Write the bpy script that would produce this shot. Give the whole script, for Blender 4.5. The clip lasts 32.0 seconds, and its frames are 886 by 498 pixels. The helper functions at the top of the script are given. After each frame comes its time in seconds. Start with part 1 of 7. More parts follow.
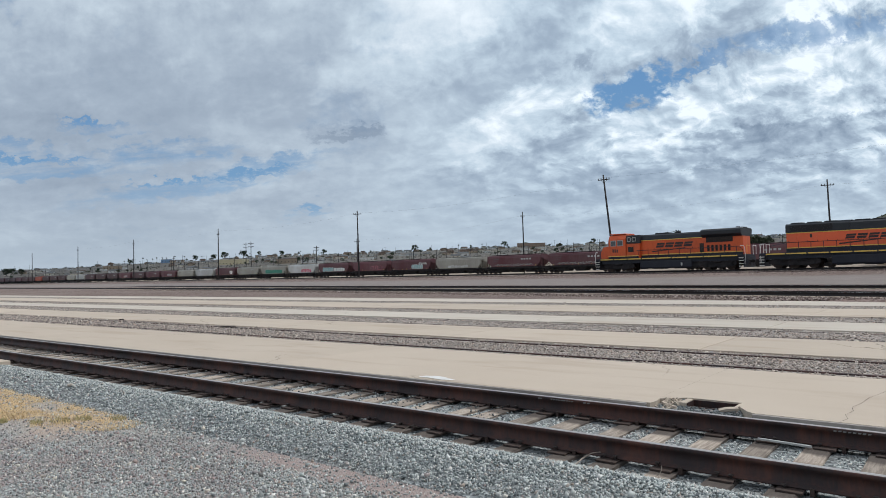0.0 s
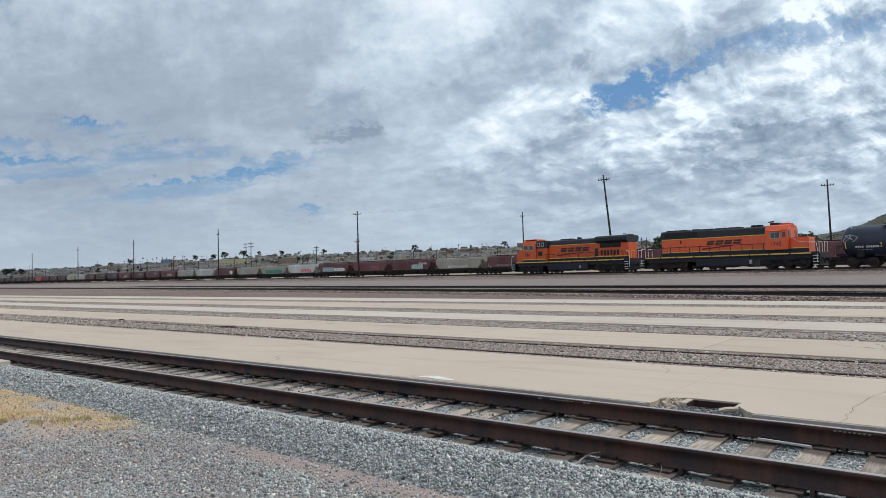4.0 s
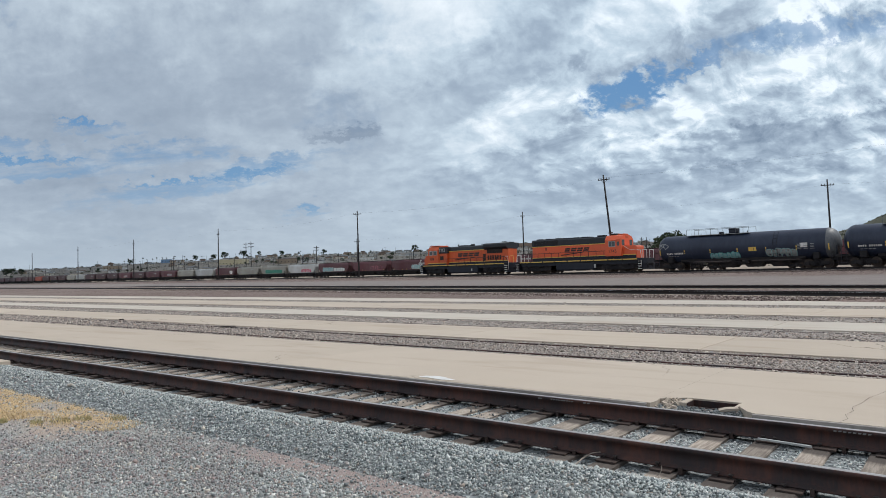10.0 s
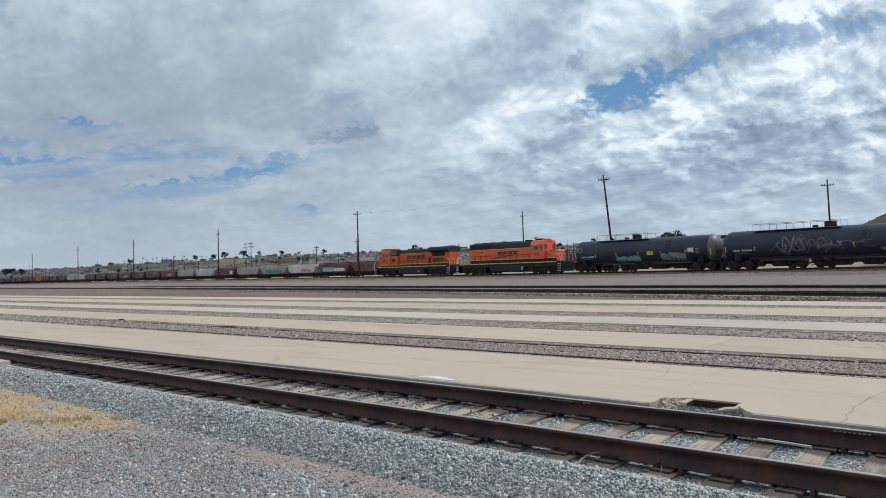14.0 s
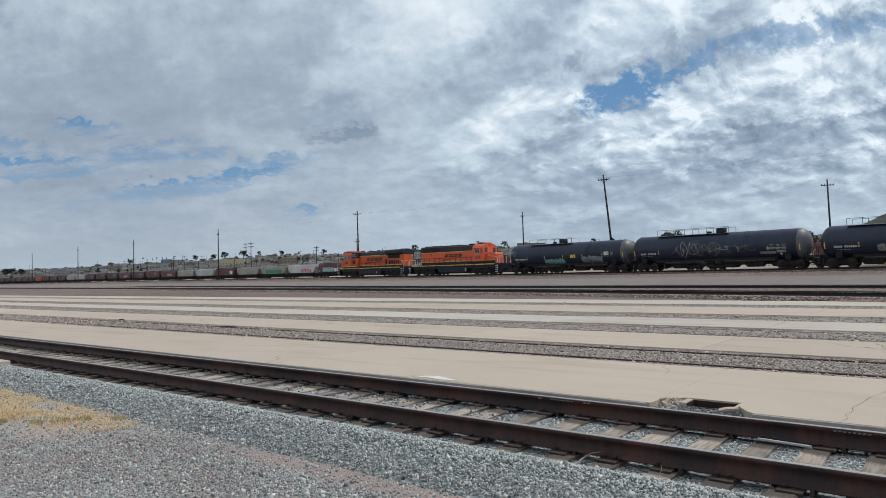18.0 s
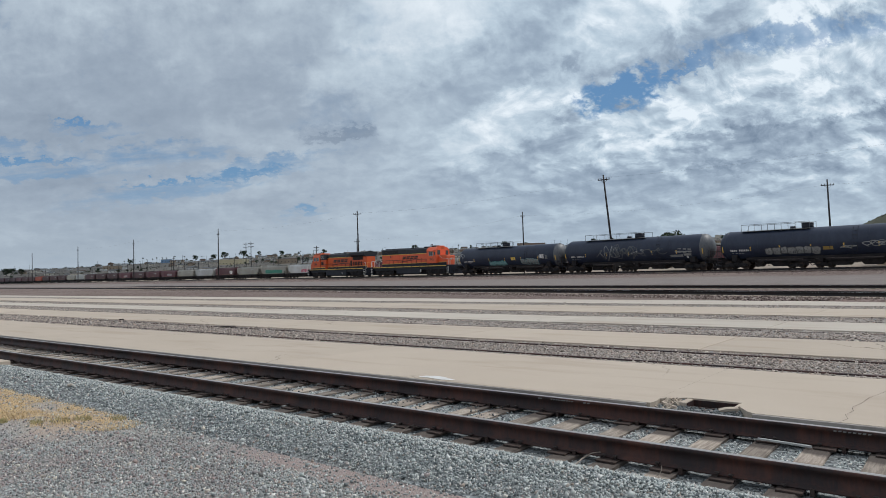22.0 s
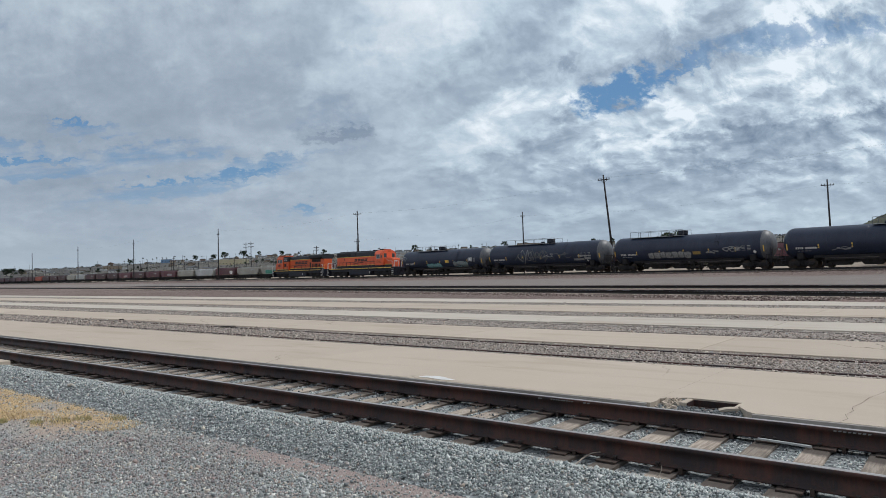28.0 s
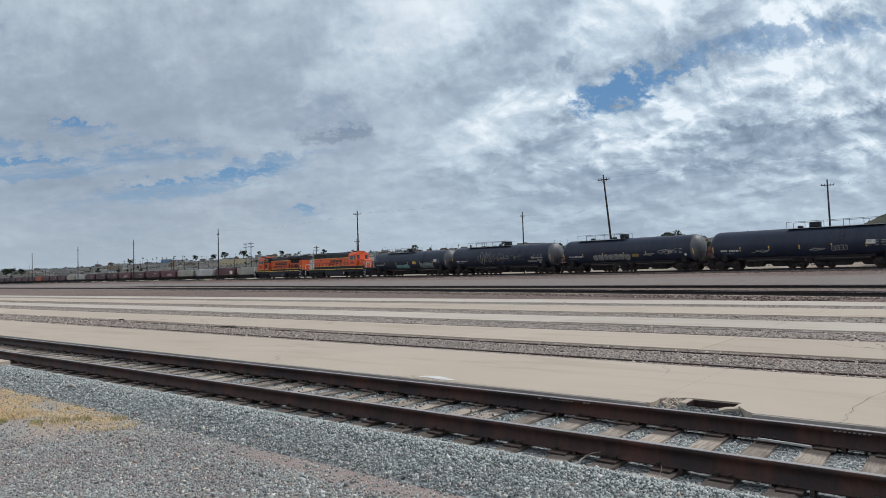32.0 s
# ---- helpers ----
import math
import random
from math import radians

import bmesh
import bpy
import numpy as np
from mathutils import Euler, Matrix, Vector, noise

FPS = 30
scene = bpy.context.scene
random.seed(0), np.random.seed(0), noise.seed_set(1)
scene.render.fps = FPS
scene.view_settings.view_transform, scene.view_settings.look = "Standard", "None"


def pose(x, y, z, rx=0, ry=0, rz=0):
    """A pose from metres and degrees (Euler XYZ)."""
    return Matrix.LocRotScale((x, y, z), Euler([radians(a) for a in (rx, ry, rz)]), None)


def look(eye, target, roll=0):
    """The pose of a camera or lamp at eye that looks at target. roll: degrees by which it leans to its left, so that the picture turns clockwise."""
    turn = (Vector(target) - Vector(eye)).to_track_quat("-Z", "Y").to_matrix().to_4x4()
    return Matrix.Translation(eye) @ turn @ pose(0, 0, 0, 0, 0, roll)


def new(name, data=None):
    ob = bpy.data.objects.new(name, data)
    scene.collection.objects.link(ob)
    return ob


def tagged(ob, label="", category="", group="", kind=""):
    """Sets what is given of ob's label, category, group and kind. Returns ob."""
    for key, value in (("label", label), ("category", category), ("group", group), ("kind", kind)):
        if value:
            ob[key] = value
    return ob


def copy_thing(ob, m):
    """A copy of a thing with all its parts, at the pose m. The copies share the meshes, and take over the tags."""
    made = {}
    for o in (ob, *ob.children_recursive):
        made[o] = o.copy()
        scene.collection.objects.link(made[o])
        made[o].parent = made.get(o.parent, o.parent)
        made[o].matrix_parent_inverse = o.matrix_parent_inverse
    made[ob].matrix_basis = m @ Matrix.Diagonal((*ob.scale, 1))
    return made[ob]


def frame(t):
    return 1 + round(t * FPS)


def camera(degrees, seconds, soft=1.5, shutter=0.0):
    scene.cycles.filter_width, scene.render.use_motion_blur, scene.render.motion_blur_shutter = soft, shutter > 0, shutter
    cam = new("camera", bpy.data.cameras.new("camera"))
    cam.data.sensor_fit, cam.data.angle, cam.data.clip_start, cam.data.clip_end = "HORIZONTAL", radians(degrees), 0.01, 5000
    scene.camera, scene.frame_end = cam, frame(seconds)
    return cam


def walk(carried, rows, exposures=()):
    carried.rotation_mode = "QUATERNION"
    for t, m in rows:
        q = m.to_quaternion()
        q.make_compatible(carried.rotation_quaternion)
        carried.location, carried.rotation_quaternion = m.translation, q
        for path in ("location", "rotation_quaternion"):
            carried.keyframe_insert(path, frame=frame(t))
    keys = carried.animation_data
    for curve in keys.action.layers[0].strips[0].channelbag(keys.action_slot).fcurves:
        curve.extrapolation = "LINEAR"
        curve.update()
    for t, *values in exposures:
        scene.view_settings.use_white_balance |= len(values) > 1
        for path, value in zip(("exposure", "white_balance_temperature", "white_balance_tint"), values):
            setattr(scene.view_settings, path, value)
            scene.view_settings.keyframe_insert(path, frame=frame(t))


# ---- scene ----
cam = camera(66.32, 32.0, soft=0.75)
EYE = Vector((0.0, 0.0, 1.75))
FWD = Vector((math.cos(radians(136.0)), math.sin(radians(136.0)), math.tan(radians(2.05))))
STAND = look(EYE, EYE + FWD * 10.0, -1.29)
walk(cam, [(0.0, STAND), (32.0, STAND)], exposures=[(0.0, 0.04, 6250, 10), (13.0, 0.0, 6250, 10), (19.0, -0.10, 6250, 10), (25.0, -0.14, 6250, 10), (32.0, -0.11, 6250, 10)])

# ---------------------------------------------------------------- light
SUN_AZ, SUN_EL = 62.0, 56.0


def daylight():
    w = bpy.data.worlds.new("sky")
    scene.world = w
    w.use_nodes = True
    nt = w.node_tree
    nt.nodes.clear()
    out = nt.nodes.new("ShaderNodeOutputWorld")
    sky = nt.nodes.new("ShaderNodeTexSky")
    sky.sky_type = 'NISHITA'
    sky.sun_disc = False
    sky.sun_elevation = radians(SUN_EL)
    sky.sun_rotation = radians(90.0 - SUN_AZ)
    sky.dust_density = 1.5
    clear = nt.nodes.new("ShaderNodeBackground")
    clear.inputs[1].default_value = 0.10
    nt.links.new(sky.outputs[0], clear.inputs[0])
    cloud = nt.nodes.new("ShaderNodeBackground")
    cloud.inputs[1].default_value = 0.80
    co = nt.nodes.new("ShaderNodeTexCoord")
    nz = nt.nodes.new("ShaderNodeTexNoise")
    nz.inputs["Scale"].default_value = 2.6
    nz.inputs["Detail"].default_value = 6.0
    nt.links.new(co.outputs["Generated"], nz.inputs["Vector"])
    tone = nt.nodes.new("ShaderNodeValToRGB")
    tone.color_ramp.elements[0].position, tone.color_ramp.elements[1].position = 0.35, 0.7
    tone.color_ramp.elements[0].color = (0.52, 0.58, 0.66, 1)
    tone.color_ramp.elements[1].color = (0.95, 0.96, 0.97, 1)
    nt.links.new(nz.outputs["Fac"], tone.inputs[0])
    nt.links.new(tone.outputs[0], cloud.inputs[0])
    cover = nt.nodes.new("ShaderNodeMapRange")
    cover.inputs[1].default_value, cover.inputs[2].default_value = 0.36, 0.46
    nt.links.new(nz.outputs["Fac"], cover.inputs[0])
    mix = nt.nodes.new("ShaderNodeMixShader")
    nt.links.new(cover.outputs[0], mix.inputs[0])
    nt.links.new(clear.outputs[0], mix.inputs[1])
    nt.links.new(cloud.outputs[0], mix.inputs[2])
    nt.links.new(mix.outputs[0], out.inputs[0])
    sun = new("sun", bpy.data.lights.new("sun", 'SUN'))
    sun.data.energy = 2.3
    sun.data.angle = radians(2.5)
    sun.data.color = (1.0, 0.95, 0.87)
    d = Vector((math.cos(radians(SUN_AZ)) * math.cos(radians(SUN_EL)), math.sin(radians(SUN_AZ)) * math.cos(radians(SUN_EL)), math.sin(radians(SUN_EL))))
    sun.matrix_world = look(d * 100.0, (0, 0, 0))


daylight()


# ---------------------------------------------------------------- materials
class Nodes:
    """A small helper to wire node trees."""

    def __init__(self, tree):
        self.t = tree

    def add(self, kind, ins=(), **props):
        n = self.t.nodes.new(kind)
        for k, v in props.items():
            setattr(n, k, v)
        for k, v in dict(ins).items():
            if isinstance(v, bpy.types.NodeSocket):
                self.t.links.new(v, n.inputs[k])
            else:
                n.inputs[k].default_value = v
        return n

    def math(self, op, a, b=0.0, c=0.0, clamp=False):
        return self.add("ShaderNodeMath", {0: a, 1: b, 2: c}, operation=op, use_clamp=clamp).outputs[0]

    def vmath(self, op, a, b=(0, 0, 0)):
        n = self.add("ShaderNodeVectorMath", {0: a, 1: b}, operation=op)
        return n.outputs["Value"] if op in ('DOT_PRODUCT', 'LENGTH') else n.outputs["Vector"]

    def noise(self, vec, scale, detail=4.0, rough=0.55, distort=0.0):
        return self.add("ShaderNodeTexNoise", {"Vector": vec, "Scale": scale, "Detail": detail, "Roughness": rough, "Distortion": distort})

    def step(self, v, a, b):
        return self.add("ShaderNodeMapRange", {0: v, 1: a, 2: b}, interpolation_type='SMOOTHSTEP').outputs[0]

    def mix(self, f, a, b):
        n = self.add("ShaderNodeMix", data_type='RGBA')
        for k, v in ((0, f), (6, a), (7, b)):
            if isinstance(v, bpy.types.NodeSocket):
                self.t.links.new(v, n.inputs[k])
            else:
                n.inputs[k].default_value = v if k == 0 else (*v[:3], 1)
        return n.outputs[2]


def material(name):
    m = bpy.data.materials.new(name)
    m.use_nodes = True
    m.node_tree.nodes.clear()
    nd = Nodes(m.node_tree)
    out = nd.add("ShaderNodeOutputMaterial")
    bsdf = nd.add("ShaderNodeBsdfPrincipled")
    m.node_tree.links.new(bsdf.outputs[0], out.inputs[0])
    return m, nd, bsdf


def surface(name, col, dirt, amount=0.4, rough=0.6, metal=0.0, big=0.6, fine=14.0, bump=0.2, streak=1.0, vary=0.0, spec=0.5, depth=0.01):
    """Base colour with grime at two scales, grain in roughness and relief. streak < 1 draws the grime out upright."""
    m, nd, b = material(name)
    co = nd.add("ShaderNodeTexCoord").outputs["Object"]
    vec = nd.vmath('MULTIPLY', co, (1, 1, streak))
    n1 = nd.noise(vec, big, 5.0, 0.6)
    n2 = nd.noise(vec, fine, 4.0, 0.6)
    f = nd.math('ADD', nd.math('MULTIPLY', n1.outputs["Fac"], 0.65), nd.math('MULTIPLY', n2.outputs["Fac"], 0.35))
    f = nd.math('MULTIPLY', nd.step(f, 0.38, 0.68), amount)
    c = nd.mix(f, col, dirt)
    if vary:
        rnd = nd.add("ShaderNodeObjectInfo").outputs["Random"]
        k = nd.math('ADD', nd.math('MULTIPLY', rnd, 2 * vary), 1.0 - vary)
        c = nd.vmath('MULTIPLY', c, nd.add("ShaderNodeCombineXYZ", {0: k, 1: k, 2: k}).outputs[0])
    m.node_tree.links.new(c, b.inputs["Base Color"])
    r = nd.math('ADD', nd.math('MULTIPLY', n2.outputs["Fac"], 0.25), rough - 0.12)
    m.node_tree.links.new(r, b.inputs["Roughness"])
    b.inputs["Metallic"].default_value = metal
    b.inputs["Specular IOR Level"].default_value = spec
    if bump:
        bp = nd.add("ShaderNodeBump", {"Strength": bump, "Distance": depth, "Height": n2.outputs["Fac"]})
        m.node_tree.links.new(bp.outputs[0], b.inputs["Normal"])
    return m


def island_stone(name, a, b_, c_, rough=0.85, odd=()):
    """Loose stones: each stone takes a shade of its own."""
    m, nd, b = material(name)
    geo = nd.add("ShaderNodeNewGeometry")
    ramp = nd.add("ShaderNodeValToRGB", {0: geo.outputs["Random Per Island"]})
    e = ramp.color_ramp.elements
    e[0].color, e[1].color = (*a, 1), (*c_, 1)
    e[0].position, e[1].position = 0.0, 1.0
    k = e.new(0.6)
    k.color = (*b_, 1)
    for pos, col in odd:
        k = e.new(pos)
        k.color = (*col, 1)
    co = nd.add("ShaderNodeTexCoord").outputs["Object"]
    n = nd.noise(co, 60.0, 3.0)
    c = nd.mix(nd.math('MULTIPLY', n.outputs["Fac"], 0.5), ramp.outputs[0], a)
    m.node_tree.links.new(c, b.inputs["Base Color"])
    b.inputs["Roughness"].default_value = rough
    b.inputs["Specular IOR Level"].default_value = 0.25
    return m


YARD = radians(7.5)


def ground_material():
    """Yard gravel, sand patches, dirt road and desert soil, by place on the plan."""
    m, nd, b = material("ground")
    co = nd.add("ShaderNodeTexCoord").outputs["Object"]
    sep = nd.add("ShaderNodeSeparateXYZ", {0: co})
    x, y = sep.outputs[0], sep.outputs[1]
    yy = nd.math('ADD', nd.math('MULTIPLY', x, -math.sin(YARD)), nd.math('MULTIPLY', y, math.cos(YARD)))
    wob = nd.noise(co, 0.25, 5.0)
    w = nd.math('MULTIPLY', nd.math('SUBTRACT', wob.outputs["Fac"], 0.5), 1.0)
    cell = nd.add("ShaderNodeTexVoronoi", {"Vector": co, "Scale": 52.0})
    cell2 = nd.add("ShaderNodeTexVoronoi", {"Vector": co, "Scale": 9.0})
    big = nd.noise(co, 0.9, 5.0, 0.6)
    huge = nd.noise(co, 0.035, 5.0, 0.6)
    fine = nd.noise(co, 40.0, 4.0, 0.65)
    tone = nd.add("ShaderNodeSeparateColor", {0: cell.outputs["Color"]}).outputs[0]
    tone2 = nd.add("ShaderNodeSeparateColor", {0: cell2.outputs["Color"]}).outputs[0]
    blue = nd.mix(tone, (0.15, 0.16, 0.16), (0.46, 0.49, 0.48))
    sand = nd.mix(fine.outputs["Fac"], (0.23, 0.185, 0.17), (0.45, 0.37, 0.345))
    sand = nd.mix(nd.math('MULTIPLY', nd.step(tone, 0.55, 0.8), 0.5), sand, (0.30, 0.28, 0.27))
    yl = nd.math('ADD', yy, nd.math('MULTIPLY', nd.math('SUBTRACT', big.outputs["Fac"], 0.5), 0.5))
    lane0 = nd.math('MULTIPLY', nd.step(yl, 4.12, 4.34), nd.math('SUBTRACT', 1.0, nd.step(yl, 4.64, 4.78)))
    lane0 = nd.math('MULTIPLY', lane0, nd.step(x, -8.4, -6.4))
    patch = nd.math('MULTIPLY', nd.step(big.outputs["Fac"], 0.50, 0.62), 0.55)
    near = nd.mix(nd.math('MAXIMUM', lane0, patch), blue, sand)
    yx = nd.math('ADD', nd.math('MULTIPLY', x, math.cos(YARD)), nd.math('MULTIPLY', y, math.sin(YARD)))
    gx = nd.math('DIVIDE', nd.math('ADD', yx, 12.4), 4.2)
    gy = nd.math('DIVIDE', nd.math('SUBTRACT', yy, 4.08), 1.05)
    gd = nd.math('ADD', nd.math('ADD', nd.math('MULTIPLY', gx, gx), nd.math('MULTIPLY', gy, gy)), w)
    pale = nd.mix(fine.outputs["Fac"], (0.36, 0.29, 0.24), (0.52, 0.43, 0.355))
    near = nd.mix(nd.math('MULTIPLY', nd.math('SUBTRACT', 1.0, nd.step(gd, 0.4, 1.6)), nd.math('ADD', 0.45, nd.math('MULTIPLY', nd.step(big.outputs["Fac"], 0.4, 0.6), 0.5))), near, pale)
    strip = nd.mix(tone2, (0.17, 0.152, 0.138), (0.44, 0.40, 0.365))
    strip = nd.mix(nd.math('MULTIPLY', big.outputs["Fac"], 0.5), strip, (0.32, 0.295, 0.27))
    red = nd.mix(tone2, (0.095, 0.070, 0.062), (0.265, 0.210, 0.188))
    red = nd.mix(nd.math('MULTIPLY', nd.step(huge.outputs["Fac"], 0.42, 0.62), 0.6), red, (0.235, 0.19, 0.168))
    road = nd.mix(nd.math('ADD', nd.math('MULTIPLY', fine.outputs["Fac"], 0.5), nd.math('MULTIPLY', big.outputs["Fac"], 0.5)), (0.16, 0.14, 0.132), (0.31, 0.28, 0.265))
    soil = nd.mix(huge.outputs["Fac"], (0.20, 0.165, 0.135), (0.38, 0.325, 0.27))
    soil = nd.mix(nd.math('MULTIPLY', nd.step(big.outputs["Fac"], 0.5, 0.7), 0.4), soil, (0.17, 0.15, 0.11))
    c = nd.mix(nd.step(nd.math('ADD', yy, w), 8.6, 9.4), near, strip)
    c = nd.mix(nd.step(nd.math('ADD', yy, w), 32.8, 33.6), c, red)
    yw = nd.math('ADD', y, nd.math('MULTIPLY', w, 3.0))
    lane = nd.math('MULTIPLY', nd.step(yw, 52.0, 54.5), nd.math('SUBTRACT', 1.0, nd.step(yw, 61.0, 64.0)))
    c = nd.mix(lane, c, road)
    c = nd.mix(nd.step(yw, 80.0, 100.0), c, soil)
    scrub = nd.math('MULTIPLY', nd.step(yw, 560.0, 700.0), nd.step(x, -270.0, -180.0))
    c = nd.mix(scrub, c, nd.mix(huge.outputs["Fac"], (0.10, 0.095, 0.06), (0.21, 0.185, 0.125)))
    m.node_tree.links.new(c, b.inputs["Base Color"])
    b.inputs["Roughness"].default_value = 0.95
    b.inputs["Specular IOR Level"].default_value = 0.15
    h = nd.math('ADD', nd.math('MULTIPLY', cell.outputs["Distance"], 1.0), nd.math('MULTIPLY', fine.outputs["Fac"], 0.4))
    bp = nd.add("ShaderNodeBump", {"Strength": 0.7, "Distance": 0.02, "Height": h})
    m.node_tree.links.new(bp.outputs[0], b.inputs["Normal"])
    return m


def ballast_material(name, a, b_, scale=16.0, dust=(0.3, 0.25, 0.22), dusty=0.3):
    m, nd, b = material(name)
    co = nd.add("ShaderNodeTexCoord").outputs["Object"]
    cell = nd.add("ShaderNodeTexVoronoi", {"Vector": co, "Scale": scale})
    tone = nd.add("ShaderNodeSeparateColor", {0: cell.outputs["Color"]}).outputs[0]
    n = nd.noise(co, 0.5, 5.0)
    c = nd.mix(tone, a, b_)
    c = nd.mix(nd.math('MULTIPLY', nd.step(n.outputs["Fac"], 0.4, 0.65), dusty), c, dust)
    m.node_tree.links.new(c, b.inputs["Base Color"])
    b.inputs["Roughness"].default_value = 0.95
    b.inputs["Specular IOR Level"].default_value = 0.15
    bp = nd.add("ShaderNodeBump", {"Strength": 0.9, "Distance": 0.03, "Height": cell.outputs["Distance"]})
    m.node_tree.links.new(bp.outputs[0], b.inputs["Normal"])
    return m


def concrete_material(name, low, full):
    m, nd, b = material(name)
    co = nd.add("ShaderNodeTexCoord").outputs["Object"]
    big = nd.noise(co, 0.35, 6.0, 0.6)
    mid = nd.noise(nd.vmath('MULTIPLY', co, (0.25, 1.2, 1.0)), 1.1, 6.0, 0.6, 0.4)
    fine = nd.noise(co, 55.0, 4.0, 0.7)
    c = nd.mix(big.outputs["Fac"], low, full)
    c = nd.mix(nd.math('MULTIPLY', nd.step(mid.outputs["Fac"], 0.50, 0.70), 0.6), c, (0.385, 0.315, 0.25))
    c = nd.mix(nd.math('MULTIPLY', nd.step(fine.outputs["Fac"], 0.55, 0.75), 0.25), c, (0.25, 0.22, 0.19))
    cr = nd.add("ShaderNodeTexVoronoi", {"Vector": nd.vmath('ADD', co, nd.vmath('MULTIPLY', nd.noise(co, 2.0, 4.0).outputs["Color"], (0.9, 0.9, 0))), "Scale": 0.22}, feature='DISTANCE_TO_EDGE')
    line = nd.math('SUBTRACT', 1.0, nd.step(cr.outputs["Distance"], 0.0008, 0.0032))
    gate = nd.step(nd.noise(co, 0.12, 2.0).outputs["Fac"], 0.5, 0.56)
    line = nd.math('MULTIPLY', line, gate)
    c = nd.mix(nd.math('MULTIPLY', line, 0.75), c, (0.10, 0.085, 0.07))
    rnd = nd.add("ShaderNodeObjectInfo").outputs["Random"]
    k = nd.math('ADD', nd.math('MULTIPLY', rnd, 0.10), 0.95)
    c = nd.vmath('MULTIPLY', c, nd.add("ShaderNodeCombineXYZ", {0: k, 1: k, 2: k}).outputs[0])
    m.node_tree.links.new(c, b.inputs["Base Color"])
    b.inputs["Roughness"].default_value = 0.88
    b.inputs["Specular IOR Level"].default_value = 0.25
    h = nd.math('SUBTRACT', nd.math('MULTIPLY', fine.outputs["Fac"], 0.4), line)
    bp = nd.add("ShaderNodeBump", {"Strength": 0.35, "Distance": 0.01, "Height": h})
    m.node_tree.links.new(bp.outputs[0], b.inputs["Normal"])
    return m


def tie_material():
    m, nd, b = material("weathered_tie")
    co = nd.add("ShaderNodeTexCoord").outputs["Object"]
    rnd = nd.add("ShaderNodeObjectInfo").outputs["Random"]
    off = nd.add("ShaderNodeCombineXYZ", {0: nd.math('MULTIPLY', rnd, 37.0), 1: rnd, 2: 0.0}).outputs[0]
    vec = nd.vmath('ADD', nd.vmath('MULTIPLY', co, (1.0, 0.06, 1.0)), off)
    g = nd.noise(vec, 45.0, 5.0, 0.7)
    n = nd.noise(nd.vmath('ADD', co, off), 3.0, 4.0)
    c = nd.mix(nd.step(g.outputs["Fac"], 0.32, 0.66), (0.23, 0.19, 0.155), (0.50, 0.435, 0.365))
    c = nd.mix(nd.math('MULTIPLY', nd.step(n.outputs["Fac"], 0.5, 0.72), 0.5), c, (0.18, 0.14, 0.11))
    k = nd.math('ADD', nd.math('MULTIPLY', rnd, 0.55), 0.56)
    c = nd.vmath('MULTIPLY', c, nd.add("ShaderNodeCombineXYZ", {0: k, 1: k, 2: k}).outputs[0])
    across = nd.math('ADD', nd.add("ShaderNodeSeparateXYZ", {0: co}).outputs[1], nd.math('MULTIPLY', nd.math('SUBTRACT', n.outputs["Fac"], 0.5), 0.24))
    oil = nd.math('SUBTRACT', 1.0, nd.step(nd.math('MINIMUM', nd.math('ABSOLUTE', nd.math('SUBTRACT', across, 5.95)), nd.math('ABSOLUTE', nd.math('SUBTRACT', across, 7.41))), 0.29, 0.42))
    c = nd.mix(nd.math('MULTIPLY', oil, 0.88), c, (0.055, 0.044, 0.040))
    m.node_tree.links.new(c, b.inputs["Base Color"])
    b.inputs["Roughness"].default_value = 0.9
    bp = nd.add("ShaderNodeBump", {"Strength": 0.8, "Distance": 0.012, "Height": g.outputs["Fac"]})
    m.node_tree.links.new(bp.outputs[0], b.inputs["Normal"])
    return m


GROUND = ground_material()
CONCRETE = concrete_material("concrete", (0.415, 0.350, 0.280), (0.520, 0.458, 0.385))
CONCRETE_PALE = concrete_material("pale_concrete", (0.435, 0.392, 0.335), (0.545, 0.505, 0.445))
TIE = tie_material()
BALLAST_BLUE = ballast_material("ballast_blue", (0.08, 0.09, 0.095), (0.33, 0.36, 0.365), 24.0, (0.26, 0.24, 0.22), 0.3)
BALLAST_RED = ballast_material("ballast_red", (0.085, 0.058, 0.052), (0.30, 0.235, 0.215), 12.0, (0.24, 0.18, 0.16), 0.4)
STONE_BLUE = island_stone("stone_blue", (0.16, 0.18, 0.182), (0.66, 0.675, 0.648), (0.95, 0.94, 0.90), 0.85, ((0.28, (0.325, 0.352, 0.345)), (0.80, (0.67, 0.69, 0.67)), (0.83, (0.50, 0.39, 0.32)), (0.90, (0.44, 0.33, 0.31)), (0.93, (0.70, 0.67, 0.60))))
STONE_TRACK = island_stone("stone_track", (0.14, 0.16, 0.165), (0.65, 0.668, 0.642), (0.94, 0.95, 0.93), 0.8, ((0.30, (0.31, 0.355, 0.355)), (0.90, (0.62, 0.68, 0.67)), (0.93, (0.40, 0.32, 0.26))))
STONE_OILY = island_stone("stone_oily", (0.045, 0.052, 0.056), (0.20, 0.225, 0.23), (0.52, 0.54, 0.54), 0.7, ((0.90, (0.27, 0.30, 0.305)), (0.93, (0.26, 0.20, 0.165))))
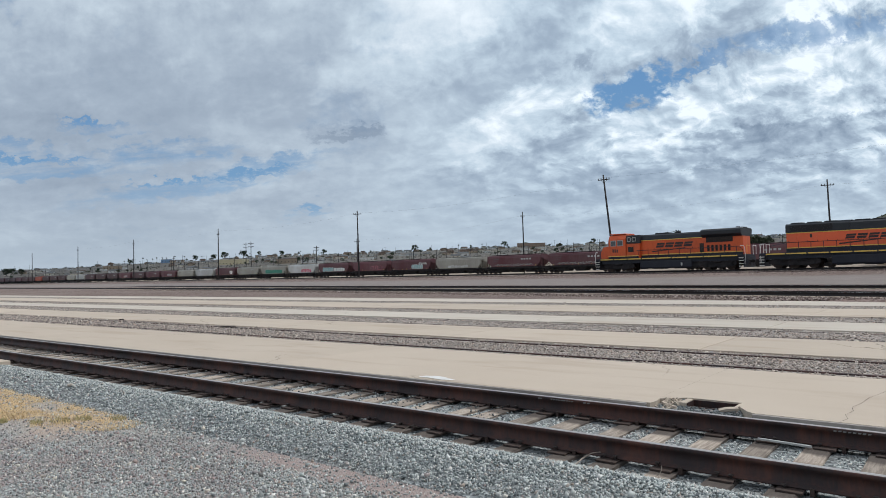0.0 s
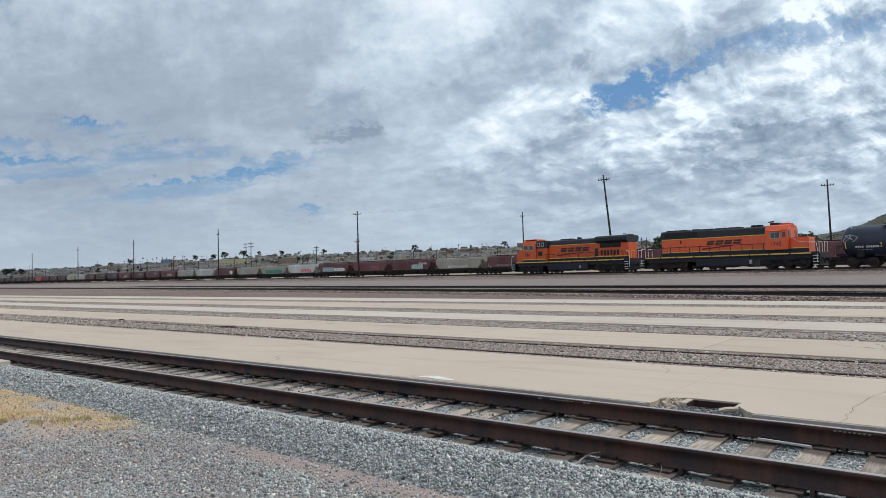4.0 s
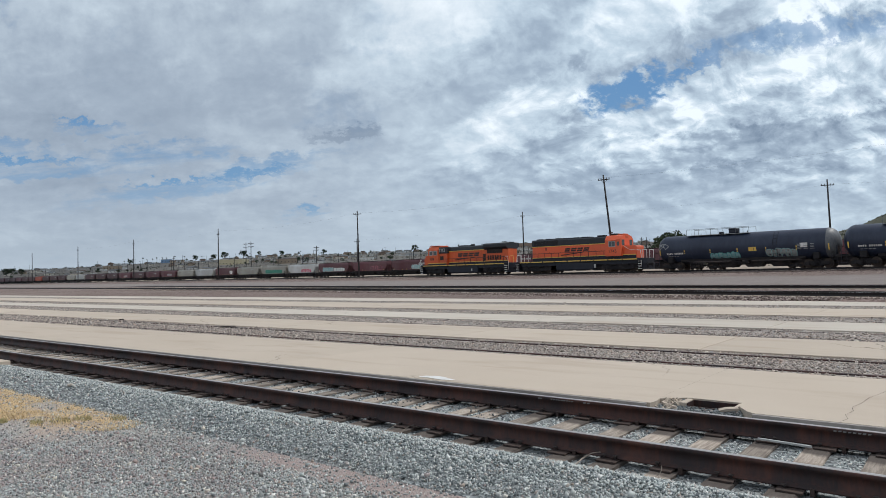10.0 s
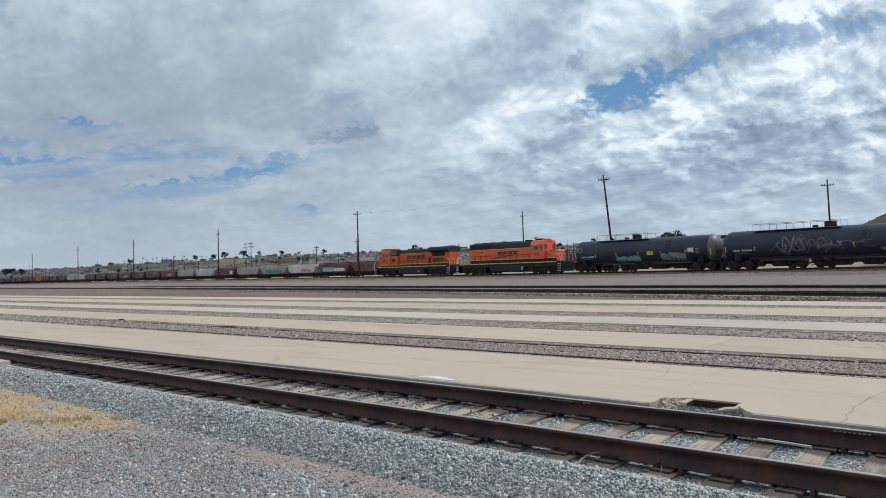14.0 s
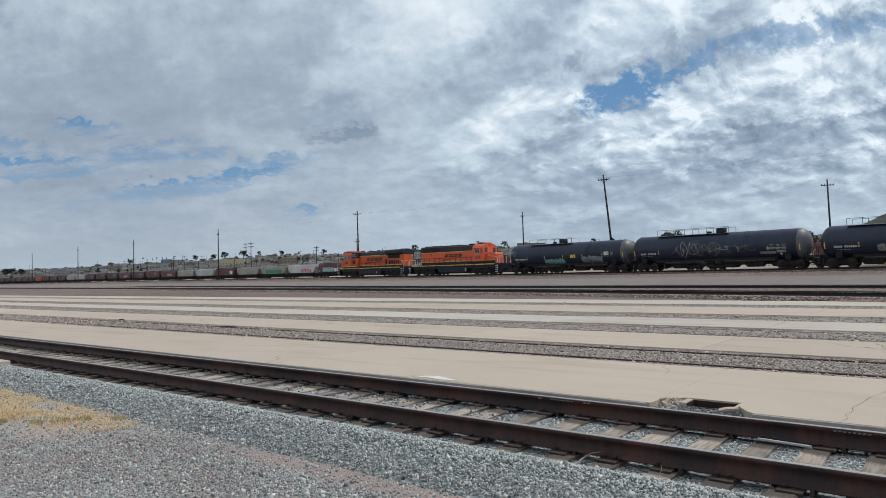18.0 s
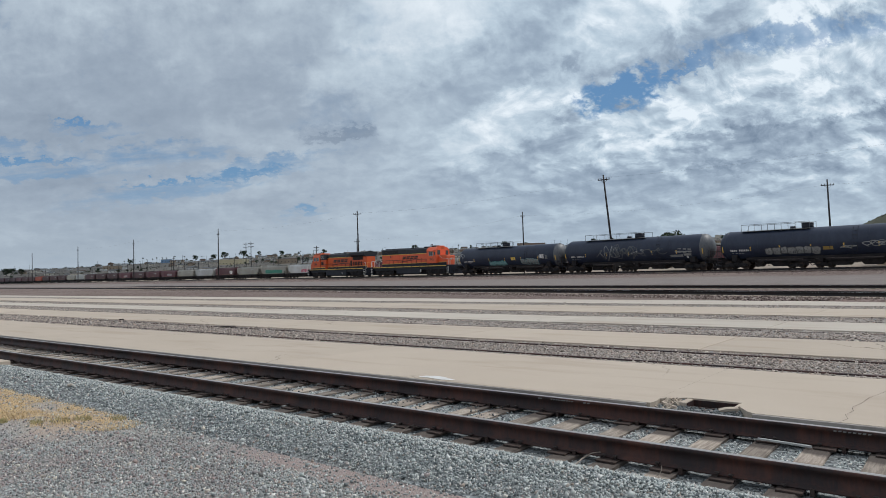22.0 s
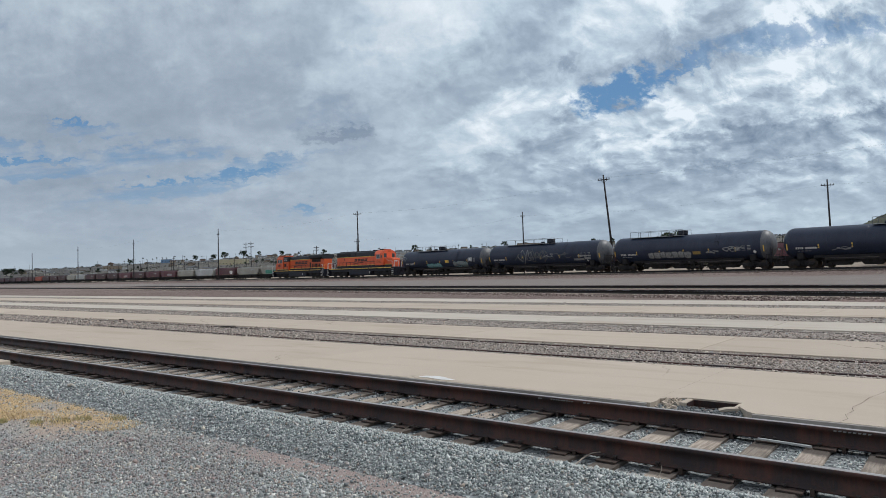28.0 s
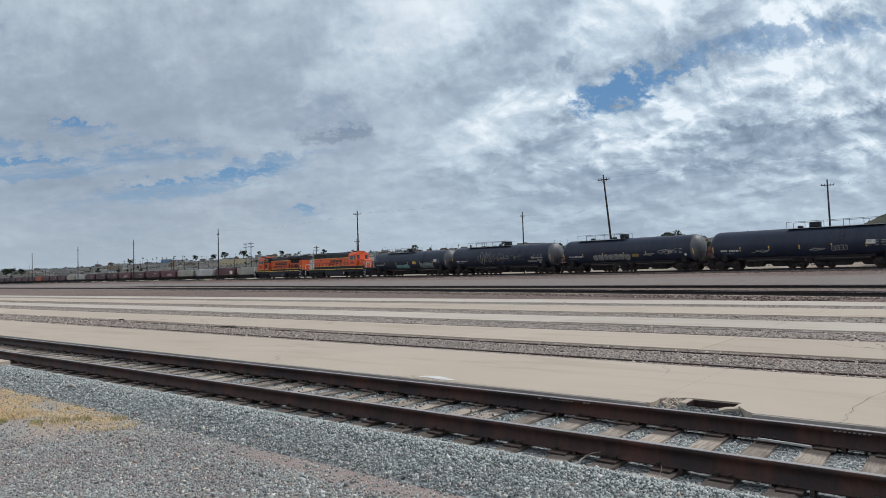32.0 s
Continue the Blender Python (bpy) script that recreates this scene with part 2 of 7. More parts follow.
STONE_YARD = island_stone("stone_yard", (0.14, 0.135, 0.132), (0.53, 0.50, 0.475), (0.94, 0.90, 0.82), 0.85, ((0.18, (0.28, 0.282, 0.278)), (0.40, (0.48, 0.49, 0.475)), (0.52, (0.40, 0.315, 0.31)), (0.70, (0.47, 0.37, 0.355)), (0.80, (0.34, 0.26, 0.255)), (0.86, (0.48, 0.50, 0.49)), (0.94, (0.72, 0.66, 0.55))))
STONE_WARM = island_stone("stone_warm", (0.14, 0.116, 0.102), (0.43, 0.37, 0.325), (0.80, 0.75, 0.67), 0.85, ((0.35, (0.29, 0.26, 0.238)), (0.80, (0.53, 0.47, 0.415)), (0.86, (0.38, 0.39, 0.385)), (0.92, (0.50, 0.37, 0.30))))
STONE_BANK = island_stone("stone_bank", (0.05, 0.037, 0.034), (0.13, 0.094, 0.086), (0.24, 0.19, 0.17))
STONE_RED = island_stone("stone_red", (0.08, 0.06, 0.053), (0.26, 0.20, 0.18), (0.56, 0.49, 0.44))
RAIL_MAIN = surface("rail_dark", (0.016, 0.015, 0.017), (0.05, 0.035, 0.03), 0.5, 0.6, 0.3, 1.2, 30.0, 0.2)
RAIL_RUST = surface("rail_rust", (0.024, 0.0165, 0.0175), (0.105, 0.040, 0.027), 0.8, 0.66, 0.2, 2.2, 30.0, 0.7, 0.22)
RAIL_HEAD = surface("rail_head", (0.42, 0.405, 0.40), (0.26, 0.21, 0.185), 0.5, 0.42, 0.6, 1.5, 40.0, 0.1)
RAIL_SHINE = surface("rail_polished", (0.55, 0.55, 0.56), (0.30, 0.27, 0.25), 0.4, 0.28, 0.95, 0.8, 30.0, 0.05)
STEEL_DARK = surface("plate_steel", (0.032, 0.027, 0.026), (0.085, 0.052, 0.04), 0.6, 0.8, 0.2, 3.0, 40.0, 0.3)
ORANGE = surface("orange_paint", (0.78, 0.125, 0.040), (0.52, 0.12, 0.06), 0.4, 0.42, 0.0, 0.35, 5.0, 0.04, 0.35)
ORANGE_OLD = surface("orange_paint_worn", (0.66, 0.105, 0.022), (0.33, 0.07, 0.03), 0.55, 0.5, 0.0, 0.5, 6.0, 0.04, 0.3)
BLACK = surface("black_paint", (0.011, 0.0145, 0.026), (0.030, 0.032, 0.042), 0.5, 0.5, 0.0, 0.5, 8.0, 0.06, 0.4, 0.0, 0.35)
GREENBLACK = surface("dark_roof_paint", (0.010, 0.014, 0.020), (0.024, 0.028, 0.035), 0.5, 0.5, 0.0, 0.6, 8.0, 0.05)
TANK_BLACK = surface("tank_black", (0.013, 0.0215, 0.046), (0.029, 0.041, 0.072), 0.7, 0.42, 0.0, 0.7, 5.0, 0.05, 0.22, 0.0, 0.45)
# dusty grey with the sunlit look of the right-hand tank ends in its colour
TANK_END = surface("tank_end_dusty_sunlit", (0.075, 0.085, 0.10), (0.21, 0.215, 0.215), 0.7, 0.5, 0.0, 0.7, 5.0, 0.04, 0.5)
UNDER = surface("undergear", (0.016, 0.0155, 0.018), (0.055, 0.049, 0.049), 0.6, 0.75, 0.0, 1.0, 12.0, 0.2, 1.0, 0.0, 0.2)
WHEEL = surface("wheel_steel", (0.045, 0.035, 0.030), (0.12, 0.085, 0.065), 0.5, 0.6, 0.5, 2.0, 15.0, 0.1)
YELLOW = surface("yellow_stripe", (0.80, 0.54, 0.10), (0.55, 0.38, 0.12), 0.4, 0.5, 0.0, 1.0, 12.0, 0.0)
WHITE = surface("white_paint", (0.72, 0.72, 0.70), (0.45, 0.43, 0.40), 0.4, 0.5, 0.0, 1.0, 12.0, 0.0)
BROWN_LETTER = surface("brown_lettering", (0.026, 0.014, 0.015), (0.07, 0.028, 0.02), 0.4, 0.5, 0.0, 1.0, 10.0, 0.0)
GLASS = surface("window_glass", (0.035, 0.045, 0.05), (0.10, 0.11, 0.11), 0.3, 0.12, 0.0, 1.0, 3.0, 0.0, 1.0, 0.0, 0.8)
PALEFRAME = surface("pale_frame", (0.42, 0.44, 0.44), (0.25, 0.25, 0.24), 0.4, 0.5, 0.0, 2.0, 14.0, 0.0)
GRILLE = surface("grille_dark", (0.012, 0.012, 0.012), (0.045, 0.03, 0.022), 0.4, 0.6, 0.2, 1.0, 14.0, 0.1)
MAROON = surface("maroon_paint", (0.098, 0.024, 0.034), (0.15, 0.092, 0.098), 0.55, 0.6, 0.0, 0.35, 3.0, 0.05, 0.3, 0.18)
MAROON_BROWN = surface("brown_paint", (0.072, 0.032, 0.038), (0.125, 0.088, 0.09), 0.5, 0.65, 0.0, 0.35, 3.0, 0.05, 0.3, 0.18)
HOPPER_GREY = surface("grey_paint", (0.38, 0.375, 0.335), (0.21, 0.195, 0.17), 0.5, 0.6, 0.0, 0.35, 3.0, 0.05, 0.3, 0.12)
HOPPER_WHITE = surface("pale_grey_paint", (0.54, 0.56, 0.56), (0.31, 0.30, 0.28), 0.5, 0.6, 0.0, 0.35, 3.0, 0.05, 0.3, 0.12)
HOPPER_RED = surface("red_paint", (0.40, 0.070, 0.035), (0.22, 0.06, 0.04), 0.5, 0.6, 0.0, 0.35, 3.0, 0.05, 0.3)
POLE_WOOD = surface("pole_wood", (0.022, 0.021, 0.024), (0.048, 0.045, 0.047), 0.6, 0.85, 0.0, 1.0, 14.0, 0.3, 0.1)
CERAMIC = surface("insulator", (0.20, 0.20, 0.20), (0.1, 0.1, 0.1), 0.3, 0.3, 0.0, 3.0, 20.0, 0.0)
WIRE = surface("wire", (0.05, 0.05, 0.055), (0.09, 0.09, 0.09), 0.3, 0.6, 0.3, 1.0, 10.0, 0.0)
TEAL = surface("teal_spray", (0.10, 0.36, 0.36), (0.05, 0.20, 0.22), 0.4, 0.6, 0.0, 3.0, 10.0, 0.0)
TEAL_PALE = surface("pale_teal_spray", (0.26, 0.44, 0.46), (0.14, 0.26, 0.28), 0.5, 0.6, 0.0, 3.0, 10.0, 0.0)
SILVER_SPRAY = surface("silver_spray", (0.34, 0.355, 0.35), (0.14, 0.15, 0.155), 0.7, 0.5, 0.2, 3.0, 10.0, 0.0)
FAINT_SPRAY = surface("faded_spray", (0.10, 0.11, 0.115), (0.05, 0.055, 0.06), 0.6, 0.6, 0.0, 3.0, 10.0, 0.0)
PINK_SPRAY = surface("pink_spray", (0.55, 0.14, 0.20), (0.40, 0.08, 0.12), 0.4, 0.6, 0.0, 3.0, 10.0, 0.0)
GREEN_SPRAY = surface("green_spray", (0.05, 0.26, 0.17), (0.03, 0.14, 0.1), 0.4, 0.6, 0.0, 3.0, 10.0, 0.0)
BARK = surface("bark", (0.10, 0.075, 0.055), (0.17, 0.14, 0.11), 0.6, 0.9, 0.0, 2.0, 12.0, 0.3)
LEAF = surface("leaf_dark", (0.030, 0.050, 0.024), (0.075, 0.095, 0.045), 0.6, 0.7, 0.0, 0.8, 5.0, 0.0, 1.0, 0.2)
LEAF_GREY = surface("leaf_dry", (0.075, 0.080, 0.050), (0.15, 0.14, 0.09), 0.6, 0.8, 0.0, 0.8, 5.0, 0.0, 1.0, 0.2)
PALM_LEAF = surface("palm_leaf", (0.035, 0.052, 0.026), (0.09, 0.09, 0.05), 0.5, 0.6, 0.0, 0.8, 5.0, 0.0)
WEED = surface("weed_green", (0.36, 0.32, 0.16), (0.50, 0.42, 0.23), 0.5, 0.9, 0.0, 2.0, 12.0, 0.0)
STRAW = surface("dry_straw", (0.66, 0.50, 0.29), (0.50, 0.40, 0.24), 0.6, 0.9, 0.0, 2.0, 12.0, 0.0)
CONCRETE_EDGE = surface("edge_concrete", (0.40, 0.375, 0.345), (0.20, 0.18, 0.165), 0.6, 0.9, 0.0, 1.2, 20.0, 0.4)
WALL_TAN = surface("stucco_tan", (0.40, 0.31, 0.225), (0.30, 0.24, 0.18), 0.4, 0.9, 0.0, 0.5, 6.0, 0.05, 0.5, 0.2)
WALL_PALE = surface("stucco_pale", (0.60, 0.55, 0.47), (0.45, 0.40, 0.33), 0.4, 0.9, 0.0, 0.5, 6.0, 0.05, 0.5, 0.15)
WALL_WHITE = surface("siding_white", (0.62, 0.61, 0.59), (0.55, 0.53, 0.5), 0.3, 0.8, 0.0, 0.5, 6.0, 0.05, 0.5, 0.1)
WALL_CREAM = surface("warehouse_cream", (0.58, 0.50, 0.33), (0.45, 0.39, 0.26), 0.3, 0.8, 0.0, 0.3, 4.0, 0.05, 0.3)
WALL_BROWN = surface("stucco_brown", (0.27, 0.20, 0.155), (0.21, 0.16, 0.125), 0.3, 0.9, 0.0, 0.5, 5.0, 0.05, 0.5)
WALL_BLUE = surface("siding_blue", (0.22, 0.33, 0.48), (0.17, 0.25, 0.36), 0.3, 0.8, 0.0, 0.5, 5.0, 0.05, 0.5)
ROOF_BROWN = surface("shingle_brown", (0.15, 0.105, 0.08), (0.22, 0.165, 0.13), 0.5, 0.9, 0.0, 0.7, 6.0, 0.2, 1.0, 0.25)
ROOF_GREY = surface("shingle_grey", (0.20, 0.195, 0.19), (0.13, 0.125, 0.12), 0.5, 0.9, 0.0, 0.7, 6.0, 0.2, 1.0, 0.25)
FEATHER = surface("feather_grey", (0.10, 0.10, 0.11), (0.20, 0.20, 0.21), 0.5, 0.8, 0.0, 8.0, 40.0, 0.0)


# ---------------------------------------------------------------- mesh helpers
def box(bm, x0, x1, y0, y1, z0, z1, bevel=0.0):
    v = [bm.verts.new(p) for p in ((x0, y0, z0), (x1, y0, z0), (x1, y1, z0), (x0, y1, z0), (x0, y0, z1), (x1, y0, z1), (x1, y1, z1), (x0, y1, z1))]
    fs = [bm.faces.new([v[i] for i in f]) for f in ((3, 2, 1, 0), (4, 5, 6, 7), (0, 1, 5, 4), (1, 2, 6, 5), (2, 3, 7, 6), (3, 0, 4, 7))]
    if bevel:
        es = list({e for f in fs for e in f.edges})
        bmesh.ops.bevel(bm, geom=es, offset=bevel, segments=2, affect='EDGES', profile=0.5)


def prism(bm, prof, x0, x1):
    """A (y, z) outline drawn out along x."""
    a = [bm.verts.new((x0, y, z)) for y, z in prof]
    b = [bm.verts.new((x1, y, z)) for y, z in prof]
    n = len(prof)
    for i in range(n):
        bm.faces.new((a[i], a[(i + 1) % n], b[(i + 1) % n], b[i]))
    bm.faces.new(a[::-1])
    bm.faces.new(b)


def side_prism(bm, prof, y0, y1):
    """An (x, z) outline drawn out along y."""
    a = [bm.verts.new((x, y0, z)) for x, z in prof]
    b = [bm.verts.new((x, y1, z)) for x, z in prof]
    n = len(prof)
    for i in range(n):
        bm.faces.new((a[i], a[(i + 1) % n], b[(i + 1) % n], b[i]))
    bm.faces.new(a[::-1])
    bm.faces.new(b)


def tube(bm, p0, p1, r0, r1=None, n=8):
    p0, p1 = Vector(p0), Vector(p1)
    r1 = r0 if r1 is None else r1
    q = (p1 - p0).to_track_quat('Z', 'Y')
    ra, rb = [], []
    for i in range(n):
        a = 2 * math.pi * i / n
        d = q @ Vector((math.cos(a), math.sin(a), 0))
        ra.append(bm.verts.new(p0 + d * r0))
        rb.append(bm.verts.new(p1 + d * r1))
    for i in range(n):
        f = bm.faces.new((ra[i], ra[(i + 1) % n], rb[(i + 1) % n], rb[i]))
        f.smooth = n > 6
    bm.faces.new(ra[::-1])
    bm.faces.new(rb)


def rod(bm, pts, r, n=5):
    for a, b in zip(pts, pts[1:]):
        tube(bm, a, b, r, r, n)


def lathe(bm, prof, cz, n=40, cy=0.0):
    """(x, radius) pairs turned about a line along x at height cz."""
    rings = []
    for x, r in prof:
        if r < 1e-4:
            rings.append([bm.verts.new((x, cy, cz))])
        else:
            rings.append([bm.verts.new((x, cy + r * math.sin(2 * math.pi * i / n), cz + r * math.cos(2 * math.pi * i / n))) for i in range(n)])
    for a, b in zip(rings, rings[1:]):
        for i in range(n):
            j = (i + 1) % n
            if len(a) == 1 and len(b) == 1:
                continue
            if len(a) == 1:
                f = bm.faces.new((a[0], b[j], b[i]))
            elif len(b) == 1:
                f = bm.faces.new((a[i], a[j], b[0]))
            else:
                f = bm.faces.new((a[i], a[j], b[j], b[i]))
            f.smooth = True


def finish(name, bm, mat):
    bmesh.ops.recalc_face_normals(bm, faces=bm.faces[:])
    me = bpy.data.meshes.new(name)
    bm.to_mesh(me)
    bm.free()
    for k in (mat if isinstance(mat, (list, tuple)) else [mat]):
        me.materials.append(k)
    return me


def part(name, bm, mat, parent, label="", at=None):
    me = bm if isinstance(bm, bpy.types.Mesh) else finish(name, bm, mat)
    ob = new(name, me)
    ob.parent = parent
    if at is not None:
        ob.matrix_basis = at
    if label:
        ob["label"] = label
    return ob


def thing(name, label, category, group="", kind="", at=None):
    ob = new(name)
    if at is not None:
        ob.matrix_basis = at
    return tagged(ob, label, category, group, kind)


def fast_mesh(name, verts, faces, mat, smooth=False):
    me = bpy.data.meshes.new(name)
    verts = np.asarray(verts, dtype=np.float32)
    faces = np.asarray(faces, dtype=np.int32)
    k = faces.shape[1]
    me.vertices.add(len(verts))
    me.vertices.foreach_set("co", verts.ravel())
    me.loops.add(faces.size)
    me.loops.foreach_set("vertex_index", faces.ravel())
    me.polygons.add(len(faces))
    me.polygons.foreach_set("loop_start", np.arange(0, faces.size, k, dtype=np.int32))
    if smooth:
        me.polygons.foreach_set("use_smooth", np.ones(len(faces), dtype=bool))
    me.update(calc_edges=True)
    me.materials.append(mat)
    return me


def at_yard(x, y, z=0.0):
    """Yard plan (along and across the nearest track) to the world."""
    return (x * math.cos(YARD) - y * math.sin(YARD), x * math.sin(YARD) + y * math.cos(YARD), z)


YARD_POSE = pose(0, 0, 0, 0, 0, 7.5)


# ---------------------------------------------------------------- sky sheet
def cloud_sheet():
    m = bpy.data.materials.new("cloud_layer")
    m.use_nodes = True
    m.node_tree.nodes.clear()
    nd = Nodes(m.node_tree)
    out = nd.add("ShaderNodeOutputMaterial")
    em = nd.add("ShaderNodeEmission")
    m.node_tree.links.new(em.outputs[0], out.inputs[0])
    co = nd.add("ShaderNodeTexCoord").outputs["Object"]
    a = radians(136.0)
    fw = nd.vmath('DOT_PRODUCT', co, (math.cos(a), math.sin(a), 0))
    rt = nd.vmath('DOT_PRODUCT', co, (math.sin(a), -math.cos(a), 0))
    zz = nd.add("ShaderNodeSeparateXYZ", {0: co}).outputs[2]
    u0 = nd.math('DIVIDE', rt, fw)
    v0 = nd.math('DIVIDE', zz, fw)
    # the layer drawn flatter towards the horizon
    high = nd.math('LOGARITHM', nd.math('ADD', nd.math('MAXIMUM', v0, 0.0), 0.15), math.e)
    lay = nd.add("ShaderNodeCombineXYZ", {0: nd.math('MULTIPLY', u0, 4.0), 1: nd.math('MULTIPLY', high, 2.3), 2: 0.0}).outputs[0]

    def swirl(vec, scale, amount):
        c = nd.noise(vec, scale, 3.0, 0.55).outputs["Color"]
        return nd.vmath('ADD', vec, nd.vmath('MULTIPLY', nd.vmath('SUBTRACT', c, (0.5, 0.5, 0.5)), (amount, amount * 0.6, 0.0)))

    def heaps(vec):
        w = swirl(vec, 2.0, 0.55)
        a = nd.noise(w, 2.5, 9.0, 0.60).outputs["Fac"]
        b = nd.add("ShaderNodeTexVoronoi", {"Vector": swirl(vec, 5.0, 0.30), "Scale": 4.6, "Smoothness": 0.45}, feature='SMOOTH_F1').outputs["Distance"]
        c = nd.add("ShaderNodeTexVoronoi", {"Vector": swirl(vec, 11.0, 0.14), "Scale": 12.0, "Smoothness": 0.4}, feature='SMOOTH_F1').outputs["Distance"]
        s = nd.math('ADD', nd.math('MULTIPLY', a, 0.80), nd.math('MULTIPLY', b, -0.10))
        return nd.math('ADD', nd.math('ADD', s, nd.math('MULTIPLY', c, -0.06)), 0.10)

    n_big = nd.noise(lay, 0.95, 5.0, 0.5, 0.3).outputs["Fac"]
    n_mid = nd.noise(swirl(nd.vmath('ADD', lay, (7.0, 3.0, 0)), 2.0, 0.4), 2.8, 7.0, 0.58).outputs["Fac"]
    n_fin = nd.noise(nd.vmath('ADD', lay, (1.0, 9.0, 0)), 8.5, 7.0, 0.62).outputs["Fac"]
    wu = nd.math('MULTIPLY', nd.math('SUBTRACT', n_mid, 0.5), 0.22)
    wv = nd.math('ADD', nd.math('MULTIPLY', nd.math('SUBTRACT', n_fin, 0.5), 0.07), nd.math('MULTIPLY', nd.math('SUBTRACT', n_mid, 0.5), 0.04))
    u, v = nd.math('ADD', u0, wu), nd.math('ADD', v0, wv)

    def blob(cu, cv, ru, rv, turn=0.0, lo=0.1, hi=1.2):
        c, s = math.cos(radians(turn)), math.sin(radians(turn))
        du, dv = nd.math('SUBTRACT', u, cu), nd.math('SUBTRACT', v, cv)
        p = nd.math('ADD', nd.math('MULTIPLY', du, c / ru), nd.math('MULTIPLY', dv, s / ru))
        q = nd.math('ADD', nd.math('MULTIPLY', du, -s / rv), nd.math('MULTIPLY', dv, c / rv))
        d = nd.math('ADD', nd.math('MULTIPLY', p, p), nd.math('MULTIPLY', q, q))
        return nd.math('SUBTRACT', 1.0, nd.step(d, lo, hi))

    def largest(items):
        f = items[0]
        for k in items[1:]:
            f = nd.math('MAXIMUM', f, k)
        return f

    blue_holes = largest([
        blob(0.305, 0.270, 0.088, 0.034, 20, 0.4, 1.1), blob(0.57, 0.348, 0.17, 0.024, 6, 0.3, 1.2), blob(0.405, 0.310, 0.06, 0.012, 42, 0.3, 1.2),
    ])
    wisps = largest([
        blob(-0.275, 0.158, 0.13, 0.022, 10, 0.3, 1.2), blob(-0.40, 0.135, 0.17, 0.020, 8), blob(-0.56, 0.166, 0.14, 0.016, -4), blob(-0.50, 0.226, 0.07, 0.012, 0), blob(-0.20, 0.097, 0.05, 0.012, 6), blob(-0.63, 0.20, 0.10, 0.016, -6), blob(-0.42, 0.186, 0.13, 0.02, 4),
    ])
    bright = largest([
        blob(0.53, 0.278, 0.22, 0.052, 14, 0.1, 1.5), blob(0.30, 0.385, 0.17, 0.07, 38, 0.1, 1.6), blob(0.02, 0.40, 0.18, 0.07, 36, 0.0, 2.2), blob(0.33, 0.215, 0.16, 0.04, 16, 0.1, 1.6), blob(0.13, 0.235, 0.16, 0.04, 30, 0.1, 1.6), blob(0.60, 0.405, 0.14, 0.026, 12, 0.1, 1.5), blob(0.62, 0.245, 0.12, 0.02, 8, 0.1, 1.5),
    ])
    shade = largest([
        blob(0.18, 0.33, 0.07, 0.04, 24, 0.1, 1.7), blob(-0.62, 0.25, 0.14, 0.09, 0, 0.1, 1.8), blob(-0.10, 0.29, 0.34, 0.05, 6, 0.1, 1.8), blob(-0.45, 0.34, 0.30, 0.07, 6, 0.1, 1.8), blob(-0.14, 0.212, 0.06, 0.016, 0, 0.0, 1.6),
    ])
    dusk = largest([
        blob(0.53, 0.205, 0.20, 0.020, 6, 0.1, 1.5), blob(0.24, 0.13, 0.30, 0.050, 2, 0.1, 1.8), blob(0.58, 0.235, 0.12, 0.014, 10, 0.1, 1.4), blob(0.55, 0.14, 0.24, 0.045, 2, 0.1, 1.8), blob(0.44, 0.186, 0.16, 0.014, 4, 0.1, 1.5), blob(0.66, 0.175, 0.10, 0.02, 0, 0.1, 1.5), blob(0.08, 0.088, 0.26, 0.05, 2, 0.1, 1.8),
    ])
    belly = largest([
        blob(0.42, 0.193, 0.13, 0.015, 4, 0.2, 1.3), blob(0.50, 0.250, 0.07, 0.014, 12, 0.2, 1.3), blob(0.60, 0.278, 0.06, 0.012, 8, 0.2, 1.3), blob(0.64, 0.212, 0.07, 0.028, 8, 0.2, 1.3), blob(0.28, 0.185, 0.04, 0.022, 0, 0.2, 1.3), blob(0.50, 0.150, 0.16, 0.010, 3, 0.2, 1.3), blob(0.22, 0.315, 0.03, 0.014, 40, 0.2, 1.3), blob(-0.135, 0.210, 0.05, 0.009, 3, 0.2, 1.3),
    ])
    side = nd.step(u0, -0.30, 0.25)
    # heaped clouds to the right, a smooth veil high on the left; lit from the upper right
    heapy = nd.math('MULTIPLY', nd.step(u0, -0.12, 0.28), nd.math('SUBTRACT', 1.0, nd.math('MULTIPLY', nd.step(nd.math('SUBTRACT', v0, nd.math('MULTIPLY', u0, 0.30)), 0.16, 0.34), 0.65)))
    heapy = nd.math('ADD', nd.math('MULTIPLY', nd.math('MULTIPLY', heapy, nd.math('ADD', 0.30, nd.math('MULTIPLY', nd.step(v0, 0.05, 0.22), 0.70))), 0.85), 0.15)
    tall = heaps(lay)
    lee = heaps(nd.vmath('ADD', lay, (0.035, 0.075, 0.0)))
    relief = nd.math('MULTIPLY', nd.math('SUBTRACT', tall, lee), nd.math('MULTIPLY', heapy, 1.8))
    crisp = nd.math('MULTIPLY', nd.math('SUBTRACT', nd.step(tall, 0.42, 0.53), 0.5), nd.math('MULTIPLY', heapy, 0.20))
    relief = nd.math('ADD', relief, crisp)
    mixed = nd.math('ADD', nd.math('MULTIPLY', nd.math('SUBTRACT', tall, 0.47), nd.math('MULTIPLY', heapy, 0.9)), relief)
    mixed = nd.math('ADD', mixed, nd.math('MULTIPLY', nd.math('SUBTRACT', n_mid, 0.5), 0.30))
    mixed = nd.math('ADD', mixed, nd.math('MULTIPLY', nd.math('SUBTRACT', n_fin, 0.5), 0.24))
